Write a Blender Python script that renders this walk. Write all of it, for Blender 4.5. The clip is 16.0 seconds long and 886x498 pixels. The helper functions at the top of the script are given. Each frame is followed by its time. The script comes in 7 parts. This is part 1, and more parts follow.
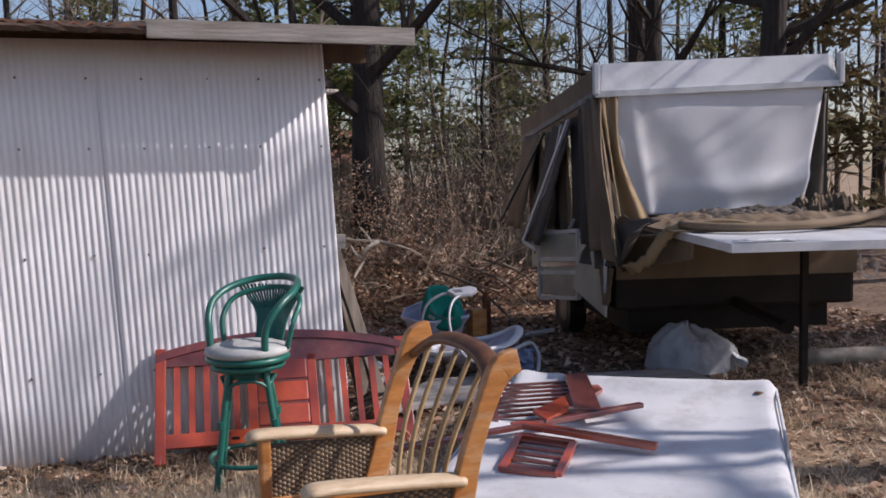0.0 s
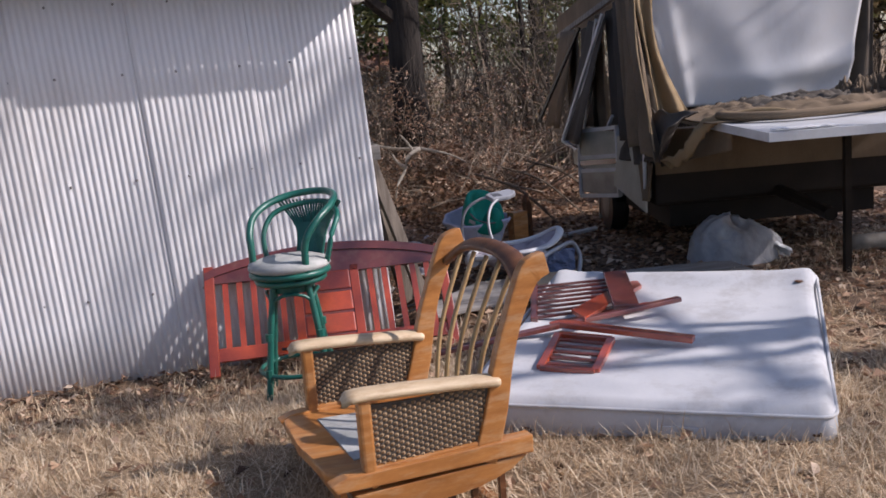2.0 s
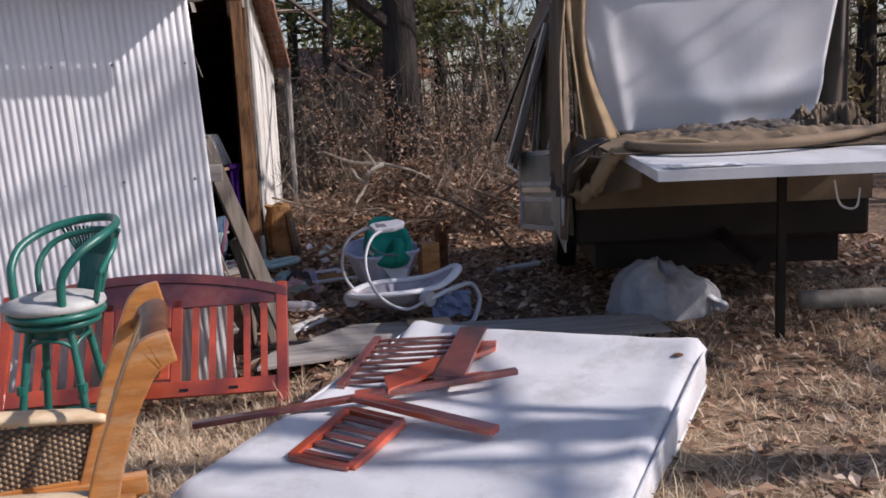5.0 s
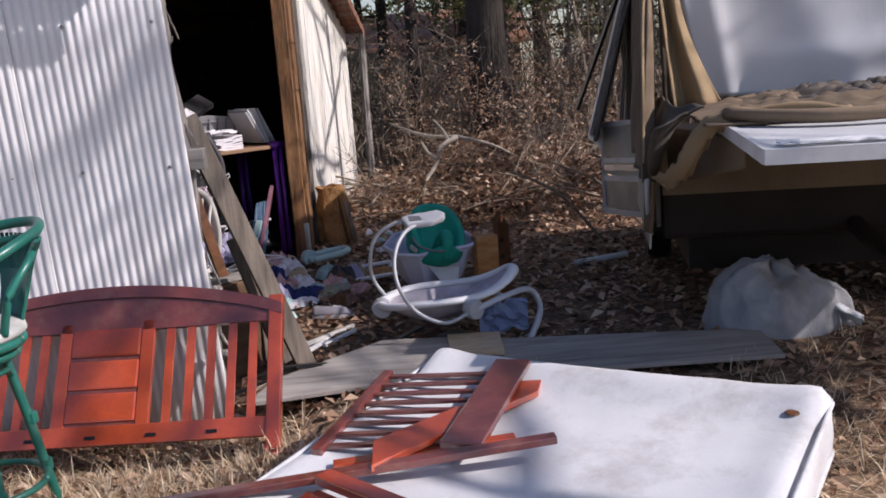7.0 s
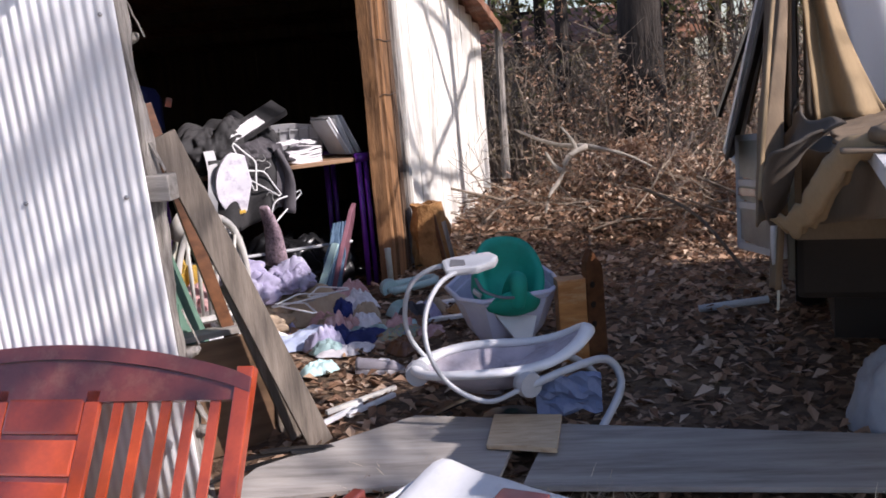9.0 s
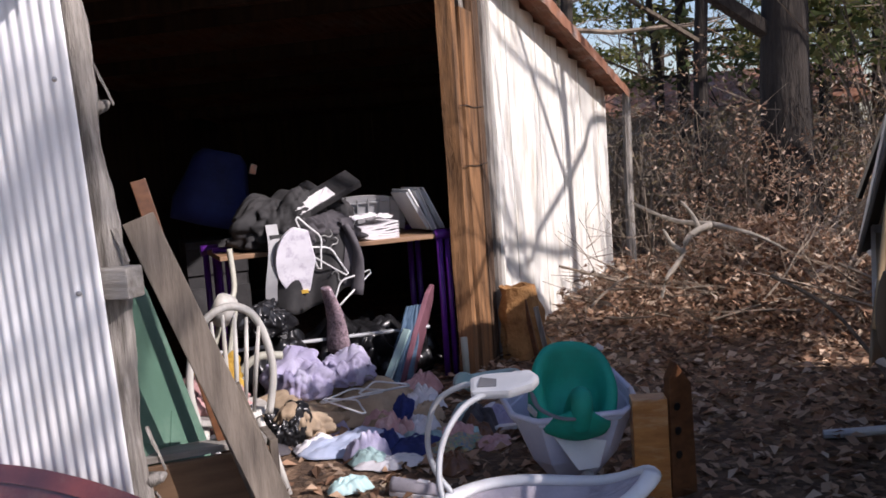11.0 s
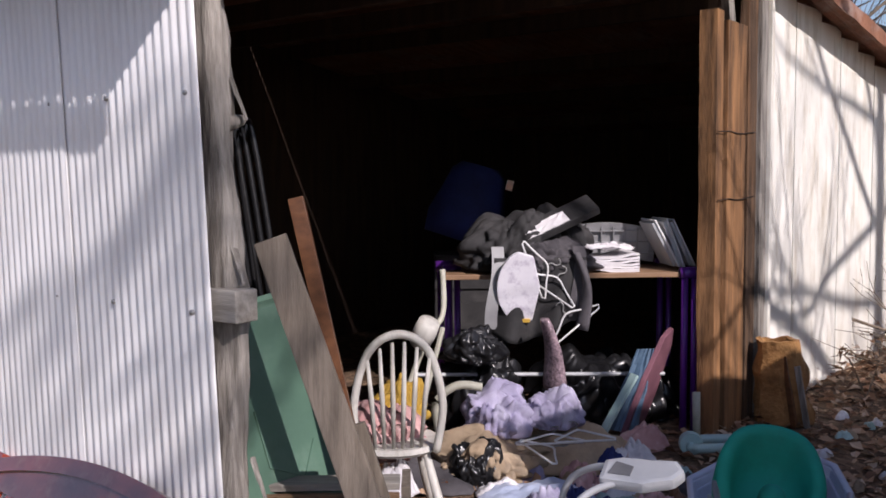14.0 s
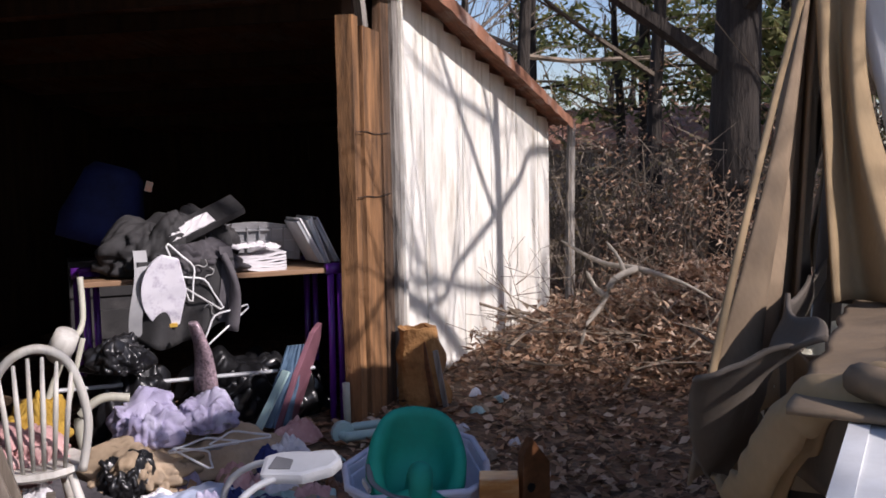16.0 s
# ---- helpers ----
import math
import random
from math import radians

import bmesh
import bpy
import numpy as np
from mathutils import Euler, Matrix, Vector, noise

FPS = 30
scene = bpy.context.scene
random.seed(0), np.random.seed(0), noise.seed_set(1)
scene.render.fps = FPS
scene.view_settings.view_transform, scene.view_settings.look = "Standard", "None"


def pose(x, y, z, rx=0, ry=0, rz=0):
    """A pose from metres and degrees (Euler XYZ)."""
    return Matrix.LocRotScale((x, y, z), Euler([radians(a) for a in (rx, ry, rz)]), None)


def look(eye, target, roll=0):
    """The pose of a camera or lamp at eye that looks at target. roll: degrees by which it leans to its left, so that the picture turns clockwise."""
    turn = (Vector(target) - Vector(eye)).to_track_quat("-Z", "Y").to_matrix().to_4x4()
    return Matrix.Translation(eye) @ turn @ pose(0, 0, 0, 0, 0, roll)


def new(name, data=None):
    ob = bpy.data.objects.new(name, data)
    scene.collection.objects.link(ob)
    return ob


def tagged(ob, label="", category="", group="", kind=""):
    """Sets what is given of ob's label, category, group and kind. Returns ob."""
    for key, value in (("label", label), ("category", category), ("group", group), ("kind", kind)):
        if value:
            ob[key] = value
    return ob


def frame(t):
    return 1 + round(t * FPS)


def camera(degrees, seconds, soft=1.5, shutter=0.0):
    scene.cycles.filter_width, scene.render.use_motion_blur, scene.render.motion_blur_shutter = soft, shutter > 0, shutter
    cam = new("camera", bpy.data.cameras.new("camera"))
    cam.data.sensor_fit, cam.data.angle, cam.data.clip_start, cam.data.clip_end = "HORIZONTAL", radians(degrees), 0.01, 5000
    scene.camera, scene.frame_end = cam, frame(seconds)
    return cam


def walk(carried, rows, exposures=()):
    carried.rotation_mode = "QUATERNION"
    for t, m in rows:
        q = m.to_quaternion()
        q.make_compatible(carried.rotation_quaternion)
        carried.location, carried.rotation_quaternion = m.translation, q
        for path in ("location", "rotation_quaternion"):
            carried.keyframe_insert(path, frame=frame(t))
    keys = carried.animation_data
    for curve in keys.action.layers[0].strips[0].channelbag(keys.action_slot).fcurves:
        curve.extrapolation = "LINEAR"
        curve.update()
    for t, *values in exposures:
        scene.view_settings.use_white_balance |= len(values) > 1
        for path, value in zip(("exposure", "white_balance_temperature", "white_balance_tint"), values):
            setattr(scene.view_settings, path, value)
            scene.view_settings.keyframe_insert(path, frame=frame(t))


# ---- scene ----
cam = camera(50.1, 16.0, soft=1.7, shutter=0.0)
PATH = [
    (0, (-1.43, -5.885, 1.515), (-0.811, -3.99, 1.35), -1.2),
    (0.5, (-1.368, -5.909, 1.491), (-0.773, -4.031, 1.144), -1.1),
    (1, (-1.404, -5.892, 1.496), (-0.86, -4.036, 0.987), -1.2),
    (1.5, (-1.386, -5.924, 1.516), (-0.91, -4.029, 1.09), -1.4),
    (2, (-1.358, -5.959, 1.534), (-0.859, -4.056, 1.173), -4.7),
    (2.5, (-1.141, -5.886, 1.492), (-0.626, -3.975, 1.199), -5.5),
    (3, (-0.802, -5.741, 1.497), (-0.33, -3.811, 1.272), -5.2),
    (3.5, (-0.538, -5.717, 1.499), (-0.066, -3.787, 1.273), -1.8),
    (4, (-0.276, -5.677, 1.491), (0.172, -3.742, 1.256), -0.2),
    (4.2, (-0.222, -5.662, 1.488), (0.209, -3.727, 1.226), -1.1),
    (6.3, (0.568, -4.653, 1.433), (0.899, -2.714, 1.071), -3.0),
    (6.5, (0.59, -4.58, 1.418), (0.902, -2.639, 1.051), -3.1),
    (7, (0.646, -4.222, 1.418), (0.768, -2.264, 1.032), -4.3),
    (7.5, (0.733, -3.963, 1.403), (0.897, -2.007, 1.02), -6.6),
    (8, (0.924, -3.658, 1.392), (1.079, -1.695, 1.041), -5.3),
    (8.5, (1.026, -3.391, 1.374), (1.024, -1.416, 1.061), -7.6),
    (8.7, (1.125, -3.272, 1.377), (0.979, -1.313, 1.006), -5.9),
    (10.8, (1.541, -2.341, 1.398), (1.029, -0.418, 1.197), -3.9),
    (11, (1.568, -2.297, 1.401), (1.005, -0.39, 1.192), -4.1),
    (11.5, (1.646, -2.094, 1.368), (0.971, -0.229, 1.111), -2.3),
    (12, (1.697, -1.919, 1.378), (0.899, -0.115, 1.049), -4.9),
    (12.5, (1.82, -1.77, 1.412), (0.867, -0.042, 1.086), -1.7),
    (13, (1.94, -1.706, 1.424), (0.758, -0.109, 1.199), -3.5),
    (13.5, (1.939, -1.686, 1.445), (0.757, -0.092, 1.203), -0.3),
    (14, (1.938, -1.68, 1.446), (0.754, -0.077, 1.287), -0.6),
    (14.5, (1.926, -1.668, 1.455), (0.793, -0.025, 1.333), 0.7),
    (15, (1.921, -1.65, 1.458), (0.931, 0.084, 1.352), -0.1),
    (15.5, (1.924, -1.667, 1.456), (1.295, 0.226, 1.318), 0.9),
    (16, (1.936, -1.733, 1.452), (1.42, 0.191, 1.279), -1.1),
]
walk(cam, [(t, look(e, g, r)) for t, e, g, r in PATH], exposures=[(0, 0.15, 6100, 22), (4, 0.22, 6100, 22), (7.5, 0.38, 6100, 22), (8.0, 0.6, 6100, 22), (8.5, 0.8, 6100, 22), (11, 0.54, 6100, 22), (12, 0.52, 6100, 22), (12.5, 0.34, 6100, 22), (13.5, 0.32, 6100, 22), (14.5, 0.18, 6100, 22), (16, 0.38, 6100, 22)])

# ---- daylight ----
SUN_DIR = Vector((0.80, -0.30, 0.62)).normalized()
world = bpy.data.worlds.new("sky")
scene.world = world
world.use_nodes = True
wn = world.node_tree.nodes
sky = wn.new("ShaderNodeTexSky")
sky.sky_type = "NISHITA"
sky.sun_disc = False
sky.sun_elevation = math.asin(SUN_DIR.z)
sky.sun_rotation = math.atan2(SUN_DIR.x, SUN_DIR.y)
world.node_tree.links.new(sky.outputs[0], wn["Background"].inputs[0])
wn["Background"].inputs[1].default_value = 0.10
sun = new("sun", bpy.data.lights.new("sun", "SUN"))
sun.data.energy, sun.data.angle, sun.data.color = 4.2, radians(0.6), (1.0, 0.93, 0.82)
sun.matrix_world = look(SUN_DIR * 30, (0, 0, 0))


# ---- materials ----
def nodes_of(name):
    m = bpy.data.materials.new(name)
    m.use_nodes = True
    t = m.node_tree
    return m, t, t.nodes["Principled BSDF"]


def mat(name, dark, light, scale=6.0, stretch=(1, 1, 1), rough=0.7, metal=0.0, bump=0.3, fine=60.0, vary=0.25, dirt=None, dirt_amount=0.35,
        dirt_scale=1.6, sheen=0.0, through_light=0.0, bump_size=0.004):
    """Two scales of noise between two colours, optional dirt patches, fine relief, and a change from piece to piece."""
    m, t, b = nodes_of(name)
    co = t.nodes.new("ShaderNodeTexCoord")
    mp = t.nodes.new("ShaderNodeMapping")
    mp.inputs["Scale"].default_value = stretch
    t.links.new(co.outputs["Object"], mp.inputs["Vector"])
    info = t.nodes.new("ShaderNodeObjectInfo")
    shift = t.nodes.new("ShaderNodeVectorMath")
    shift.operation = "MULTIPLY_ADD"
    comb = t.nodes.new("ShaderNodeCombineXYZ")
    for i in range(3):
        t.links.new(info.outputs["Random"], comb.inputs[i])
    shift.inputs[1].default_value = (17, 9, 13)
    t.links.new(comb.outputs[0], shift.inputs[0])
    t.links.new(mp.outputs[0], shift.inputs[2])
    n1 = t.nodes.new("ShaderNodeTexNoise")
    n1.inputs["Scale"].default_value, n1.inputs["Detail"].default_value = scale, 6
    n2 = t.nodes.new("ShaderNodeTexNoise")
    n2.inputs["Scale"].default_value, n2.inputs["Detail"].default_value = fine, 4
    for n in (n1, n2):
        t.links.new(shift.outputs[0], n.inputs["Vector"])
    mixf = t.nodes.new("ShaderNodeMath")
    mixf.operation = "MULTIPLY_ADD"
    mixf.inputs[1].default_value = 0.35
    t.links.new(n2.outputs[0], mixf.inputs[0])
    half = t.nodes.new("ShaderNodeMath")
    half.operation = "MULTIPLY_ADD"
    half.inputs[1].default_value, half.inputs[2].default_value = 1.5, -0.42
    t.links.new(n1.outputs[0], half.inputs[0])
    t.links.new(half.outputs[0], mixf.inputs[2])
    ramp = t.nodes.new("ShaderNodeMix")
    ramp.data_type = "RGBA"
    ramp.inputs["A"].default_value, ramp.inputs["B"].default_value = (*dark, 1), (*light, 1)
    t.links.new(mixf.outputs[0], ramp.inputs["Factor"])
    colour = ramp.outputs["Result"]
    if dirt:
        n3 = t.nodes.new("ShaderNodeTexNoise")
        n3.inputs["Scale"].default_value, n3.inputs["Detail"].default_value = dirt_scale, 8
        n3.inputs["Roughness"].default_value = 0.7
        t.links.new(shift.outputs[0], n3.inputs["Vector"])
        cr = t.nodes.new("ShaderNodeMapRange")
        cr.inputs["From Min"].default_value, cr.inputs["From Max"].default_value = 0.5, 0.72
        cr.inputs["To Max"].default_value = dirt_amount
        t.links.new(n3.outputs[0], cr.inputs["Value"])
        mx = t.nodes.new("ShaderNodeMix")
        mx.data_type = "RGBA"
        mx.inputs["B"].default_value = (*dirt, 1)
        t.links.new(cr.outputs[0], mx.inputs["Factor"])
        t.links.new(colour, mx.inputs["A"])
        colour = mx.outputs["Result"]
    hsv = t.nodes.new("ShaderNodeHueSaturation")
    mr = t.nodes.new("ShaderNodeMapRange")
    mr.inputs["To Min"].default_value, mr.inputs["To Max"].default_value = 1 - vary, 1 + vary
    t.links.new(info.outputs["Random"], mr.inputs["Value"])
    t.links.new(mr.outputs[0], hsv.inputs["Value"])
    t.links.new(colour, hsv.inputs["Color"])
    t.links.new(hsv.outputs[0], b.inputs["Base Color"])
    b.inputs["Roughness"].default_value, b.inputs["Metallic"].default_value = rough, metal
    b.inputs["Sheen Weight"].default_value = sheen
    if bump:
        bp = t.nodes.new("ShaderNodeBump")
        bp.inputs["Strength"].default_value, bp.inputs["Distance"].default_value = bump, bump_size
        t.links.new(mixf.outputs[0], bp.inputs["Height"])
        t.links.new(bp.outputs[0], b.inputs["Normal"])
    if through_light:
        tr = t.nodes.new("ShaderNodeBsdfTranslucent")
        t.links.new(hsv.outputs[0], tr.inputs[0])
        ms = t.nodes.new("ShaderNodeMixShader")
        ms.inputs[0].default_value = through_light
        t.links.new(b.outputs[0], ms.inputs[1])
        t.links.new(tr.outputs[0], ms.inputs[2])
        t.links.new(ms.outputs[0], t.nodes["Material Output"].inputs[0])
    return m


def island_mat(name, colours, rough=0.8, through_light=0.2):
    """For loose stuff: each piece takes its own colour."""
    m, t, b = nodes_of(name)
    geo = t.nodes.new("ShaderNodeNewGeometry")
    cr = t.nodes.new("ShaderNodeValToRGB")
    cr.color_ramp.elements[0].color, cr.color_ramp.elements[-1].color = (*colours[0], 1), (*colours[-1], 1)
    for i, c in enumerate(colours[1:-1]):
        cr.color_ramp.elements.new((i + 1) / (len(colours) - 1)).color = (*c, 1)
    t.links.new(geo.outputs["Random Per Island"], cr.inputs[0])
    t.links.new(cr.outputs[0], b.inputs["Base Color"])
    b.inputs["Roughness"].default_value = rough
    tr = t.nodes.new("ShaderNodeBsdfTranslucent")
    t.links.new(cr.outputs[0], tr.inputs[0])
    ms = t.nodes.new("ShaderNodeMixShader")
    ms.inputs[0].default_value = through_light
    t.links.new(b.outputs[0], ms.inputs[1])
    t.links.new(tr.outputs[0], ms.inputs[2])
    t.links.new(ms.outputs[0], t.nodes["Material Output"].inputs[0])
    return m


def ground_mat():
    """Leaf litter and soil, with straw coloured grass in the open yard."""
    m, t, b = nodes_of("ground_litter")
    co = t.nodes.new("ShaderNodeTexCoord")
    big = t.nodes.new("ShaderNodeTexNoise")
    big.inputs["Scale"].default_value, big.inputs["Detail"].default_value = 1.3, 8
    fine = t.nodes.new("ShaderNodeTexNoise")
    fine.inputs["Scale"].default_value, fine.inputs["Detail"].default_value = 38, 6
    vor = t.nodes.new("ShaderNodeTexVoronoi")
    vor.inputs["Scale"].default_value = 26
    for n in (big, fine, vor):
        t.links.new(co.outputs["Object"], n.inputs["Vector"])
    leaf = t.nodes.new("ShaderNodeValToRGB")
    e = leaf.color_ramp.elements
    e[0].color, e[1].color = (0.055, 0.035, 0.023, 1), (0.33, 0.215, 0.135, 1)
    e.new(0.5).color = (0.13, 0.078, 0.045, 1)
    t.links.new(vor.outputs["Color"], leaf.inputs[0])
    straw = t.nodes.new("ShaderNodeValToRGB")
    e = straw.color_ramp.elements
    e[0].color, e[1].color = (0.20, 0.135, 0.078, 1), (0.50, 0.365, 0.22, 1)
    t.links.new(fine.outputs[0], straw.inputs[0])
    att = t.nodes.new("ShaderNodeAttribute")
    att.attribute_name = "yard"
    add = t.nodes.new("ShaderNodeMath")
    add.operation = "MULTIPLY_ADD"
    add.inputs[1].default_value = 1.2
    add.inputs[2].default_value = -0.6
    t.links.new(big.outputs[0], add.inputs[0])
    s2 = t.nodes.new("ShaderNodeMath")
    s2.use_clamp = True
    t.links.new(add.outputs[0], s2.inputs[0])
    t.links.new(att.outputs["Fac"], s2.inputs[1])
    mx = t.nodes.new("ShaderNodeMix")
    mx.data_type = "RGBA"
    t.links.new(s2.outputs[0], mx.inputs["Factor"])
    t.links.new(leaf.outputs[0], mx.inputs["A"])
    t.links.new(straw.outputs[0], mx.inputs["B"])
    t.links.new(mx.outputs["Result"], b.inputs["Base Color"])
    b.inputs["Roughness"].default_value = 0.95
    bp = t.nodes.new("ShaderNodeBump")
    bp.inputs["Strength"].default_value, bp.inputs["Distance"].default_value = 0.8, 0.03
    t.links.new(fine.outputs[0], bp.inputs["Height"])
    t.links.new(bp.outputs[0], b.inputs["Normal"])
    return m


M_GROUND = ground_mat()
M_TIN = mat("white_painted_corrugated_steel", (0.72, 0.72, 0.73), (0.86, 0.86, 0.86), 1.1, (1, 1, 0.25), 0.42, 0.0, 0.05, 30, 0.03, (0.35, 0.30, 0.25), 0.35, 2.2)
M_GREYWOOD = mat("weathered_grey_wood", (0.08, 0.068, 0.055), (0.52, 0.48, 0.43), 6, (7, 7, 0.6), 0.85, 0, 1.0, 40, 0.1, (0.06, 0.048, 0.036), 0.85, 1.6, bump_size=0.012)
M_GREYWOOD_X = mat("weathered_grey_board", (0.16, 0.145, 0.125), (0.44, 0.41, 0.37), 5, (0.7, 9, 9), 0.85, 0, 0.7, 40, 0.15, (0.12, 0.09, 0.06), 0.5)
M_POST = mat("stained_brown_timber", (0.035, 0.018, 0.009), (0.42, 0.21, 0.085), 4.5, (3.5, 3.5, 0.45), 0.8, 0, 0.9, 40, 0.05, (0.014, 0.010, 0.008), 1.0, 1.9, bump_size=0.01)
M_POSTDARK = mat("blackened_timber", (0.010, 0.008, 0.007), (0.15, 0.085, 0.045), 4.5, (6, 6, 0.5), 0.85, 0, 0.9, 40, 0.1, (0.34, 0.165, 0.065), 0.42, 1.6, bump_size=0.01)
M_PLANK = mat("brown_grey_plank", (0.10, 0.080, 0.062), (0.27, 0.225, 0.18), 5, (9, 9, 0.6), 0.85, 0, 0.6, 40, 0.12, (0.06, 0.045, 0.03), 0.6)
M_WHITEBOARD = mat("peeling_white_painted_boards", (0.74, 0.71, 0.63), (0.88, 0.86, 0.80), 2.2, (2.2, 2.2, 0.6), 0.7, 0, 0.4, 30, 0.04, (0.36, 0.27, 0.15), 0.6, 2.6)
# board brown lowered so the colour itself carries the dimness of the shed
M_DARKWOOD = mat("shade_darkened_boards", (0.03, 0.020, 0.014), (0.105, 0.064, 0.042), 3, (6, 6, 0.6), 0.9, 0, 0.5, 30, 0.25)
M_RUST = mat("rusted_roof_sheet", (0.13, 0.055, 0.03), (0.42, 0.20, 0.12), 5, (1, 1, 1), 0.7, 0.2, 0.4, 50, 0.1, (0.45, 0.42, 0.40), 0.6, 3)
M_RED = mat("cherry_red_varnished_wood", (0.20, 0.022, 0.009), (0.64, 0.10, 0.026), 4, (1, 1, 5), 0.32, 0, 0.12, 60, 0.22, (0.10, 0.02, 0.015), 0.5)
M_MAROON = mat("maroon_faded_wood", (0.10, 0.02, 0.016), (0.22, 0.05, 0.035), 5, (2, 2, 2), 0.4, 0, 0.12, 60, 0.15, (0.30, 0.17, 0.10), 0.4, 6)
for m_gloss in (M_MAROON, M_RED):
    m_gloss.node_tree.nodes["Principled BSDF"].inputs["Coat Weight"].default_value = 1.0
    m_gloss.node_tree.nodes["Principled BSDF"].inputs["Coat Roughness"].default_value = 0.2
    m_gloss.node_tree.nodes["Principled BSDF"].inputs["Coat IOR"].default_value = 1.75
M_OAK = mat("honey_oak_wood", (0.28, 0.10, 0.025), (0.58, 0.26, 0.075), 4, (2, 8, 8), 0.33, 0, 0.15, 50, 0.12, (0.62, 0.46, 0.28), 0.5, 3)
M_OAKWORN = mat("worn_pale_oak", (0.46, 0.32, 0.18), (0.74, 0.60, 0.40), 4, (2, 8, 8), 0.5, 0, 0.3, 50, 0.1, (0.33, 0.17, 0.06), 0.6, 5)
M_OAKDARK = mat("dark_brown_oak", (0.06, 0.022, 0.010), (0.20, 0.085, 0.035), 4, (2, 8, 8), 0.4, 0, 0.15, 50, 0.1)
M_SPINDLE = mat("tan_spindle_wood", (0.28, 0.17, 0.07), (0.50, 0.34, 0.16), 6, (6, 6, 1), 0.45, 0, 0.1, 50, 0.15)
M_WICKER = mat("brown_wicker", (0.14, 0.085, 0.045), (0.44, 0.31, 0.18), 12, (1, 1, 1), 0.7, 0, 0.4, 90, 0.15)
M_GREEN = mat("dark_green_painted_rattan", (0.006, 0.07, 0.055), (0.018, 0.16, 0.12), 6, (1, 1, 1), 0.35, 0, 0.2, 50, 0.12, (0.10, 0.16, 0.13), 0.4, 8)
M_SEATPAD = mat("grey_weathered_cushion", (0.30, 0.31, 0.29), (0.56, 0.56, 0.53), 9, (1, 1, 1), 0.85, 0, 0.4, 60, 0.05, (0.16, 0.17, 0.16), 0.6, 5)
M_MATTRESS = mat("white_mattress_ticking", (0.48, 0.49, 0.51), (0.66, 0.66, 0.66), 3, (1, 1, 1), 0.9, 0, 0.35, 70, 0.02, (0.34, 0.32, 0.30), 0.75, 3.8, sheen=0.2)
M_VINYL = mat("white_vinyl_canvas", (0.78, 0.79, 0.81), (0.88, 0.88, 0.88), 2, (1, 1, 0.4), 0.6, 0, 0.2, 40, 0.02, (0.42, 0.40, 0.36), 0.3, 1.4, through_light=0.3)
M_CANVAS = mat("tan_tent_canvas", (0.13, 0.092, 0.055), (0.29, 0.21, 0.135), 2.4, (1, 1, 0.5), 0.9, 0, 0.4, 90, 0.12, (0.10, 0.08, 0.06), 0.6, 2.2, through_light=0.12)
M_GOLDCANVAS = mat("golden_tan_canvas", (0.24, 0.165, 0.085), (0.46, 0.335, 0.19), 2.6, (1, 1, 0.5), 0.9, 0, 0.4, 90, 0.08, (0.13, 0.10, 0.07), 0.6, 2.6, through_light=0.15)
# dark canvas and mesh; also the darkened copy for canvas lying in shade
M_DARKCANVAS = mat("dark_and_shaded_tent_canvas", (0.045, 0.038, 0.032), (0.125, 0.105, 0.085), 2.4, (1, 1, 0.5), 0.9, 0, 0.4, 90, 0.1, (0.16, 0.12, 0.08), 0.5)
M_CAMPER = mat("dirty_white_aluminium", (0.52, 0.53, 0.53), (0.72, 0.73, 0.74), 3, (1, 1, 1), 0.45, 0.1, 0.1, 40, 0.03, (0.30, 0.28, 0.25), 0.5, 2)
# brown taken almost to black: the shadow under the bed is in this colour
M_HULL = mat("shade_darkened_brown_hull", (0.009, 0.007, 0.006), (0.028, 0.020, 0.014), 3, (1, 1, 1), 0.6, 0, 0.2, 40, 0.05)
M_HULL.node_tree.nodes["Principled BSDF"].inputs["Specular IOR Level"].default_value = 0.2
M_CREAM = mat("cream_panel", (0.36, 0.35, 0.28), (0.55, 0.54, 0.46), 4, (1, 1, 1), 0.6, 0, 0.15, 40, 0.05, (0.22, 0.20, 0.14), 0.5)
M_METAL = mat("grey_metal", (0.22, 0.22, 0.22), (0.42, 0.42, 0.42), 8, (1, 1, 1), 0.45, 0.7, 0.15, 60, 0.1, (0.20, 0.12, 0.07), 0.5)
M_BLACK = mat("black_plastic", (0.006, 0.006, 0.007), (0.02, 0.02, 0.022), 6, (1, 1, 1), 0.28, 0, 0.3, 40, 0.1)
M_BARK = mat("dark_tree_bark", (0.010, 0.008, 0.007), (0.055, 0.043, 0.034), 5, (4, 4, 0.6), 0.95, 0, 1.0, 30, 0.25, bump_size=0.03)
M_TWIG = mat("grey_brown_twigs", (0.075, 0.06, 0.045), (0.28, 0.22, 0.16), 5, (2, 2, 2), 0.9, 0, 0.3, 30, 0.3)
M_PALEBRANCH = mat("bleached_bare_branch", (0.22, 0.19, 0.15), (0.46, 0.41, 0.34), 7, (2, 2, 2), 0.85, 0, 0.5, 40, 0.1)
M_DRYLEAF = island_mat("dry_brown_leaves", [(0.07, 0.038, 0.022), (0.22, 0.12, 0.068), (0.37, 0.22, 0.135), (0.52, 0.35, 0.23), (0.66, 0.53, 0.40)])
M_STRAW = island_mat("dry_straw_grass", [(0.30, 0.20, 0.115), (0.58, 0.43, 0.27), (0.76, 0.61, 0.42), (0.88, 0.76, 0.56)], 0.7, 0.3)
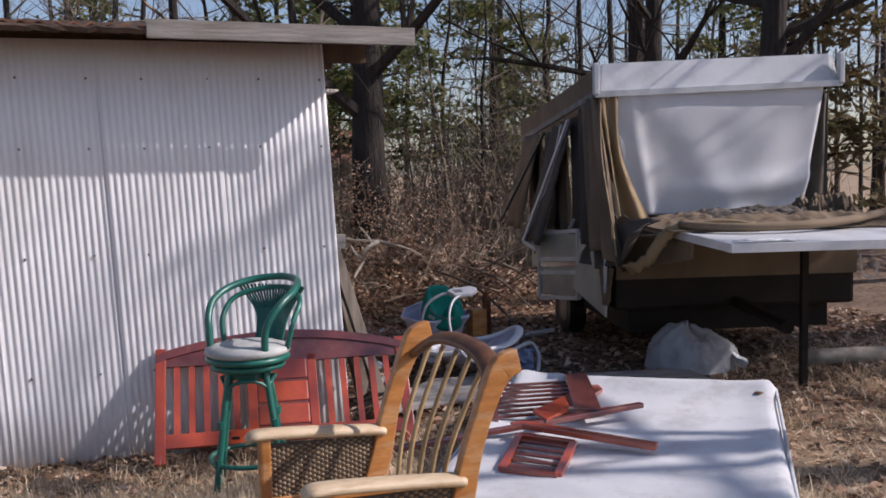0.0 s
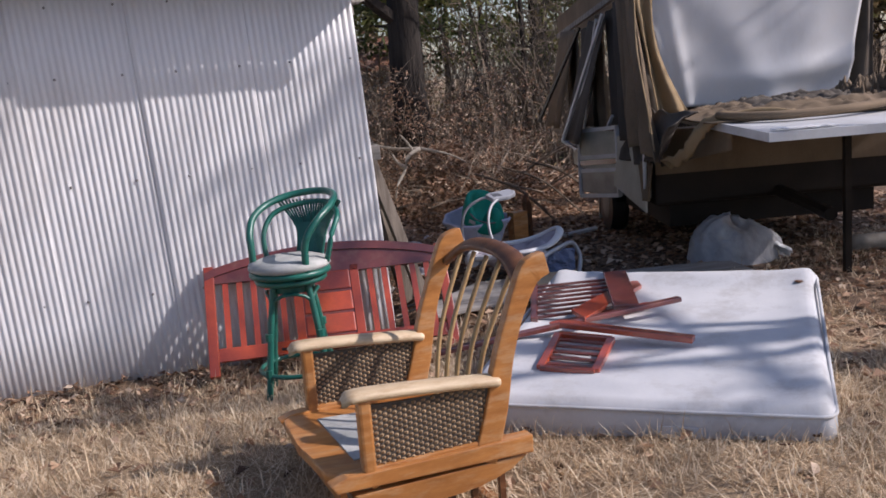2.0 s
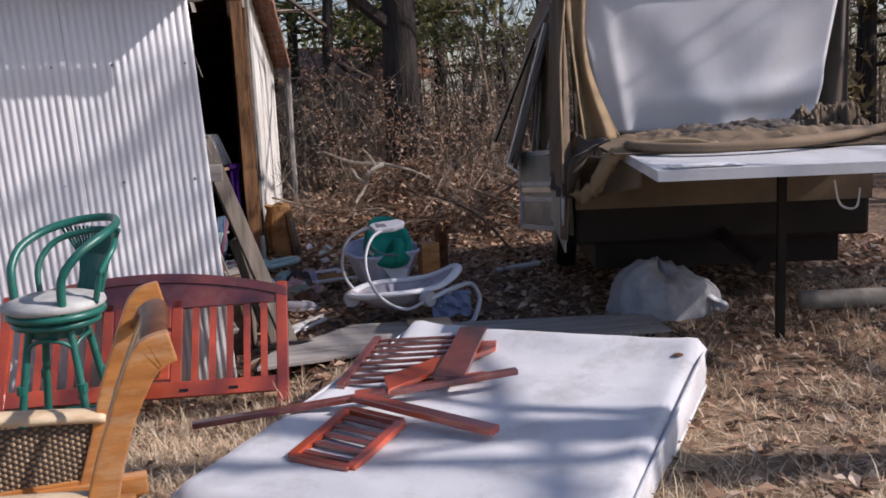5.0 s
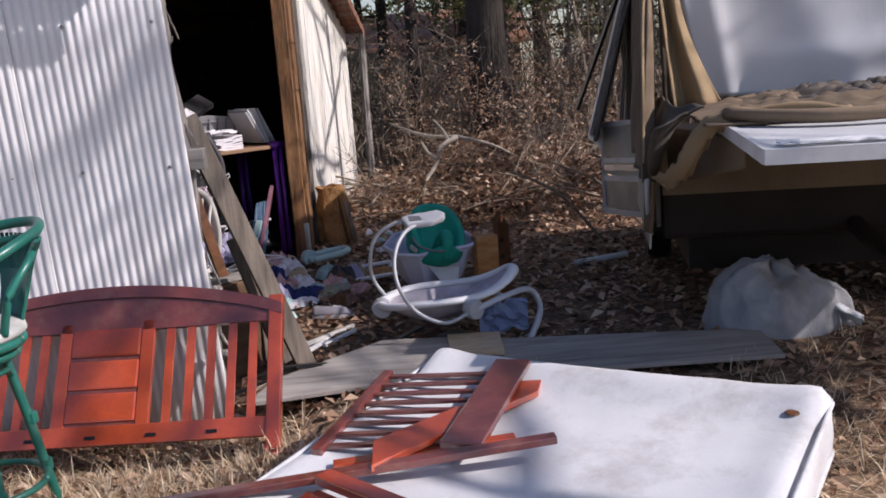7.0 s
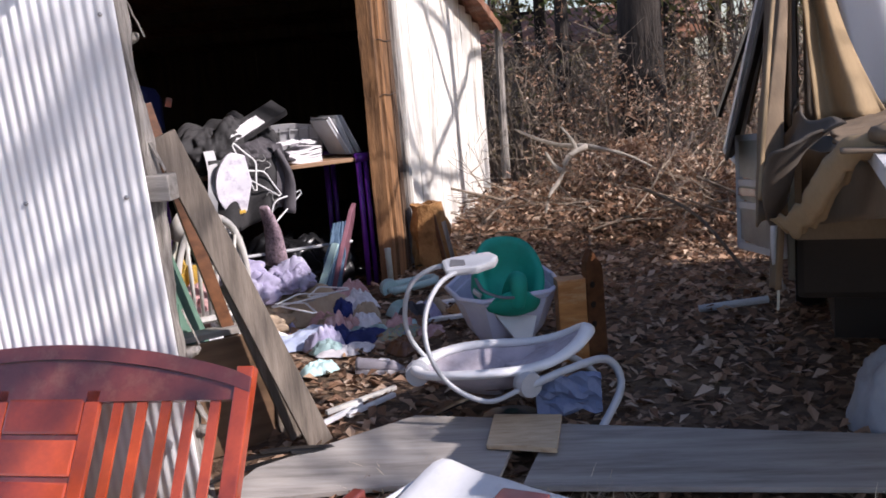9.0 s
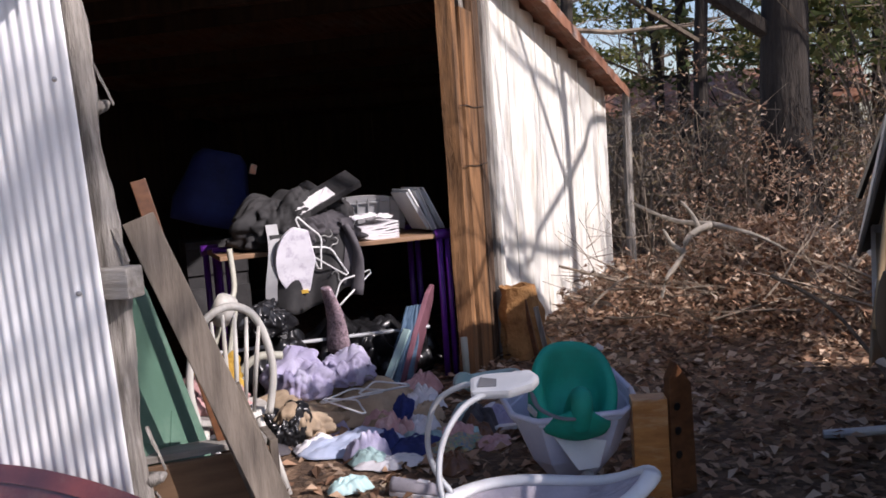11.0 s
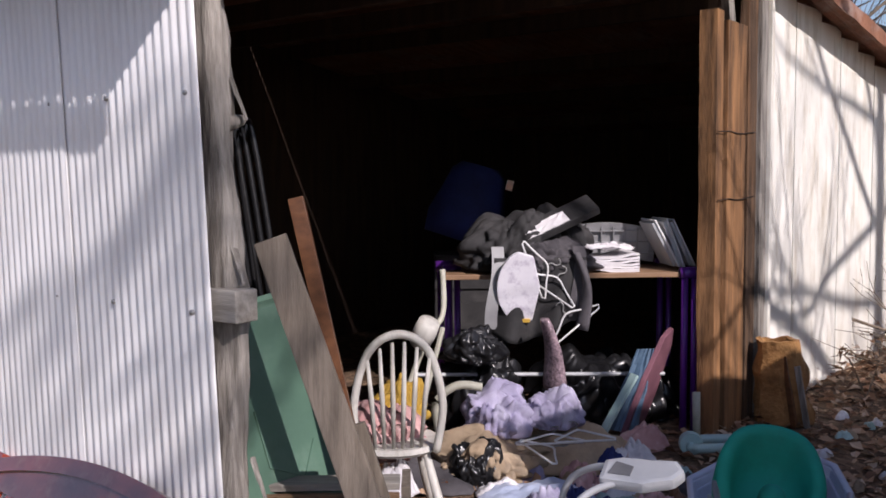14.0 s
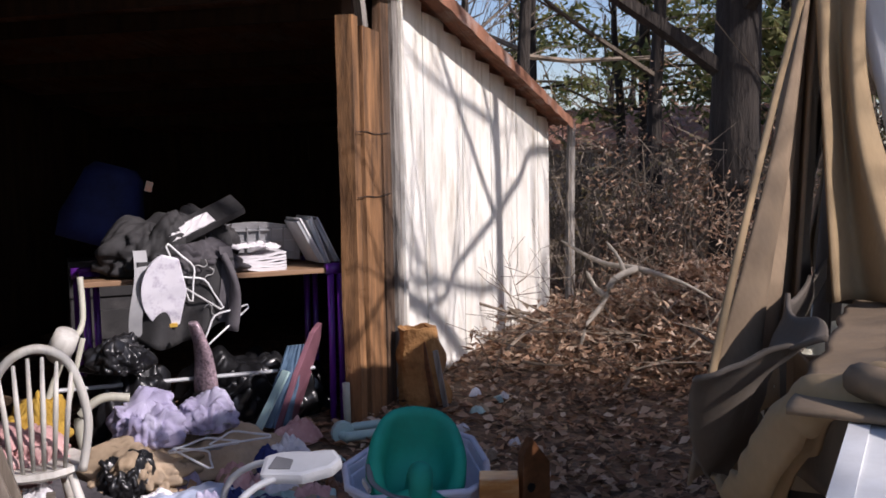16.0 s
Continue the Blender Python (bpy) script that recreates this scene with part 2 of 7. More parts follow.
M_PINE = island_mat("pine_foliage", [(0.05, 0.075, 0.022), (0.10, 0.125, 0.04), (0.17, 0.18, 0.06), (0.26, 0.24, 0.09)], 0.7, 0.45)
M_DRYPINE = island_mat("winter_understorey_leaves", [(0.10, 0.08, 0.03), (0.20, 0.15, 0.07), (0.30, 0.22, 0.11), (0.16, 0.16, 0.06)], 0.8, 0.3)


# ---- mesh helpers ----
def thing(name, m, label, category, group="", kind=""):
    ob = new(name)
    ob.empty_display_size = 0.1
    ob.matrix_world = m
    return tagged(ob, label, category, group, kind)


def part(name, bm, material, parent=None, label="", smooth=False, bevel=0.0):
    me = bpy.data.meshes.new(name)
    if bevel:
        bmesh.ops.bevel(bm, geom=bm.edges[:], offset=bevel, segments=2, affect="EDGES", profile=0.6)
    bmesh.ops.recalc_face_normals(bm, faces=bm.faces[:])
    bm.to_mesh(me)
    bm.free()
    if smooth:
        me.polygons.foreach_set("use_smooth", [True] * len(me.polygons))
    me.materials.append(material)
    ob = new(name, me)
    if parent is not None:
        ob.parent = parent
    if label:
        ob["label"] = label
    return ob


def raw_mesh(name, verts, faces, material, parent=None, smooth=False):
    me = bpy.data.meshes.new(name)
    me.from_pydata(verts, [], faces)
    if smooth:
        me.polygons.foreach_set("use_smooth", [True] * len(me.polygons))
    me.materials.append(material)
    ob = new(name, me)
    if parent is not None:
        ob.parent = parent
    return ob


def block(sx, sy, sz, m=None, bm=None):
    bm = bm or bmesh.new()
    bmesh.ops.create_cube(bm, size=1, matrix=(m or Matrix()) @ Matrix.Diagonal((sx, sy, sz, 1)))
    return bm


def at(x, y, z, rx=0, ry=0, rz=0):
    return pose(x, y, z, rx, ry, rz)


def between(a, b, w, d, bm=None, twist=0):
    """A bar of w by d from a to b."""
    a, b = Vector(a), Vector(b)
    q = (b - a).to_track_quat("Z", "Y").to_matrix().to_4x4()
    return block(w, d, (b - a).length, Matrix.Translation((a + b) / 2) @ q @ Matrix.Rotation(radians(twist), 4, "Z"), bm)


def tube(pts, r, seg=8, bm=None, flat=1.0):
    """A round bar along points; r is one radius or one for each point."""
    bm = bm or bmesh.new()
    pts = [Vector(p) for p in pts]
    rs = r if isinstance(r, (list, tuple)) else [r] * len(pts)
    rings = []
    ref = Vector((0.31, 0.17, 0.93))
    for i, p in enumerate(pts):
        d = (pts[min(i + 1, len(pts) - 1)] - pts[max(i - 1, 0)]).normalized()
        u = d.cross(ref)
        if u.length < 0.1:
            u = d.cross(Vector((1, 0, 0)))
        u.normalize()
        v = d.cross(u)
        rings.append([bm.verts.new(p + (u * math.cos(a) + v * math.sin(a) * flat) * rs[i]) for a in [2 * math.pi * k / seg for k in range(seg)]])
    for a, b in zip(rings, rings[1:]):
        for k in range(seg):
            bm.faces.new((a[k], a[(k + 1) % seg], b[(k + 1) % seg], b[k]))
    bm.faces.new(rings[0][::-1])
    bm.faces.new(rings[-1])
    return bm


def curve_pts(pts, n=6):
    """Points of a smooth curve through the given ones."""
    pts = [Vector(p) for p in pts]
    out = []
    for i in range(len(pts) - 1):
        p0, p1, p2, p3 = pts[max(i - 1, 0)], pts[i], pts[i + 1], pts[min(i + 2, len(pts) - 1)]
        for k in range(n):
            t = k / n
            out.append(0.5 * ((2 * p1) + (p2 - p0) * t + (2 * p0 - 5 * p1 + 4 * p2 - p3) * t * t + (3 * p1 - p0 - 3 * p2 + p3) * t ** 3))
    return out + [pts[-1]]


def lathe(profile, seg=24, m=None, bm=None):
    bm = bm or bmesh.new()
    m = m or Matrix()
    rings = [[bm.verts.new(m @ Vector((r * math.cos(a), r * math.sin(a), z))) for a in [2 * math.pi * k / seg for k in range(seg)]] for r, z in profile]
    for a, b in zip(rings, rings[1:]):
        for k in range(seg):
            bm.faces.new((a[k], a[(k + 1) % seg], b[(k + 1) % seg], b[k]))
    bm.faces.new(rings[0][::-1])
    bm.faces.new(rings[-1])
    return bm


def sheet(f, nu, nv, thick=0.01, bm=None):
    """A cloth or panel over f(u, v), with thickness."""
    bm = bm or bmesh.new()
    p = [[Vector(f(i / nu, j / nv)) for j in range(nv + 1)] for i in range(nu + 1)]
    top, low = [], []
    for i in range(nu + 1):
        a, b = [], []
        for j in range(nv + 1):
            du = p[min(i + 1, nu)][j] - p[max(i - 1, 0)][j]
            dv = p[i][min(j + 1, nv)] - p[i][max(j - 1, 0)]
            n = du.cross(dv)
            n = n.normalized() if n.length > 1e-9 else Vector((0, 0, 1))
            a.append(bm.verts.new(p[i][j] + n * thick / 2))
            b.append(bm.verts.new(p[i][j] - n * thick / 2))
        top.append(a)
        low.append(b)
    for i in range(nu):
        for j in range(nv):
            bm.faces.new((top[i][j], top[i + 1][j], top[i + 1][j + 1], top[i][j + 1]))
            bm.faces.new((low[i][j], low[i][j + 1], low[i + 1][j + 1], low[i + 1][j]))
    for i in range(nu):
        bm.faces.new((top[i][0], low[i][0], low[i + 1][0], top[i + 1][0]))
        bm.faces.new((top[i][nv], top[i + 1][nv], low[i + 1][nv], low[i][nv]))
    for j in range(nv):
        bm.faces.new((top[0][j], top[0][j + 1], low[0][j + 1], low[0][j]))
        bm.faces.new((top[nu][j], low[nu][j], low[nu][j + 1], top[nu][j + 1]))
    return bm


def outline(pts, thick, m=None, bm=None):
    """A flat shape, given by its outline in x and y, with thickness in z."""
    bm = bm or bmesh.new()
    m = m or Matrix()
    a = [bm.verts.new(m @ Vector((x, y, thick / 2))) for x, y in pts]
    b = [bm.verts.new(m @ Vector((x, y, -thick / 2))) for x, y in pts]
    bm.faces.new(a)
    bm.faces.new(b[::-1])
    for i in range(len(pts)):
        j = (i + 1) % len(pts)
        bm.faces.new((a[i], b[i], b[j], a[j]))
    return bm


def nz(x, y=0.0, z=0.0, s=1.0):
    return noise.noise(Vector((x * s, y * s, z * s)))


def smooth01(a, b, x):
    t = max(0.0, min(1.0, (x - a) / (b - a)))
    return t * t * (3 - 2 * t)


def gz(x, y):
    """Height of the ground."""
    a = smooth01(-2.2, -0.2, y)
    left = smooth01(0.5, -0.3, x) * (1 - smooth01(0.3, 1.2, y) * smooth01(-3, -1.5, x))
    z = -0.19 * a * left - 0.06 * a * (1 - left) - 0.15 * smooth01(1.2, 4.5, y) * smooth01(0.2, 1.4, x)
    z -= 0.12 * smooth01(6, 16, y)
    z -= 0.08 * math.exp(-((x + 0.63) ** 2 + (y + 2.6) ** 2) / 0.5)
    return z + 0.025 * nz(x, y, 0, 0.9) + 0.012 * nz(x, y, 3, 3.1)


# ---- ground ----
def build_ground():
    xs = [-400, -150, -60, -30, -18, -12, -9] + [-7 + 0.2 * i for i in range(91)] + [13, 16, 22, 32, 60, 150, 400]
    ys = [-400, -150, -60, -30, -18, -12, -9] + [-7.5 + 0.2 * i for i in range(111)] + [17, 20, 25, 34, 60, 150, 400]
    verts = [(x, y, gz(x, y)) for x in xs for y in ys]
    n = len(ys)
    faces = [(i * n + j, (i + 1) * n + j, (i + 1) * n + j + 1, i * n + j + 1) for i in range(len(xs) - 1) for j in range(n - 1)]
    ob = raw_mesh("ground", verts, faces, M_GROUND, smooth=True)
    layer = ob.data.attributes.new("yard", "FLOAT", "POINT")
    yard = [smooth01(0.5, -1.5, y) * smooth01(-40, -10, y) * (0.12 + 0.88 * smooth01(2.2, -0.6, x + 0.35 * y)) for x, y, z in verts]
    yard = [max(a, 0.9 * smooth01(12.5, 17, v[1])) for a, v in zip(yard, verts)]
    layer.data.foreach_set("value", yard)
    tagged(ob, "uneven ground of dry grass and brown leaf litter", "ground", kind="structure")


build_ground()


# ---- shed ----
WALL_Y = 0.09
EAVE_F, RIDGE, EAVE_B = (-0.235, 2.36), (4.2, 2.66), (8.9, 1.90)


def build_shed():
    wall = thing("wall_front", at(0, 0, 0), "white corrugated steel wall of the shed, streaked and dented", "wall", kind="structure")
    pitch, amp = 0.040, 0.0034
    x0 = -0.155
    for k in range(7):
        x1 = x0 - 0.69
        n = 15 * 6
        verts, faces = [], []
        zs = [-0.30, 0.2, 0.9, 1.6, 2.32]
        for i in range(n + 1):
            x = x0 + (x1 - x0) * i / n
            for z in zs:
                warp = 0.008 * nz(x, z, 1, 1.3) - (0.02 if k % 2 else 0.0) * 0.2
                low = 0.03 * nz(x * 3, 7, 2) if z == zs[0] else 0
                verts.append((x - 0.045 * (z - 0.2), WALL_Y + warp + amp * math.sin(2 * math.pi * x / pitch) - (k % 2) * 0.004, z + low))
        m = len(zs)
        for i in range(n):
            for j in range(m - 1):
                faces.append((i * m + j, (i + 1) * m + j, (i + 1) * m + j + 1, i * m + j + 1))
        p = raw_mesh("panel", verts, faces, M_TIN, wall, True)
        sol = p.modifiers.new("thick", "SOLIDIFY")
        sol.thickness = 0.002
        for z in (0.35, 1.05, 1.68, 2.1):
            for q in (0.12, 0.5):
                xx = x0 - q - 0.02 * (k % 3)
                part("nail", lathe([(0.009, -0.004), (0.008, 0.004), (0.002, 0.007)], 8, at(xx, WALL_Y - amp - 0.002, z + 0.02 * nz(xx, z, 5), 90)), M_METAL, wall)
        x0 = x1 + 0.02
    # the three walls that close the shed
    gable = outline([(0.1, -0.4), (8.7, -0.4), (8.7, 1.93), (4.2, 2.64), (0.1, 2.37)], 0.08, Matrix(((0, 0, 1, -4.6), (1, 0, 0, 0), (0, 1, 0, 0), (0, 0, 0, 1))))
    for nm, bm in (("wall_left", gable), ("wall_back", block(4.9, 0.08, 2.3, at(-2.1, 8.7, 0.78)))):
        tagged(part(nm, bm, M_DARKWOOD), "bare board wall inside the shed, coloured dark for its shade", "wall", kind="structure")
    tagged(part("wall_lining", block(4.25, 0.03, 2.64, at(-2.47, 0.16, 1.045)), M_DARKWOOD), "timber backing behind the corrugated steel, coloured dark for shade", "wall", kind="structure")
    # roof in two slopes
    roof = thing("roof", at(0, 0, 0), "low shed roof of rusted corrugated steel sheets", "roof", kind="structure")

    def slope(y0, z0, y1, z1, right0, right1, name):
        def f(u, v):
            y = y0 + (y1 - y0) * u
            r = right0 + (right1 - right0) * u
            x = -4.9 + (r + 4.9) * v
            return (x, y, z0 + (z1 - z0) * u + 0.012 * math.sin(2 * math.pi * x / 0.09) + 0.02 * nz(x, y, 4, 1.2))
        part(name, sheet(f, 14, 220, 0.012), M_RUST, roof)
    slope(EAVE_F[0], EAVE_F[1], RIDGE[0], RIDGE[1], 0.22, 0.25, "front_slope")
    slope(RIDGE[0] + 0.01, RIDGE[1], EAVE_B[0], EAVE_B[1], 0.27, 0.62, "back_slope")
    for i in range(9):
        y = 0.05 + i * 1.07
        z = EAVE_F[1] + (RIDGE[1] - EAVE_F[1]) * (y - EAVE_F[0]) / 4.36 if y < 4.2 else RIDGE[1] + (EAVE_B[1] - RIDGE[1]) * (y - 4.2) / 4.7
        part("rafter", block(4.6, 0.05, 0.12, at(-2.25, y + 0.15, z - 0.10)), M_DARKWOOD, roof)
    # rusty verge flashing over the white boards
    def verge(u, v):
        y = 4.15 + 4.75 * u
        x = 0.275 + 0.35 * u
        return (x + 0.01 * nz(y * 4, v), y, RIDGE[1] + 0.03 - 0.76 * u - v * (0.10 + 0.015 * nz(y * 5, 3)))
    part("verge_flashing", sheet(verge, 60, 2, 0.006), M_RUST, roof, "rust-streaked flashing")
    part("fascia_board", block(1.56, 0.03, 0.105, at(-0.53, -0.265, 2.335, 0, 0.4, 0)), M_GREYWOOD_X, roof, "weathered grey fascia board with flaking white paint", bevel=0.004)
    part("moss_edge", sheet(lambda u, v: (-4.9 + 3.6 * u, -0.27 + 0.12 * v, 2.375 + 0.02 * nz(u * 60, v * 3) - 0.05 * (1 - v)), 80, 3, 0.03), M_DARKWOOD, roof, "dark mossy roof edge")
    # corner log with stubs
    log = thing("corner_log", at(-0.215, 0.195, -0.32), "gnarled grey log post at the corner of the shed", "post", kind="structure")
    pts = [(0.014 * nz(z * 1.7, 1) - 0.045 * (z - 0.5), 0.02 * nz(z * 1.9, 4), z) for z in [i * 0.03 for i in range(91)]]
    rs = [0.049 + 0.007 * nz(p[2] * 3.1, 8) + 0.008 * nz(p[2] * 9, 2) for p in pts]
    bm = tube(pts, rs, 32)
    for v in bm.verts:
        cx, cy = pts[min(max(int(round(v.co.z / 0.03)), 0), 90)][:2]
        k = 1 + 0.38 * nz(v.co.x * 16, v.co.y * 16, v.co.z * 2.2) + 0.30 * nz(v.co.x * 42, v.co.y * 42, v.co.z * 3.5) + 0.12 * nz(v.co.x * 90, v.co.y * 90, v.co.z * 14)
        v.co.x, v.co.y = cx + (v.co.x - cx) * k, cy + (v.co.y - cy) * k
    part("trunk", bm, M_GREYWOOD, log, smooth=True)
    for z, a, ln in ((0.75, 20, 0.05), (1.92, 60, 0.045), (0.45, -10, 0.06), (2.35, 15, 0.16), (1.1, 140, 0.04)):
        c, s = math.cos(radians(a)), math.sin(radians(a))
        lx = -0.045 * (z - 0.5)
        part("knot", tube([(lx + 0.03 * c, 0.03 * s, z), (lx + 0.055 * c + ln * c * .5, 0.055 * s + ln * s * .5, z + 0.01), (lx + 0.055 * c + ln * c * .8, 0.055 * s + ln * s * .8, z + 0.02)], [0.03, 0.018, 0.007], 7), M_GREYWOOD, log, smooth=True)
    for k, (z, ln) in enumerate(((2.48, 0.2),)):
        part("bark_strip", sheet(lambda u, v: (0.045 - 0.045 * (z - 0.5) + 0.02 * v + 0.04 * u, 0.0 + 0.02 * v, z - ln * u), 6, 1, 0.006), M_GREYWOOD, log)
    for z, a, ln, w in ((2.62, 10, 0.22, 0.035), (2.05, 30, 0.12, 0.03), (1.55, -5, 0.10, 0.025), (0.92, 25, 0.14, 0.03), (0.55, 0, 0.09, 0.04), (0.70, 55, 0.08, 0.03)):
        c, q = math.cos(radians(a)), math.sin(radians(a))
        lx = -0.045 * (z - 0.5)
        part("splinter", sheet(lambda u, v: (lx + (0.055 + 0.045 * u) * c - w * (v - 0.5) * q * (1 - 0.7 * u), (0.055 + 0.045 * u) * q + w * (v - 0.5) * c * (1 - 0.7 * u), z - ln * u + 0.01 * nz(u * 5, v * 4)), 6, 3, 0.006), M_GREYWOOD, log)
    girt = part("girt_end", block(0.28, 0.085, 0.095, at(-0.27, 0.165, 1.07)), M_GREYWOOD_X, None, bevel=0.006)
    tagged(girt, "sawn grey girt end sticking out of the corner log", "beam", kind="structure")
    # timber at the far side of the opening
    post = thing("door_post", at(0, 0, 0), "brown stained timber post with dark streaks beside the opening", "post", kind="structure")
    def rough_plank(x, y, w, d, z0, z1, seed):
        bm = bmesh.new()
        rings = []
        for i in range(13):
            z = z0 + (z1 - z0) * i / 12
            o = [0.012 * nz(z * 2, seed + q) for q in range(4)]
            if i == 12:
                o[0] += 0.0
            rings.append([bm.verts.new((x + a * d / 2 + o[0] * .5, y + b * w / 2 + o[q], z + (0.05 * nz(seed, q) if i in (0, 12) else 0))) for q, (a, b) in enumerate(((-1, -1), (1, -1), (1, 1), (-1, 1)))])
        for a, b in zip(rings, rings[1:]):
            for q in range(4):
                bm.faces.new((a[q], a[(q + 1) % 4], b[(q + 1) % 4], b[q]))
        bm.faces.new(rings[0][::-1])
        bm.faces.new(rings[-1])
        return bm
    part("plank", rough_plank(-0.02, 3.50, 0.10, 0.10, -0.2, 2.33, 1), M_POST, post)
    part("plank", rough_plank(0.02, 3.72, 0.30, 0.06, -0.2, 2.28, 5), M_POST, post)
    part("plank", rough_plank(0.03, 3.98, 0.17, 0.05, -0.2, 2.55, 9), M_POSTDARK, post)
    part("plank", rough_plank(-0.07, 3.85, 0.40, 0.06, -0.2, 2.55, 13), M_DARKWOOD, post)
    part("plank", rough_plank(0.055, 4.11, 0.12, 0.05, -0.2, 2.56, 17), M_GREYWOOD, post)
    part("loose_stick", between((0.02, 3.66, 2.28), (0.0, 3.62, 2.62), 0.06, 0.04), M_GREYWOOD, post)
    for k, z in enumerate((1.28, 1.66)):
        part("wire", tube(curve_pts([(0.045, 3.45, z), (0.055, 3.6, z + 0.006), (0.055, 3.75, z - 0.004), (0.06, 4.0, z + 0.01)]), 0.003, 5), M_BLACK, post)
    # white board wall
    wall = thing("wall_side", at(0, 0, 0), "peeling white painted vertical board wall of the shed", "wall", kind="structure")
    y = 4.20
    k = 0
    rnd = random.Random(3)
    while y < 8.6:
        w = rnd.choice((0.38, 0.46, 0.52, 0.42))
        w = min(w, 8.64 - y)
        yc = y + w / 2
        xx = 0.05 + 0.31 * (yc - 4.08) / 4.56
        top = RIDGE[1] + (EAVE_B[1] - RIDGE[1]) * (yc - 4.2) / 4.7 - 0.03
        low = gz(xx, yc) - 0.04 + 0.05 * rnd.random()
        part("board", block(0.022, w - 0.006, top - low, at(xx + 0.004 * (k % 2), yc, (top + low) / 2, 0, 0, -3.9), None), M_WHITEBOARD, wall)
        y += w
        k += 1
    part("corner_board", block(0.05, 0.05, 2.75, at(0.075, 4.20, 1.15)), M_WHITEBOARD, wall)
    # dark sheet so the gaps between the white boards read as shade
    tagged(part("wall_side_backing", block(0.03, 4.5, 2.0, at(0.13, 6.4, 0.85, 0, 0, -3.9)), M_DARKWOOD), "backing boards behind the white wall, coloured dark for shade", "wall", kind="structure")
    bp = part("back_post", tube([(0.55, 8.95, -0.4), (0.56, 8.95, 0.8), (0.58, 8.96, 1.9)], [0.06, 0.055, 0.05], 8), M_GREYWOOD)
    tagged(bp, "round timber post at the back corner of the shed", "post", kind="structure")


build_shed()


# ---- pop-up camper ----
def build_camper():
    cp = thing("popup_camper", at(2.16, 0.75, 0, 0, 0, -12.5), "derelict pop-up camper with torn tan canvas and white roof", "camper")
    W, L = 1.98, 3.3
    # local: x across from the near side, y along the axis away from the yard, z up
    part("hull", block(W, L, 0.36, at(W / 2, L / 2, 0.56)), M_HULL, cp, bevel=0.03)
    part("belly", block(W - 0.3, L - 0.3, 0.2, at(W / 2, L / 2, 0.28)), M_HULL, cp)
    part("side_panel", block(0.03, L - 0.15, 0.46, at(-0.012, L / 2 + 0.05, 0.66)), M_CREAM, cp, "cream side panel", bevel=0.008)
    part("stripe", block(0.008, L - 0.2, 0.035, at(-0.032, L / 2 + 0.05, 0.72)), M_MAROON, cp, "thin maroon stripe")
    part("front_panel", block(W, 0.03, 0.34, at(W / 2, -0.015, 0.80)), M_CANVAS, cp, "tan front panel under the bed")
    # wheels
    for x in (0.1, W - 0.1):
        wh = part("wheel", lathe([(0.16, -0.08), (0.27, -0.08), (0.29, -0.04), (0.29, 0.04), (0.27, 0.08), (0.16, 0.08)], 22, at(x, 1.9, 0.16, 0, 90)), M_BLACK, cp)
        part("rim", lathe([(0.02, -0.09), (0.15, -0.085), (0.15, 0.085), (0.02, 0.09)], 16, at(x, 1.9, 0.16, 0, 90)), M_METAL, wh)
    # roof: white moulded lid that sags to the back
    def lid(u, v):
        x = -0.02 + 2.08 * v
        y = 0.45 + 3.35 * u
        edge = min(v, 1 - v, u * 1.6, (1 - u) * 1.6)
        return (x, y, 2.13 + 0.235 * smooth01(0, 0.02, edge) + 0.03 * smooth01(0, 0.4, edge) - 0.26 * u + 0.07 * v)
    part("roof_lid", sheet(lid, 60, 60, 0.015), M_CAMPER, cp, "white moulded roof lid", smooth=False)
    part("roof_rim", block(2.12, 0.035, 0.05, at(1.02, 0.43, 2.145, 0, -1.9)), M_CAMPER, cp, "white roof rim")
    part("side_rim", block(0.035, 3.35, 0.05, at(-0.03, 2.12, 1.985, -4.4)), M_GREYWOOD, cp, "grimy grey roof rim")
    part("roof_skirt", block(0.02, 3.3, 0.2, at(-0.028, 2.12, 2.09, -4.4)), M_CANVAS, cp, "stained tan side of the roof")
    for x in (-0.03, 2.07):
        part("corner_cap", block(0.05, 0.06, 0.26, at(x, 0.43, 2.235 + 0.033 * x)), M_CAMPER, cp, "grey corner cap", bevel=0.012)
    # white end sheet
    def white(u, v):
        x = 0.06 + 0.22 * v + (1.88 - 0.40 * v) * u
        fold = 0.022 * math.sin(u * 9 + v * 3.5) * v * v + 0.035 * math.exp(-((v - 0.86 + 0.10 * u) * 11) ** 2) * smooth01(0.15, 0.5, u) + 0.02 * math.exp(-((u - 0.10) * 30) ** 2) + 0.015 * nz(u * 4, v * 3, 2) + 0.03 * math.exp(-((u - 0.25 - 0.3 * v) * 9) ** 2) * v + 0.03 * math.exp(-((u - 0.9 + 0.25 * v) * 8) ** 2) * v
        return (x, 0.455 - 0.02 * math.sin(3.1 * v) * math.sin(3.1 * u) - fold, 2.13 + 0.06 * u * (1 - v) - 1.03 * v + 0.10 * (u - 0.4) ** 2 * v)
    part("end_sheet", sheet(white, 60, 40, 0.006), M_VINYL, cp, "white vinyl end sheet hanging in soft folds", smooth=True)
    # tan flaps either side of the end sheet
    def flap(xt, xb, yt, yb, w0, w1, z0, z1, seed, waves=3.0, amp=0.04):
        def f(u, v):
            return (xt + (xb - xt) * v + (w0 + (w1 - w0) * v) * u, yt + (yb - yt) * v + amp * math.sin(u * waves * 3.1 + seed + v) * (0.3 + v) + 0.03 * nz(u * 3, v * 3, seed), z0 + (z1 - z0) * v)
        return sheet(f, 24, 22, 0.008)
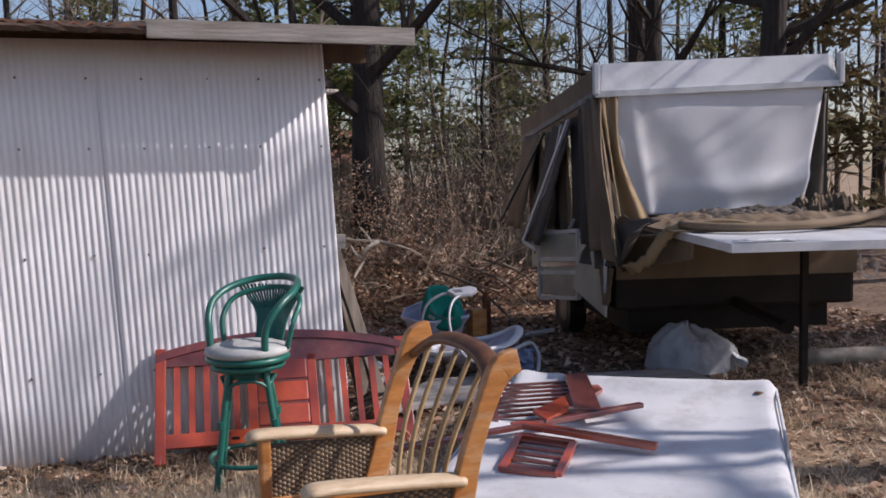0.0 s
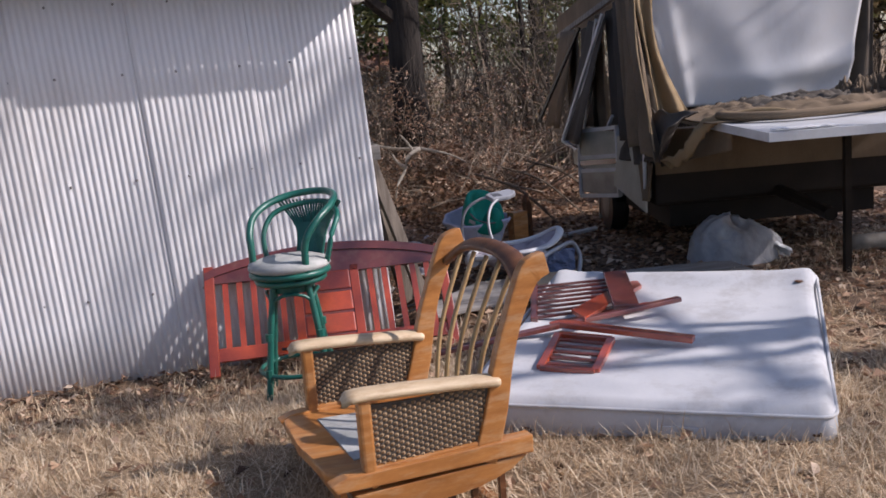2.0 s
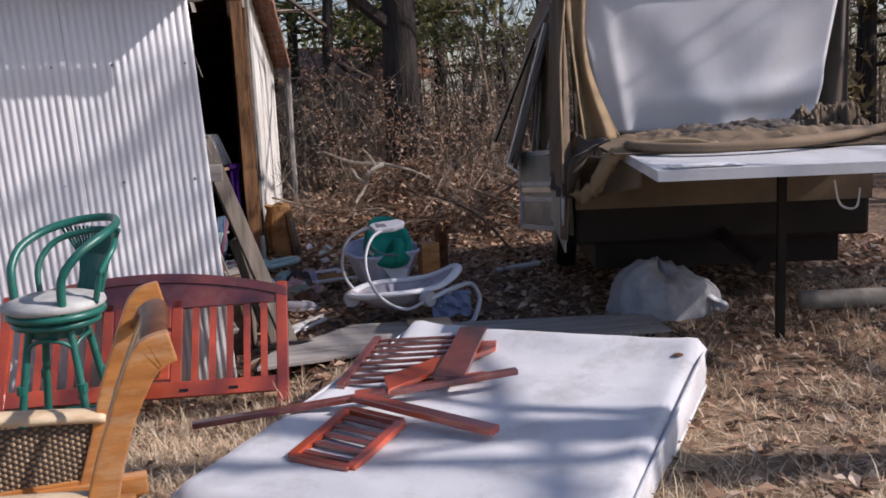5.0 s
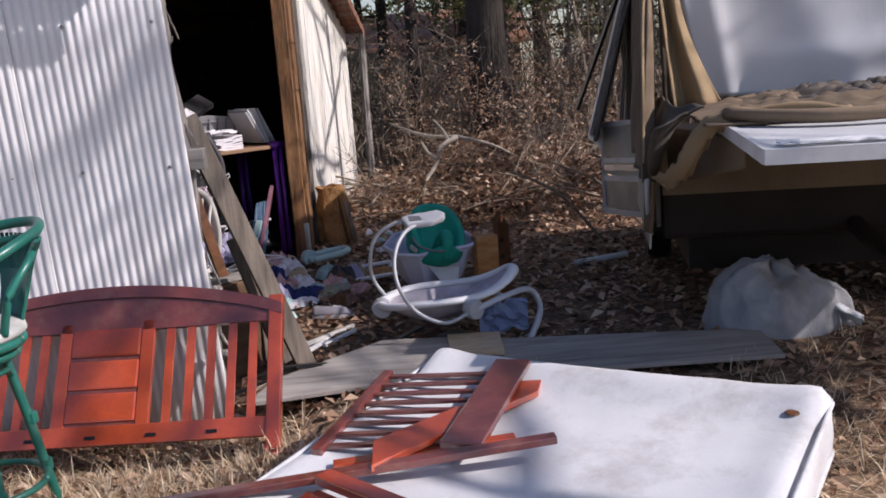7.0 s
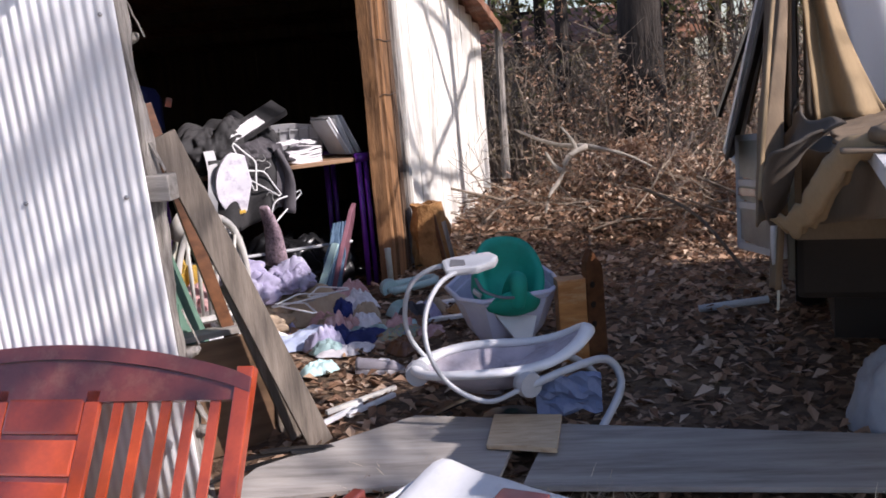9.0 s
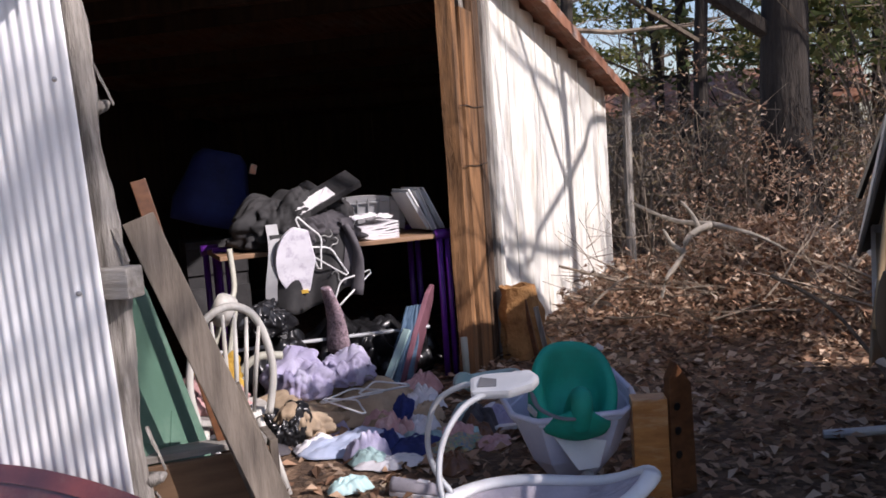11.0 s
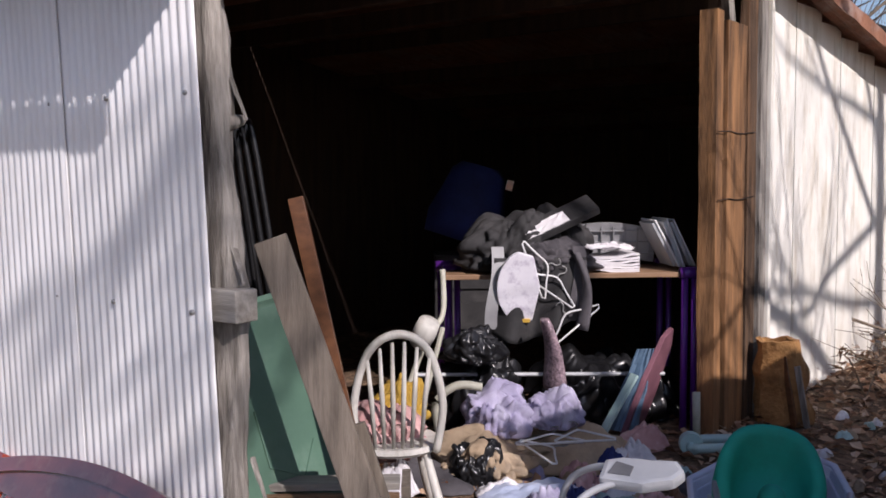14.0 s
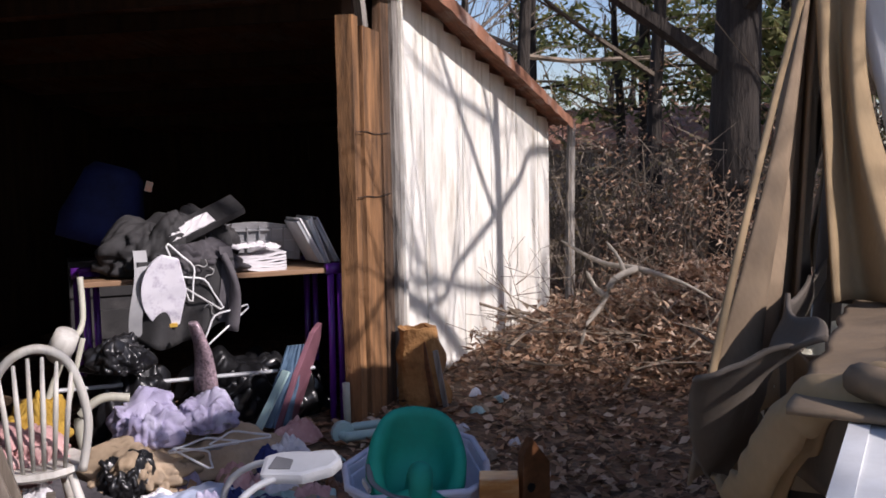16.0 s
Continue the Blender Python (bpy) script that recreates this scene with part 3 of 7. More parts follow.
    part("canvas_flap", sheet(lambda u, v: (-0.01 + 0.10 * v + (0.17 - 0.08 * math.sin(3.14 * v) + 0.10 * v * v) * u, 0.45 - 0.26 * v - (0.02 + 0.035 * v) * math.sin(u * 9 + 2.5 * v) - 0.02 * nz(u * 4, v * 5, 1), 2.12 - 1.04 * v + 0.03 * nz(u * 3, v, 5)), 20, 30, 0.008), M_GOLDCANVAS, cp, "golden tan canvas flap", True)
    part("canvas_flap", sheet(lambda u, v: (-0.05 + 0.06 * u - 0.02 * v, 0.52 - 0.06 * u - 0.22 * v - 0.03 * math.sin(u * 6 + v), 2.08 - 1.05 * v), 10, 20, 0.012), M_CANVAS, cp, "folded tan canvas strip", True)
    part("canvas_flap", sheet(lambda u, v: (-0.045 - 0.05 * v + 0.03 * math.sin(u * 7 + 2 * v), 0.66 + 0.11 * u - 0.35 * v, 2.06 - 1.0 * v), 10, 20, 0.010), M_CANVAS, cp, "folded tan canvas strip", True)
    part("long_canvas", sheet(lambda u, v: (-0.035 - 0.05 * v + 0.05 * (u - 0.5) * (1 - v) + (0.012 + 0.035 * v) * math.sin(u * 15 + 2.2 * v) + 0.03 * nz(u * 4, v * 3, 8) * v, 0.66 - 0.19 * u - (0.30 + 0.68 * u) * v ** 1.15, 2.09 - (1.22 + 0.10 * u + 0.03 * nz(u * 9, 2)) * v), 44, 34, 0.008), M_CANVAS, cp, "long tan canvas fallen in folds over the corner", True)
    part("seam", tube(curve_pts([(0.01, 0.44, 2.08), (-0.06, 0.16, 1.62), (-0.10, -0.24, 1.15), (-0.12, -0.46, 0.86)], 6), 0.010, 6, flat=0.6), M_GOLDCANVAS, cp, "stitched canvas seam", True)
    # inner screen and right flap take the dark copy in place of shadow
    part("inner_screen", sheet(lambda u, v: (0.05 + 0.20 * u * v, 0.62 - 0.25 * v + 0.02 * nz(u * 4, v * 4), 2.05 - 1.0 * v), 8, 14, 0.006), M_DARKCANVAS, cp, "mesh screen coloured dark for the shadow inside", True)
    part("canvas_flap", flap(1.92, 1.72, 0.52, 0.5, 0.10, 0.30, 2.1, 1.0, 6, 2.6), M_DARKCANVAS, cp, "brown canvas flap with shade put into its colour", True)
    def side(y0, y1, z0, z1, out0, out1, seed, waves, amp):
        def f(u, v):
            return (-0.03 - (out0 + (out1 - out0) * v) - amp * math.sin(u * waves * 3.1 + seed) * (0.4 + 0.6 * v) + 0.02 * nz(u * 4, v * 4, seed), y0 + (y1 - y0) * u - 0.25 * v, z0 + (z1 - z0) * v - 0.26 * (y0 + (y1 - y0) * u - 0.4) / 3.3 * (1 - v))
        return sheet(f, 26, 20, 0.008)
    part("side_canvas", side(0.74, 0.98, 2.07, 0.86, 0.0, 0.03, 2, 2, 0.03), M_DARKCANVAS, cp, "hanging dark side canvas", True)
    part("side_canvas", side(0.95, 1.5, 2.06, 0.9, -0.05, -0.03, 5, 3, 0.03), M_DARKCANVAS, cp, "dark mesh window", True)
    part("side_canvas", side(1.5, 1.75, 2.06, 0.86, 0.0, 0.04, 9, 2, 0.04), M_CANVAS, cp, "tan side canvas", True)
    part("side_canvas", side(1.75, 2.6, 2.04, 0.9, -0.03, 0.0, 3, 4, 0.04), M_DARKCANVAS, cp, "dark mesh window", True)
    part("side_canvas", side(2.6, 3.4, 2.0, 0.86, 0.0, 0.02, 7, 4, 0.03), M_CANVAS, cp, "yellowed tan canvas", True)
    for a, b in (((-0.1, 2.5, 0.62), (-0.02, 1.5, 1.9)), ((-0.13, 2.62, 0.62), (-0.05, 1.62, 1.92)), ((-0.12, 1.6, 0.70), (-0.05, 1.15, 1.05)), ((-0.1, 2.5, 0.62), (-0.12, 1.6, 0.70))):
        part("pole", between(a, b, 0.022, 0.022), M_CAMPER, cp, "bent white tent pole")
    # storm door frame hung along the side
    lo, hi = Vector((-0.27, 1.63, 0)), Vector((-0.04, 1.04, 0))
    up = lambda p, z: (p.x, p.y, z)
    fr = part("door_frame", between(up(lo, 0.28), up(lo, 0.91), 0.04, 0.035), M_CAMPER, cp, "white lower door frame")
    part("stile", between(up(hi, 0.34), up(hi, 0.945), 0.04, 0.035), M_CAMPER, fr)
    for z in (0.0, 0.235, 0.36, 0.61):
        part("cross_rail", between(up(lo, 0.29 + z), up(hi, 0.345 + z), 0.03, 0.035), M_CAMPER, fr)
    for nm, z, h, mt in (("door_panel", 0.485, 0.23, M_CREAM), ("kick_panel", 0.30, 0.11, M_CREAM), ("screen_panel", 0.12, 0.21, M_METAL)):
        part(nm, block((hi - lo).length, 0.012, h, at((lo.x + hi.x) / 2, (lo.y + hi.y) / 2, 0.317 + z, 0, 0, -68.7)), mt, fr)
    part("maroon_stripe", between(up(lo, 0.60) , up(hi, 0.655), 0.03, 0.044), M_MAROON, fr, "faded maroon stripe")
    for k, (a, b) in enumerate((((-0.36, 2.0, 0.80), (-0.06, 1.3, 1.95)), ((-0.30, 2.1, 0.78), (-0.02, 1.5, 1.90)), ((-0.36, 2.0, 0.80), (-0.26, 1.78, 0.72)), ((-0.45, 2.9, 0.95), (-0.08, 2.3, 1.88)))):
        part("awning_pole", between(a, b, 0.028, 0.028), M_CAMPER if k != 3 else M_BLACK, cp, "leaning awning pole")
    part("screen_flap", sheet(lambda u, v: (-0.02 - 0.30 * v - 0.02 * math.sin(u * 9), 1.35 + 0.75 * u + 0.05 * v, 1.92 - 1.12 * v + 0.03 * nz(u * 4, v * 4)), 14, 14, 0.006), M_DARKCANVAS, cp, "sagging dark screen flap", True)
    part("gold_flap", sheet(lambda u, v: (-0.06 - 0.22 * v - 0.03 * math.sin(u * 8), 2.6 + 0.7 * u, 1.88 - 1.0 * v), 14, 12, 0.006), M_CANVAS, cp, "yellowed canvas flap", True)
    part("lower_corner", sheet(lambda u, v: (-0.04 - 0.03 * v, 0.02 + 1.2 * u, 0.88 - 0.55 * v * (1 - 0.2 * u)), 10, 6, 0.01), M_CREAM, cp, "stained lower corner panel")
    part("corner_trim", tube(curve_pts([(-0.07, 0.02, 0.85), (-0.08, 0.0, 0.6), (-0.06, 0.1, 0.42), (-0.05, 0.3, 0.36)]), 0.015, 6), M_CAMPER, cp, "white edge trim", True)
    # bed platform that slides out to the front
    bed = part("bed_platform", block(1.78, 1.76, 0.045, at(1.13, -0.86, 1.03, 1.2)), M_CAMPER, cp, "white edged bed platform")
    part("edge_rail", block(0.03, 1.78, 0.055, at(0.225, -0.86, 1.03, 1.2)), M_CAMPER, bed)
    part("front_rail", block(1.83, 0.03, 0.055, at(1.13, -1.75, 1.01)), M_CAMPER, bed)
    part("torn_paper", sheet(lambda u, v: (0.28 + 0.38 * u + 0.02 * nz(v * 9, 3), -1.72 + 0.10 * v + 0.02 * nz(u * 9, 1), 1.05 + 0.012 * nz(u * 7, v * 5, 3)), 12, 4, 0.006), M_VINYL, bed, "peeled white edge")
    def heap(seed, x0, x1, y0, y1, z, h):
        def f(u, v):
            e = min(u, 1 - u, v, 1 - v)
            w = 0.25 * nz(u * 3, v * 3, seed + 5)
            fold = 0.55 * max(0, 1 - 3.2 * abs(nz(u * 5 + 1.2 * v + w, v * 8 + w, seed))) + 0.4 * max(0, 1 - 3.0 * abs(nz(u * 9 - w, v * 17 + u * 3, seed + 2))) + 0.10 * nz(u * 24, v * 26, seed)
            return (x0 + (x1 - x0) * u + 0.02 * nz(v * 9, u * 9, seed), y0 + (y1 - y0) * v + 0.06 * nz(u * 6, seed), z + h * smooth01(0, 0.25, e) * (0.3 + 0.3 * nz(u * 2, v * 2, seed) + 0.9 * fold) + 0.004 + 0.04 * fold * smooth01(0, 0.12, e))
        return sheet(f, 110, 70, 0.010)
    part("fallen_canvas", heap(2, 0.12, 2.0, -0.95, 0.35, 1.06, 0.05), M_CANVAS, cp, "fallen tan canvas lying in folds", True)
    part("fallen_canvas", heap(8, 0.45, 1.95, -0.6, 0.4, 1.075, 0.055), M_DARKCANVAS, cp, "dark leaf-strewn canvas", True)
    part("rolled_canvas", tube(curve_pts([(0.22, -0.85, 1.10), (0.55, -1.1, 1.09), (1.0, -1.12, 1.10), (1.5, -0.9, 1.12), (1.95, -0.55, 1.15)]), 0.042, 10, flat=0.7), M_CANVAS, cp, "rolled canvas edge", True)
    part("bundled_canvas", heap(15, 1.40, 1.85, -0.45, 0.05, 1.09, 0.13), M_CANVAS, cp, "bundled tan canvas", True)
    # drapes at the near corner: a dark sheet and a tan edge rolled over it
    def drape(u, v):
        y = -0.66 + 1.35 * u
        low = 1.05 - 0.29 * smooth01(0.0, 0.16, u) - 0.06 * smooth01(0.3, 0.7, u)
        out = 0.15 - 0.13 * smooth01(0, 0.35, u)
        x = out - (out + 0.075) * v ** 0.8 + 0.028 * math.sin(u * 21 + v * 3) * (0.2 + v) + 0.03 * nz(u * 6, v * 4, 2)
        return (x, y + 0.05 * math.sin(v * 5 + u * 9), 1.13 + (low - 1.13) * v + 0.03 * nz(u * 7, v * 3, 6) * (1 - v))
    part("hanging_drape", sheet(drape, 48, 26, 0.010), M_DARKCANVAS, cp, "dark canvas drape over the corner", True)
    edge = curve_pts([(0.75, -0.98, 1.115), (0.42, -0.88, 1.125), (0.19, -0.83, 1.09), (0.11, -0.79, 1.00), (0.06, -0.74, 0.90), (0.01, -0.64, 0.83), (-0.04, -0.48, 0.79)], 8)
    def band(u, v):
        i = u * (len(edge) - 1)
        k = min(int(i), len(edge) - 2)
        p = edge[k].lerp(edge[k + 1], i - k)
        w = 0.10 + 0.03 * nz(u * 6, 4)
        a = -2.2 + 4.0 * v
        return (p.x - 0.045 * math.cos(a) - 0.01 * nz(u * 20, v * 4), p.y - w * 0.35 * math.sin(a), p.z + 0.05 * math.cos(a * 0.8) - 0.05 + 0.03 * nz(u * 14, v * 2, 1))
    part("rolled_edge", sheet(band, 60, 14, 0.010), M_GOLDCANVAS, cp, "tan canvas edge rolled over the corner", True)
    part("hanging_tip", sheet(lambda u, v: (-0.06 + 0.02 * math.sin(u * 6) - 0.02 * v, -0.16 + 0.40 * u * (1 - 0.85 * v) + 0.12 * v, 0.73 - 0.30 * v), 12, 10, 0.010), M_CANVAS, cp, "tan canvas tip hanging below the corner", True)
    part("corner_gusset", sheet(lambda u, v: (0.03 + 0.25 * u, -0.10 - 0.85 * u + 0.01 * nz(u * 5, v * 4), 1.0 - (0.30 - 0.17 * u) * v), 16, 8, 0.010), M_CANVAS, cp, "tan panel under the bed edge", True)
    for x in (1.08, 1.9):
        jk = part("jack_leg", between((x, -0.95, -0.1), (x, -0.95, 1.01), 0.045, 0.045), M_HULL, cp, "dark rusted jack leg")
        part("foot", block(0.14, 0.14, 0.03, at(x, -0.95, -0.09)), M_HULL, jk)
    part("strap", tube(curve_pts([(1.15, -1.55, 0.93), (1.2, -1.5, 0.8), (1.28, -1.5, 0.78), (1.3, -1.5, 0.88)]), 0.006, 6), M_CAMPER, cp, "white strap")
    part("yellow_rope", tube(curve_pts([(1.42, -1.6, 0.93), (1.44, -1.58, 0.75), (1.42, -1.58, 0.62), (1.45, -1.58, 0.5)]), 0.014, 6), mat("faded_yellow_rope", (0.35, 0.34, 0.12), (0.55, 0.54, 0.25), 20), cp, "frayed yellow rope")
    # axle, hitch shadow box and prop
    part("axle", tube([(0.05, 1.9, 0.16), (W - 0.05, 1.9, 0.16)], 0.04, 8), M_METAL, cp)
    part("rear_jack", between((0.2, 3.0, -0.2), (0.2, 3.0, 0.3), 0.05, 0.05), M_METAL, cp)
    part("hitch", tube([(W / 2, 0.0, 0.42), (W / 2, -0.9, 0.36)], 0.05, 8), M_HULL, cp)


build_camper()


# ---- trees ----
def limb(bm, p, d, r, ln, depth, rnd, seg, droop=0.0):
    n = 3 if depth > 1 else 2
    pts, rs = [p], [r]
    for i in range(n):
        d = (d + Vector((rnd.uniform(-1, 1), rnd.uniform(-1, 1), rnd.uniform(-0.6, 0.8) - droop)) * 0.22).normalized()
        p = p + d * ln / n
        pts.append(p)
        rs.append(max(r * (1 - 0.45 * (i + 1) / n), 0.0025))
    tube(pts, rs, seg, bm)
    if depth > 0:
        for k in range(rnd.choice((2, 3, 3, 4))):
            i = rnd.randint(1, n)
            ax = Vector((rnd.uniform(-1, 1), rnd.uniform(-1, 1), rnd.uniform(-0.3, 0.9)))
            nd = (d + ax * 0.85).normalized()
            limb(bm, pts[i], nd, rs[i] * 0.6, ln * rnd.uniform(0.5, 0.8), depth - 1, rnd, 4 if depth > 2 else 3, droop)


def bare_tree(x, y, h, r, seed, label, depth=4, clear=0.45, limbs=7, lean=(0, 0), bark=None, category="tree", spread=0.3):
    rnd = random.Random(seed)
    z0 = gz(x, y) - 0.15
    t = thing("bare_tree", at(x, y, z0), label, category, "bare trees of the wood")
    pts, rs = [], []
    n = 10
    for i in range(n + 1):
        u = i / n
        pts.append((lean[0] * u * h + 0.04 * h * nz(u * 3, seed, 1) * u, lean[1] * u * h + 0.04 * h * nz(u * 3, seed, 7) * u, h * u))
        rs.append(r * (1.25 if i == 0 else 1.0) * (1 - 0.75 * u))
    part("trunk", tube(pts, rs, 12 if r > 0.15 else 7), bark or M_BARK, t, smooth=True)
    bm = bmesh.new()
    for k in range(limbs):
        u = clear + (1 - clear) * (k + rnd.random()) / limbs
        i = min(int(u * n), n - 1)
        a = rnd.uniform(0, 6.28)
        limb(bm, Vector(pts[i]).lerp(Vector(pts[i + 1]), u * n - i), Vector((math.cos(a), math.sin(a), rnd.uniform(0.0, 0.7))).normalized(), rs[i] * 0.42, h * spread * (1.15 - u * 0.6), depth - 1, rnd, 5)
    part("crown", bm, M_TWIG if r < 0.15 else M_BARK, t)
    return t


bare_tree(2.4, 9.6, 11, 0.33, 11, "tall thick dark-barked tree at the edge of the wood", 4, 0.22, 12, (0.0, 0.01))
bare_tree(1.4, 11.5, 9, 0.13, 12, "slim dark tree beside the thick one", 4, 0.3, 9)
bare_tree(6.3, 4.3, 9, 0.22, 5, "bare tree standing behind the camper", 4, 0.3, 14, spread=0.36)
bare_tree(8.6, -4.8, 10, 0.24, 6, "bare tree beside the yard", 5, 0.3, 11)
bare_tree(13.5, 3.4, 11, 0.24, 16, "bare tree beyond the camper", 5, 0.25, 12)
bare_tree(6.8, 8.0, 10, 0.2, 21, "bare tree behind the camper roof", 5, 0.25, 11)
bare_tree(-0.6, 12.5, 9, 0.14, 22, "bare tree behind the shed", 4, 0.3, 9)
rt = random.Random(77)
for k in range(78):
    yy = rt.uniform(10.5, 34)
    xx = rt.uniform(-9 - yy * 0.2, 8 + yy * 0.75)
    bare_tree(xx, yy, rt.uniform(5.5, 11), rt.uniform(0.03, 0.11) * (1 + yy / 40), 100 + k, "thin bare woodland tree", 3, rt.uniform(0.12, 0.4), rt.randint(7, 11), (rt.uniform(-0.06, 0.06), rt.uniform(-0.04, 0.04)), category="tree", spread=0.26)


def needles(centre, radius, count, size, rnd, verts, faces, flat=0.5):
    for i in range(count):
        p = Vector(centre) + Vector((rnd.gauss(0, 0.45), rnd.gauss(0, 0.45), rnd.gauss(0, 0.45) * flat)) * radius
        a = Vector((rnd.uniform(-1, 1), rnd.uniform(-1, 1), rnd.uniform(-0.7, 0.7))).normalized() * size * rnd.uniform(0.5, 1.3)
        b = a.cross(Vector((rnd.uniform(-1, 1), rnd.uniform(-1, 1), rnd.uniform(-1, 1)))).normalized() * size * 0.22
        k = len(verts)
        verts += [p - b, p + a * 0.5 - b * 0.2, p + a, p + b]
        faces.append((k, k + 1, k + 2, k + 3))


def pine(x, y, h, r, seed, label, low=0.3, crown_r=2.2, count=90, material=None, size=0.28):
    rnd = random.Random(seed)
    t = thing("pine_tree", at(x, y, gz(x, y) - 0.1), label, "tree", "evergreens of the wood")
    part("trunk", tube([(0.05 * nz(i, seed), 0.05 * nz(i, seed, 5), h * i / 8) for i in range(9)], [r * (1 - 0.8 * i / 8) for i in range(9)], 9), M_BARK, t, smooth=True)
    verts, faces = [], []
    bm = bmesh.new()
    for k in range(34):
        u = low + (1 - low) * k / 34
        a = rnd.uniform(0, 6.28)
        ln = crown_r * (1.1 - u) / (1.1 - low) * rnd.uniform(0.5, 1.15) + 0.25
        tip = Vector((math.cos(a) * ln, math.sin(a) * ln, h * u + rnd.uniform(-0.1, 0.35)))
        tube([(0, 0, h * u), tip * 0.5 + Vector((0, 0, h * u * 0.5 + 0.06)), tip], [0.04, 0.025, 0.01], 4, bm)
        for q in (0.45, 0.75, 1.0):
            needles(Vector((0, 0, h * u)).lerp(tip, q), 0.55, count // 3, size, rnd, verts, faces)
    part("whorl", bm, M_BARK, t)
    raw_mesh("crown", verts, faces, material or M_PINE, t)


pine(4.8, 19, 9, 0.2, 31, "green pine seen over the wood", 0.25, 2.6)
pine(-2.2, 22, 10, 0.22, 32, "green pine behind the shed", 0.2, 2.6)
pine(3.3, 14.5, 7.5, 0.14, 34, "young green pine among bare trees", 0.35, 1.8)
pine(10.5, 24, 11, 0.22, 35, "green pine far behind the camper", 0.2, 2.8)
pine(-7, 16, 8, 0.2, 36, "green pine beyond the shed roof", 0.2, 2.4)
pine(1.0, 16.5, 9.5, 0.16, 41, "slender pine with yellow-green needles", 0.3, 2.0)
pine(7.5, 17, 9, 0.18, 42, "yellow-green pine behind the camper", 0.2, 2.4)
pine(15, 18, 10, 0.2, 43, "green pine far beyond the camper", 0.15, 2.8)
pine(10.2, 9.2, 9, 0.2, 51, "dull brown-green cedar beyond the camper", 0.1, 2.6, 120, M_DRYPINE)
pine(13.2, 7.6, 9, 0.2, 52, "dull brown-green cedar beside the wood", 0.1, 2.6, 120, M_DRYPINE)
pine(-3.5, -13, 8, 0.2, 38, "green pine behind the yard", 0.2, 2.4)


def shade_pine():
    """Ragged pine beside the yard; its thin lower boughs dapple the steel wall."""
    rnd = random.Random(404)
    base = Vector((8.6, -0.3, gz(8.6, -0.3) - 0.1))
    t = thing("pine_tree", Matrix.Translation(base), "ragged pine with thin boughs beside the yard", "tree", "evergreens of the wood")
    part("trunk", tube([(0.05 * nz(i, 3), 0.05 * nz(i, 8), 1.2 * i) for i in range(9)], [0.16 * (1 - 0.09 * i) for i in range(9)], 9), M_BARK, t, smooth=True)
    verts, faces = [], []
    bm = bmesh.new()
    for k in range(20):
        z = rnd.uniform(0.1, 1.75)
        left = -1.02 - (1.46 - z) * 0.46
        tip = Vector((rnd.uniform(left, 0.0), WALL_Y, z)) + SUN_DIR * rnd.uniform(9.0, 11.0) - base
        start = Vector((0, 0, tip.z - rnd.uniform(0.1, 0.5)))
        tube([start, start.lerp(tip, 0.5) + Vector((0, 0, 0.08)), tip], [0.012, 0.008, 0.004], 4, bm)
        needles(tip, 0.22, 5, 0.20, rnd, verts, faces)
    part("whorl", bm, M_BARK, t)
    raw_mesh("crown", verts, faces, M_PINE, t)


shade_pine()


def camper_pine():
    """Tall ragged pine added out of view beyond the yard; it keeps the ground beside the camper in broken shade."""
    rnd = random.Random(505)
    base = Vector((12.6, -2.2, gz(12.6, -2.2) - 0.1))
    t = thing("pine_tree", Matrix.Translation(base), "tall ragged pine added out of view to shade the camper", "tree", "evergreens of the wood")
    part("trunk", tube([(0.06 * nz(i, 2), 0.06 * nz(i, 5), 1.25 * i) for i in range(9)], [0.2 * (1 - 0.09 * i) for i in range(9)], 9), M_BARK, t, smooth=True)
    verts, faces = [], []
    bm = bmesh.new()
    for k in range(90):
        # bough tips set up the sun rays from the ground to be shaded
        tip = Vector((rnd.uniform(2.3, 5.4), rnd.uniform(-0.7, 2.6), 0)) + SUN_DIR * rnd.uniform(11.0, 13.0) - base
        start = Vector((0, 0, tip.z - rnd.uniform(0.1, 0.5)))
        tube([start, start.lerp(tip, 0.5) + Vector((0, 0, 0.08)), tip], [0.025, 0.014, 0.006], 4, bm)
        needles(tip, 0.5, 9, 0.34, rnd, verts, faces)
    part("whorl", bm, M_BARK, t)
    raw_mesh("crown", verts, faces, M_PINE, t)


camper_pine()


def overhanging_limb():
    """Long crooked limb of the tree behind the camper roof, reaching over it towards the shed."""
    t = bare_tree(7.3, 9.4, 10, 0.2, 61, "tree with a long crooked limb reaching over the camper", 4, 0.5, 7)
    o = t.matrix_world.translation
    wall = [(8.2, 1.5, 7.5), (7.34, 1.25, 7.2), (6.4, 0.98, 6.8), (5.34, 0.73, 6.3), (4.97, 0.54, 6.0), (4.2, 0.62, 5.7)]
    run = [Vector((7.3, 9.4, 6.6))] + [Vector((0.2, y, z)) + SUN_DIR * q for y, z, q in wall]
    pts = curve_pts([p - o for p in run], 5)
    bm = tube(pts, [0.055 - 0.035 * i / len(pts) for i in range(len(pts))], 8)
    rnd = random.Random(8)
    for k in range(9):
        i = rnd.randint(6, len(pts) - 2)
        limb(bm, pts[i], Vector((rnd.uniform(-0.7, 0.4), rnd.uniform(-0.8, 0.5), rnd.uniform(0.1, 0.9))).normalized(), 0.014, rnd.uniform(0.6, 1.3), 2, rnd, 4)
    part("long_limb", bm, M_BARK, t, smooth=True)


overhanging_limb()


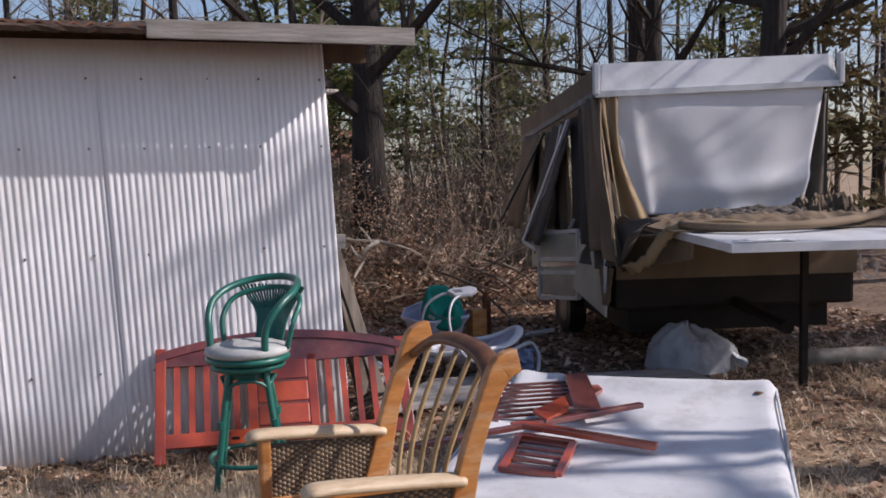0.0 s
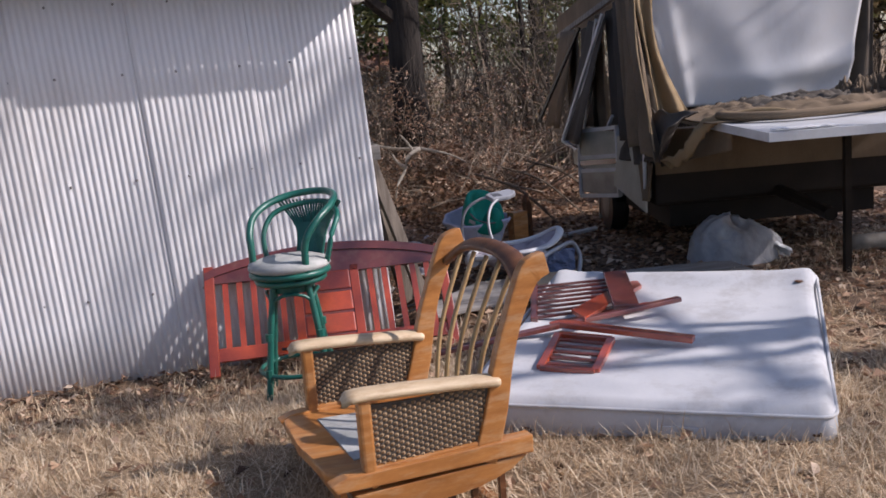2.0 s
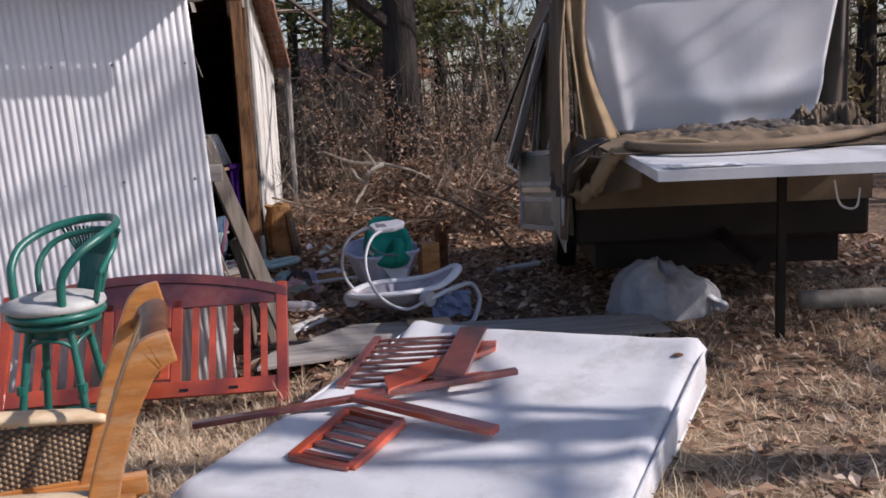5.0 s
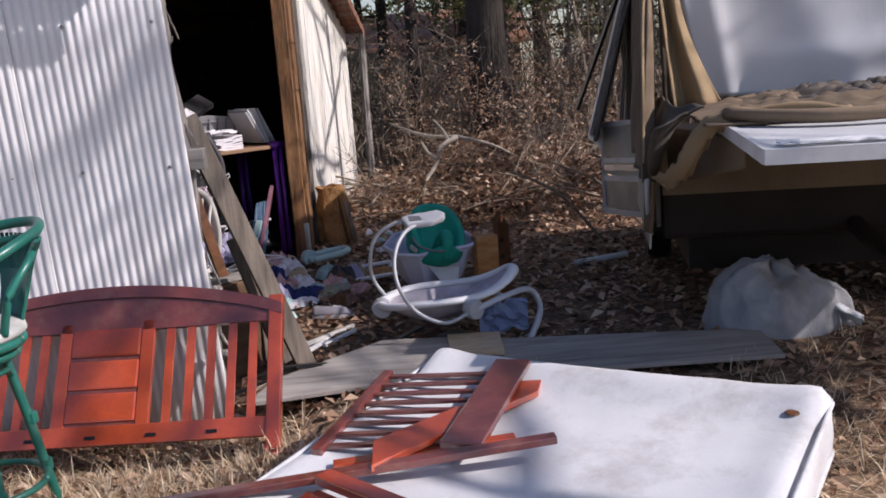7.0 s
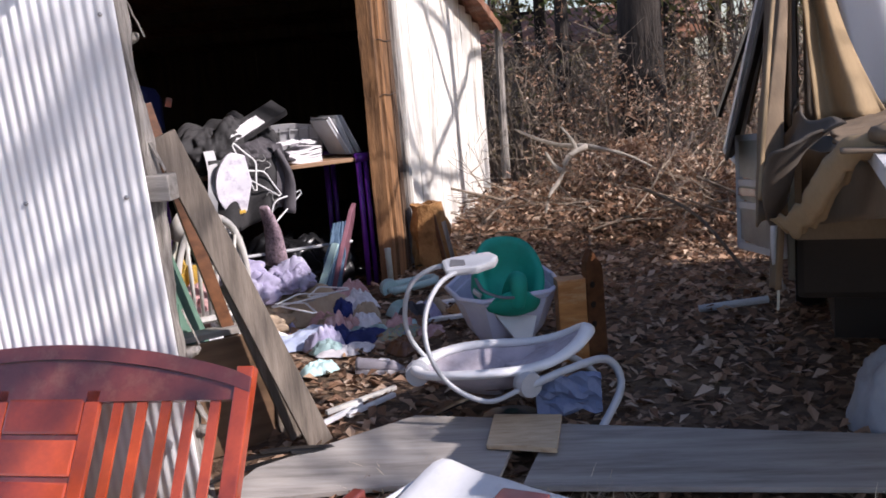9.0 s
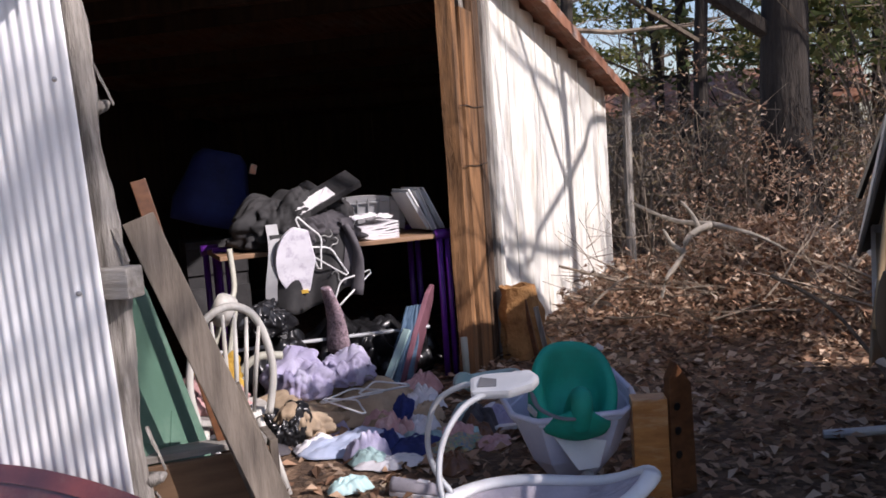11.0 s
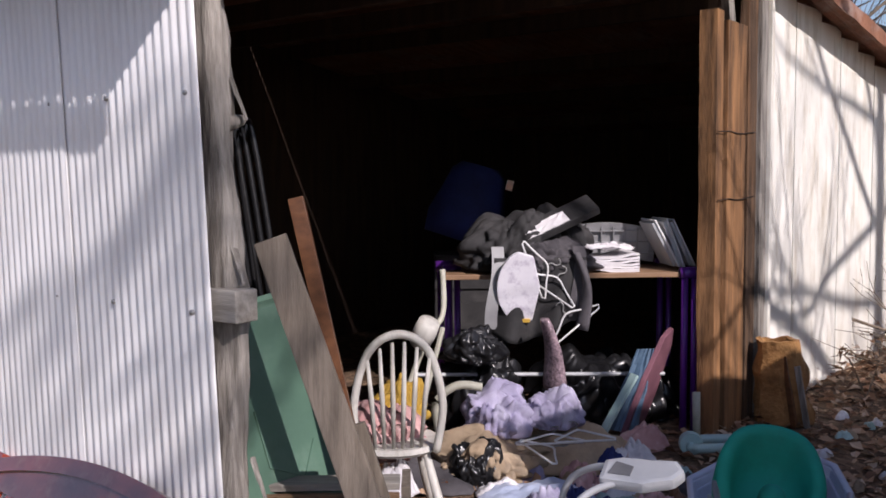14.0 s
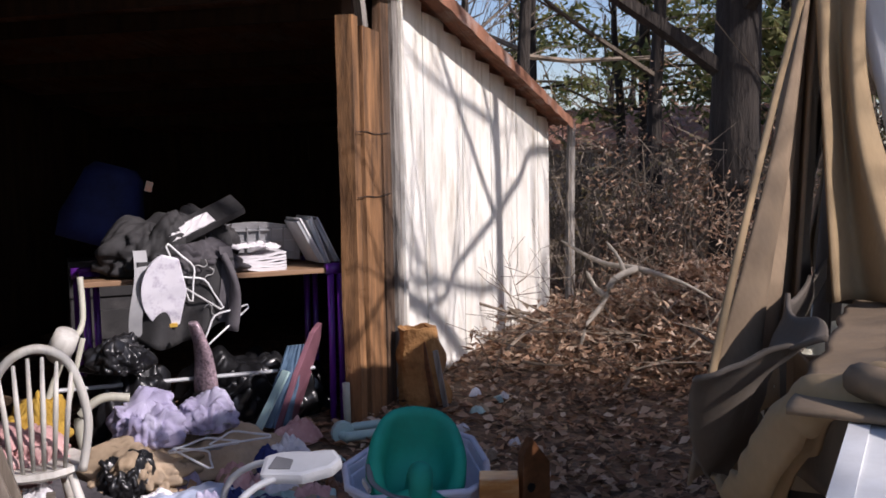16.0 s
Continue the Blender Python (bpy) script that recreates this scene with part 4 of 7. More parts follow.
# ---- brush ----
def build_brush():
    rnd = random.Random(5)
    # low thicket across the edge of the wood
    verts, faces = [], []
    for k in range(3300):
        y = 9.2 + abs(rnd.gauss(0, 6.5))
        x = rnd.uniform(-4 - 0.2 * y, 5 + 0.7 * y)
        z = gz(x, y)
        h = rnd.uniform(0.5, 2.6) if k % 3 else rnd.uniform(2.5, 6.5)
        if -1.2 < x < 3.4 and y < 19:
            h = min(h, 2.0)
        w = rnd.uniform(0.004, 0.014) * (1 + y / 25)
        p = Vector((x, y, z))
        d = Vector((rnd.uniform(-0.35, 0.35), rnd.uniform(-0.3, 0.3), 1)).normalized()
        for s in range(4):
            q = p + d * h / 4
            sd = Vector((w, rnd.uniform(-w, w), 0)) * (1 - s * 0.2)
            i = len(verts)
            verts += [p - sd, p + sd, q + sd * 0.8, q - sd * 0.8]
            faces.append((i, i + 1, i + 2, i + 3))
            if rnd.random() < 0.75:
                b = q + Vector((rnd.uniform(-0.7, 0.7), rnd.uniform(-0.5, 0.5), rnd.uniform(-0.05, 0.6)))
                i = len(verts)
                verts += [q, q + Vector((0, 0, w * 1.4)), b]
                faces.append((i, i + 1, i + 2))
            p = q
            d = (d + Vector((rnd.uniform(-0.4, 0.4), rnd.uniform(-0.4, 0.4), 0))).normalized()
    tagged(raw_mesh("thicket_stems", verts, faces, M_TWIG), "tangled bare stems of the thicket", "brush", kind="stuff")
    verts, faces = [], []
    for k in range(480):
        y = 9.5 + abs(rnd.gauss(0, 5))
        x = rnd.uniform(-4, 4 + 0.7 * y)
        needles((x, y, gz(x, y) + abs(rnd.gauss(0, 1.5)) + 0.1), 0.6, 26, 0.10, rnd, verts, faces, 0.8)
    tagged(raw_mesh("thicket_leaves", verts, faces, M_DRYPINE), "dry yellow-brown leaves in the thicket", "brush", kind="stuff")
    verts, faces = [], []
    for k in range(330):
        y = rnd.uniform(8.3, 11.0)
        x = rnd.uniform(0.9, 4.4)
        needles((x, y, gz(x, y) + 0.3 + abs(rnd.gauss(0, 0.8))), 0.25, 22, 0.075, rnd, verts, faces, 0.9)
    tagged(raw_mesh("vine_leaves", verts, faces, M_DRYLEAF), "reddish dead leaves hanging on vines at the tree", "brush", kind="stuff")
    # heap of cut brush with dead leaves
    pile = thing("brush_pile", at(1.75, 6.4, gz(1.75, 6.4)), "heap of cut branches with dead brown leaves", "brush pile")
    bm = bmesh.new()
    for k in range(95):
        a = rnd.uniform(0, 6.28)
        p = Vector((rnd.gauss(0.25, 0.8), rnd.gauss(0, 0.75), rnd.uniform(0.0, 0.35)))
        limb(bm, p, Vector((math.cos(a), math.sin(a), rnd.uniform(0.1, 0.7))).normalized(), rnd.uniform(0.008, 0.02), rnd.uniform(0.5, 1.0), 2, rnd, 4, 0.3)
    part("tangle", bm, M_TWIG, pile)
    verts, faces = [], []
    for k in range(520):
        r = abs(rnd.gauss(0, 0.8))
        a = rnd.uniform(0, 6.28)
        x, y = r * math.cos(a) * 1.3 + 0.25, r * math.sin(a)
        needles((x, y, max(0.05, 0.78 - r * 0.40) * rnd.uniform(0.3, 1.05)), 0.18, 26, 0.085, rnd, verts, faces, 0.8)
    raw_mesh("dead_leaves", verts, faces, M_DRYLEAF, pile)
    br = thing("fallen_branch", at(1.42, 5.65, 0.6) @ Matrix.Scale(0.8, 4), "bleached bare forked branch lying on the brush", "branch")
    for pts, rs in ((((0.1, 0.05, 0.05), (-0.12, -0.05, -0.05), (-0.22, -0.12, -0.28), (-0.36, -0.2, -0.46), (-0.42, -0.25, -0.68)), (0.035, 0.033, 0.026, 0.018, 0.008)),
                    (((0.1, 0.05, 0.05), (-0.2, 0.3, 0.06), (-0.45, 0.6, 0.12), (-0.75, 0.9, 0.25)), (0.03, 0.025, 0.018, 0.008)),
                    (((0.1, 0.05, 0.05), (0.3, 0.0, 0.0), (0.55, -0.1, -0.08), (0.8, -0.1, -0.22)), (0.03, 0.022, 0.015, 0.006)),
                    (((-0.2, -0.1, -0.2), (-0.3, -0.05, -0.12), (-0.38, -0.05, 0.03)), (0.03, 0.02, 0.006)),
                    (((-0.02, 0.0, 0.0), (-0.08, 0.05, 0.15), (-0.2, 0.1, 0.3)), (0.025, 0.016, 0.005))):
        part("limb", tube(curve_pts(pts, 3), [rs[min(int(i / 3), len(rs) - 1)] * (1 + 0.15 * nz(i * 1.3, 2)) for i in range(3 * (len(pts) - 1) + 1)], 7), M_PALEBRANCH, br, smooth=True)
    for k in range(3):
        st = thing("fallen_stick", at(1.9 + 0.5 * k, 4.7 + 0.5 * k, 0), "thin dead stick lying on the leaves", "branch")
        part("stem", tube(curve_pts([(0, 0, 0.35 - gz(2, 5) * 0), (0.35, -0.5, 0.18), (0.62, -1.0, gz(2.5, 4) + 0.02)]), 0.014, 5), M_TWIG, st)


build_brush()


# ---- house beyond the wood ----
def build_house():
    h = thing("far_house", at(1.3, 19, gz(1, 19)), "low house with a rusty red metal roof beyond the wood", "house")
    part("wall", block(6.0, 3.0, 2.2, at(0, 1.5, 1.1)), M_GREYWOOD, h)
    part("roof", outline([(-1.9, 2.15), (0.0, 3.0), (1.9, 2.15), (1.9, 2.05), (-1.9, 2.05)], 6.6, Matrix(((0, 0, 1, 0), (1, 0, 0, 1.5), (0, 1, 0, 0), (0, 0, 0, 1)))), M_RUST, h, "rusty red roof")
    for x in (-1.6, 1.4):
        w = part("window", block(0.8, 0.06, 0.9, at(x, -0.02, 1.3)), M_CAMPER, h, "white window")
        part("pane", block(0.66, 0.03, 0.76, at(x, -0.05, 1.3)), M_BLACK, w)


build_house()


# ---- yard furniture ----
def build_stool():
    cx, cy = -0.885, -0.85
    z0 = gz(cx, cy)
    s = thing("bar_stool", at(cx, cy, z0, 0, 0, 0), "dark green painted rattan bar stool with a grey seat pad", "bar stool")
    SH = 0.60 - z0
    part("seat_pad", lathe([(0.0, 0), (0.205, 0.0), (0.225, 0.018), (0.22, 0.04), (0.16, 0.06), (0.0, 0.064)], 30, at(0, 0, SH - 0.03)), M_SEATPAD, s, "worn grey vinyl seat pad", True)
    for z, r in ((SH - 0.045, 0.205), (SH - 0.085, 0.18)):
        part("seat_ring", tube([(r * math.cos(a), r * math.sin(a), z) for a in [2 * math.pi * i / 30 for i in range(31)]], 0.018, 8), M_GREEN, s, smooth=True)
    part("swivel", lathe([(0.12, 0), (0.12, 0.03), (0.07, 0.05), (0.07, 0.07)], 18, at(0, 0, SH - 0.15)), M_GREEN, s)
    for k in range(4):
        a = radians(35 + 90 * k)
        c, q = math.cos(a), math.sin(a)
        part("leg", tube(curve_pts([(0.13 * c, 0.13 * q, SH - 0.10), (0.17 * c, 0.17 * q, SH * 0.6), (0.245 * c, 0.245 * q, 0.0)], 5), 0.018, 8), M_GREEN, s, smooth=True)
        b = radians(35 + 90 * k + 90)
        c2, q2 = math.cos(b), math.sin(b)
        part("arched_brace", tube(curve_pts([(0.20 * c, 0.20 * q, SH * 0.42), (0.155 * c, 0.155 * q, SH * 0.72), (0.10 * (c + c2), 0.10 * (q + q2), SH * 0.8), (0.155 * c2, 0.155 * q2, SH * 0.72), (0.20 * c2, 0.20 * q2, SH * 0.42)], 5), 0.010, 6), M_GREEN, s, smooth=True)
        for z in (SH * 0.5, SH * 0.24):
            r = 0.145 + 0.1 * (1 - z / SH)
            part("binding", tube([(r * c, r * q, z - 0.02), (r * c * 0.99, r * q * 0.99, z + 0.02)], 0.023, 8), M_GREEN, s)
    part("foot_ring", tube([(0.215 * math.cos(a), 0.215 * math.sin(a), SH * 0.22) for a in [2 * math.pi * i / 30 for i in range(31)]], 0.013, 7), M_GREEN, s, smooth=True)
    # hoop back and arms; the seat faces the open yard, the back leans out
    F = radians(226)
    def rim(a, r, z):
        return (r * math.cos(F + a), r * math.sin(F + a), z)
    top = SH + 0.335
    half = [(64, 0.195, SH - 0.03), (65, 0.20, SH + 0.10), (72, 0.208, SH + 0.17), (92, 0.222, SH + 0.245), (122, 0.255, SH + 0.30), (152, 0.305, top)]
    hoop = [rim(radians(a), r, z) for a, r, z in half] + [rim(radians(180), 0.335, top + 0.012)] + [rim(radians(360 - a), r, z) for a, r, z in half[::-1]]
    part("hoop", tube(curve_pts(hoop, 6), 0.020, 9), M_GREEN, s, smooth=True)
    half = [(108, 0.215, SH), (112, 0.25, SH + 0.14), (134, 0.285, top - 0.085)]
    inner = [rim(radians(a), r, z) for a, r, z in half] + [rim(radians(180), 0.318, top - 0.045)] + [rim(radians(360 - a), r, z) for a, r, z in half[::-1]]
    part("inner_hoop", tube(curve_pts(inner, 6), 0.015, 8), M_GREEN, s, smooth=True)
    for k in range(23):
        a = 141 + 78 * k / 22
        part("back_cane", tube(curve_pts([rim(radians(154 + 52 * k / 22), 0.20, SH - 0.02), rim(radians(156 + 48 * k / 22), 0.255, SH + 0.15), rim(radians(a + (a - 180) * 0.12), 0.312, top - 0.03)], 4), 0.0065, 5), M_GREEN, s)
    part("back_web", sheet(lambda u, v: rim(radians(156 + 48 * u), 0.205 + 0.055 * v, SH - 0.01 + 0.19 * v), 10, 6, 0.006), M_GREEN, s, "close woven lower back")


build_stool()


def build_headboard():
    # panel in its own plane: x along, y up, leaning on the wall
    W, H = 1.56, 0.72
    a, b = Vector((-1.375, -0.345, -0.13)), Vector((0.14, -0.49, -0.135))
    ex = (b - a).normalized()
    ey = Vector((0.0, 0.42, 0.60)).normalized()
    ez = ex.cross(ey).normalized()
    ey = ez.cross(ex)
    m = Matrix(((ex.x, ey.x, ez.x, a.x), (ex.y, ey.y, ez.y, a.y), (ex.z, ey.z, ez.z, a.z), (0, 0, 0, 1)))
    W = (b - a).length
    h = thing("crib_headboard", m, "red cherry-stained slatted crib headboard leaning on the steel wall", "headboard")
    for x in (0.03, W - 0.03):
        part("post", block(0.062, H, 0.045, at(x, H / 2, 0)), M_RED, h, bevel=0.006)
    arch = [(0, H - 0.055)] + [(W * i / 24, H - 0.055 + 0.125 * math.sin(math.pi * i / 24) ** 0.8) for i in range(1, 24)] + [(W, H - 0.055)]
    part("top_rail", outline([(x, y - 0.035) for x, y in arch] + [(W, H - 0.115), (W / 2, H - 0.125), (0, H - 0.115)], 0.026), M_MAROON, h, "broad maroon rail with an arched top")
    part("top_cap", outline([(x, y + 0.014) for x, y in arch] + [(x, y - 0.040) for x, y in arch[::-1]], 0.05), M_MAROON, h, "arched cap board", bevel=0.005)
    part("bottom_rail", block(W - 0.12, 0.085, 0.028, at(W / 2, 0.135, 0)), M_RED, h, bevel=0.004)
    x0, x1 = W * 0.37, W * 0.61
    for lo, hi in ((0.06, x0 - 0.03), (x1 + 0.03, W - 0.06)):
        for k in range(5):
            x = lo + (hi - lo) * (k + 0.75) / 5.5
            top = H - 0.10 + 0.05 * math.sin(math.pi * x / W)
            part("slat", block(0.036, top - 0.16, 0.012, at(x, (top + 0.16) / 2, 0)), M_RED, h)
    for x in (x0, x1):
        part("stile", block(0.055, H - 0.2, 0.026, at(x, H / 2 + 0.02, 0)), M_RED, h, bevel=0.003)
    for k in range(3):
        y = 0.255 + 0.145 * k
        part("raised_panel", outline([(x0 + 0.03, y - 0.064), (x1 - 0.03, y - 0.064), (x1 - 0.03, y + 0.064), (x0 + 0.03, y + 0.064)], 0.03), M_RED, h, bevel=0.010)
    part("panel_backing", block(x1 - x0, 0.46, 0.010, at((x0 + x1) / 2, 0.4, 0)), M_MAROON, h)
    for k in range(4):
        part("hinge_slot", block(0.045, 0.014, 0.004, at(W * (0.3 + 0.17 * k), 0.125, 0.0165)), M_BLACK, h)


build_headboard()


def build_rocker():
    c = thing("glider_chair", at(-0.625, -2.545, gz(-0.63, -2.53) - 0.02, 0, 0, 187.5) @ Matrix.Diagonal((1.0, 1.19, 1.035, 1)), "honey oak glider chair with wicker arm panels, cushions gone", "chair")
    SZ, HW = 0.275, 0.305
    # seat tray
    part("seat_board", outline([(-0.26, -0.25), (0.40, -0.30), (0.455, -0.25), (0.47, 0.0), (0.455, 0.25), (0.40, 0.30), (-0.26, 0.25)], 0.035, at(0, 0, SZ, 0, -3)), M_OAK, c, bevel=0.010)
    part("seat_webbing", block(0.5, 0.40, 0.014, at(0.08, 0, SZ + 0.020, 0, -3)), M_SEATPAD, c, "grey seat cloth with stains")
    for sgn, worn in ((1, M_OAKWORN), (-1, M_OAKWORN)):
        y = sgn * HW
        side = part("side_board", outline([(-0.30, -0.02), (0.44, 0.0), (0.46, 0.03), (0.40, 0.05), (-0.30, 0.045)], 0.05, at(0, y, SZ - 0.005, 90)), M_OAK, c, "oak side rail of the seat", bevel=0.006)
        part("side_apron", outline([(-0.28, 0.0)] + [(-0.28 + 0.66 * i / 10, -0.085 * math.sin(math.pi * i / 10) ** 0.6) for i in range(1, 10)] + [(0.38, 0.0)], 0.03, at(0, y, SZ - 0.03, 90)), M_OAK, side, bevel=0.004)
        arm = part("armrest", tube(curve_pts([(0.36, y, 0.555), (0.34, y, 0.577), (0.1, y, 0.560), (-0.14, y, 0.535), (-0.19, y, 0.527)], 4), [0.022] + [0.034] * 14 + [0.03, 0.026], 10, flat=0.62), worn, c, "worn pale oak armrest", True)
        part("arm_post", block(0.045, 0.045, 0.30, at(0.315, y, SZ + 0.14)), M_OAK, c, bevel=0.010)
        wick = part("wicker_panel", block(0.44, 0.010, 0.20, at(0.08, y, SZ + 0.15, 0, -3)), M_DARKCANVAS, c, "dark backing of the wicker")
        for r in range(20):
            z = SZ + 0.056 + 0.0098 * r
            part("weaver", tube([(-0.13 + 0.425 * i / 24, y + 0.0075 * (-1) ** (i + r), z + 0.003 * nz(i, r)) for i in range(25)], 0.0056, 5), M_WICKER, wick)
        part("lower_arm_rail", block(0.5, 0.03, 0.03, at(0.07, y, SZ + 0.04)), M_OAK, c, bevel=0.005)
        # back post: curved, with a scrolled ear
        prof = [(-0.11, 0.25), (-0.17, 0.43), (-0.21, 0.59), (-0.255, 0.72), (-0.305, 0.83), (-0.345, 0.89), (-0.405, 0.91)]
        wid = [0.046, 0.044, 0.037, 0.033, 0.038, 0.046, 0.04]
        bm = bmesh.new()
        pc = curve_pts([(x, 0, z) for x, z in prof], 4)
        rings = []
        for i, p in enumerate(pc):
            d = (pc[min(i + 1, len(pc) - 1)] - pc[max(i - 1, 0)]).normalized()
            nrm = Vector((d.z, 0, -d.x))
            w = wid[min(i // 4, 6)] * (1 - (i % 4) / 4) + wid[min(i // 4 + 1, 6)] * (i % 4) / 4
            rings.append([bm.verts.new(p + nrm * w * q + Vector((0, y + e, 0))) for q, e in ((-1, -0.018), (1, -0.018), (1, 0.018), (-1, 0.018))])
        for q, w in zip(rings, rings[1:]):
            for k in range(4):
                bm.faces.new((q[k], q[(k + 1) % 4], w[(k + 1) % 4], w[k]))
        bm.faces.new(rings[0][::-1])
        bm.faces.new(rings[-1])
        part("back_post", bm, M_OAK, c, bevel=0.006)
        # glider base
        base = part("base_runner", block(0.60, 0.035, 0.045, at(0.02, y * 0.85, 0.02)), M_OAK, c, bevel=0.006)
        for x in (-0.2, -0.09, 0.0, 0.09, 0.2):
            part("base_slat", block(0.022, 0.02, 0.17, at(x, y * 0.85, 0.115)), M_OAKDARK, base)
        part("top_runner", block(0.50, 0.035, 0.03, at(0.0, y * 0.85, 0.205)), M_OAK, base)
        part("swing_arm", between((0.24, y * 0.93, 0.03), (0.30, y * 0.93, 0.26), 0.03, 0.02), M_OAK, base)
    # dark oak here paints the shadow that lies on the crest
    part("crest_rail", tube(curve_pts([(-0.33, -0.29, 0.83), (-0.36, -0.17, 0.902), (-0.37, 0.0, 0.922), (-0.36, 0.17, 0.902), (-0.33, 0.29, 0.83)], 5), 0.042, 8, flat=0.45), M_OAKDARK, c, "arched crest rail darkened for its shadow", True)
    for k in range(5):
        y = -0.18 + 0.09 * k
        part("spindle", tube(curve_pts([(-0.16, y * 0.85, SZ + 0.03), (-0.215, y * 0.95, 0.59), (-0.35, y * 1.08, 0.89)], 5), 0.0095, 7), M_SPINDLE, c, smooth=True)
    part("cross_bar", block(0.04, 0.5, 0.04, at(-0.2, 0, 0.02)), M_OAK, c)
    part("cross_bar", block(0.04, 0.5, 0.04, at(0.24, 0, 0.02)), M_OAK, c)
    part("front_apron", block(0.025, 0.54, 0.07, at(0.40, 0, SZ - 0.045)), M_OAK, c, bevel=0.005)


build_rocker()


# ---- mattress ----
def build_mattress():
    LN, WD, T = 2.07, 1.56, 0.19
    m = thing("mattress", at(0.90, -1.665, 0.07, 0, -1.8, 55.5), "weathered white mattress lying flat on the grass", "mattress")
    # local: x long, y wide
    bm = bmesh.new()
    n, k = 54, 42
    def top(u, v):
        x, y = (u - 0.5) * LN, (v - 0.5) * WD
        r = 0.07
        ex, ey = max(0, abs(x) - (LN / 2 - r)), max(0, abs(y) - (WD / 2 - r))
        drop = 1 - math.sqrt(max(0.0, 1 - min(1, (ex * ex + ey * ey) / (r * r)))) if ex or ey else 0
        sag = -0.02 * math.exp(-((x - 0.2) ** 2 + (y + 0.1) ** 2) * 2.0) + 0.006 * nz(x * 2.5, y * 2.5, 1) + 0.003 * nz(x * 9, y * 9, 4)
        if ex and ey:
            f = r / max(r, math.hypot(ex, ey))
            x = math.copysign(LN / 2 - r + ex * f, x)
            y = math.copysign(WD / 2 - r + ey * f, y)
        return Vector((x, y, T / 2 - 0.045 * min(1, drop) + sag + 0.05 * smooth01(LN / 2 - 0.30, LN / 2 - 0.05, x) + 0.015 * smooth01(WD / 2 - 0.2, WD / 2 - 0.03, abs(y))))
    grid = [[bm.verts.new(top(i / n, j / k)) for j in range(k + 1)] for i in range(n + 1)]
    for i in range(n):
        for j in range(k):
            bm.faces.new((grid[i][j], grid[i + 1][j], grid[i + 1][j + 1], grid[i][j + 1]))
    ring = [grid[i][0] for i in range(n)] + [grid[n][j] for j in range(k)] + [grid[i][k] for i in range(n, 0, -1)] + [grid[0][j] for j in range(k, 0, -1)]
    prev = ring
    for z, o in ((0.03, 0.004), (0.0, 0.008), (-0.05, 0.004), (-T / 2, -0.01)):
        cur = [bm.verts.new((v.co.x * (1 + o), v.co.y * (1 + o), z + 0.008 * nz(v.co.x * 4, v.co.y * 4, z))) for v in ring]
        for i in range(len(ring)):
            j = (i + 1) % len(ring)
            bm.faces.new((prev[i], cur[i], cur[j], prev[j]))
        prev = cur
    bm.faces.new(prev)
    part("body", bm, M_MATTRESS, m, smooth=True)
    for z, lift in ((T / 2 - 0.045, 0.05), (-T / 2 + 0.015, 0.0)):
        r = 0.07
        pts = []
        for cx, cy, a0 in ((LN / 2 - r, WD / 2 - r, 0), (-LN / 2 + r, WD / 2 - r, 90), (-LN / 2 + r, -WD / 2 + r, 180), (LN / 2 - r, -WD / 2 + r, 270)):
            pts += [(cx + r * math.cos(radians(a0 + q)), cy + r * math.sin(radians(a0 + q)), z + (lift if cx > 0 else 0.01)) for q in range(0, 91, 15)]
        part("piping", tube(pts + [pts[0]], 0.009, 6), M_MATTRESS, m, "white edge piping", True)
    part("vent_hole", lathe([(0.026, 0), (0.022, 0.003), (0.006, 0.0045)], 12, at(LN / 2 - 0.21, -WD / 2 + 0.10, T / 2 + 0.021)), M_OAKDARK, m, "brown worn spot")
    part("label_patch", block(0.004, 0.18, 0.06, at(-LN / 2 - 0.012, -0.18, -0.03)), M_VINYL, m, "pale fabric label")


build_mattress()


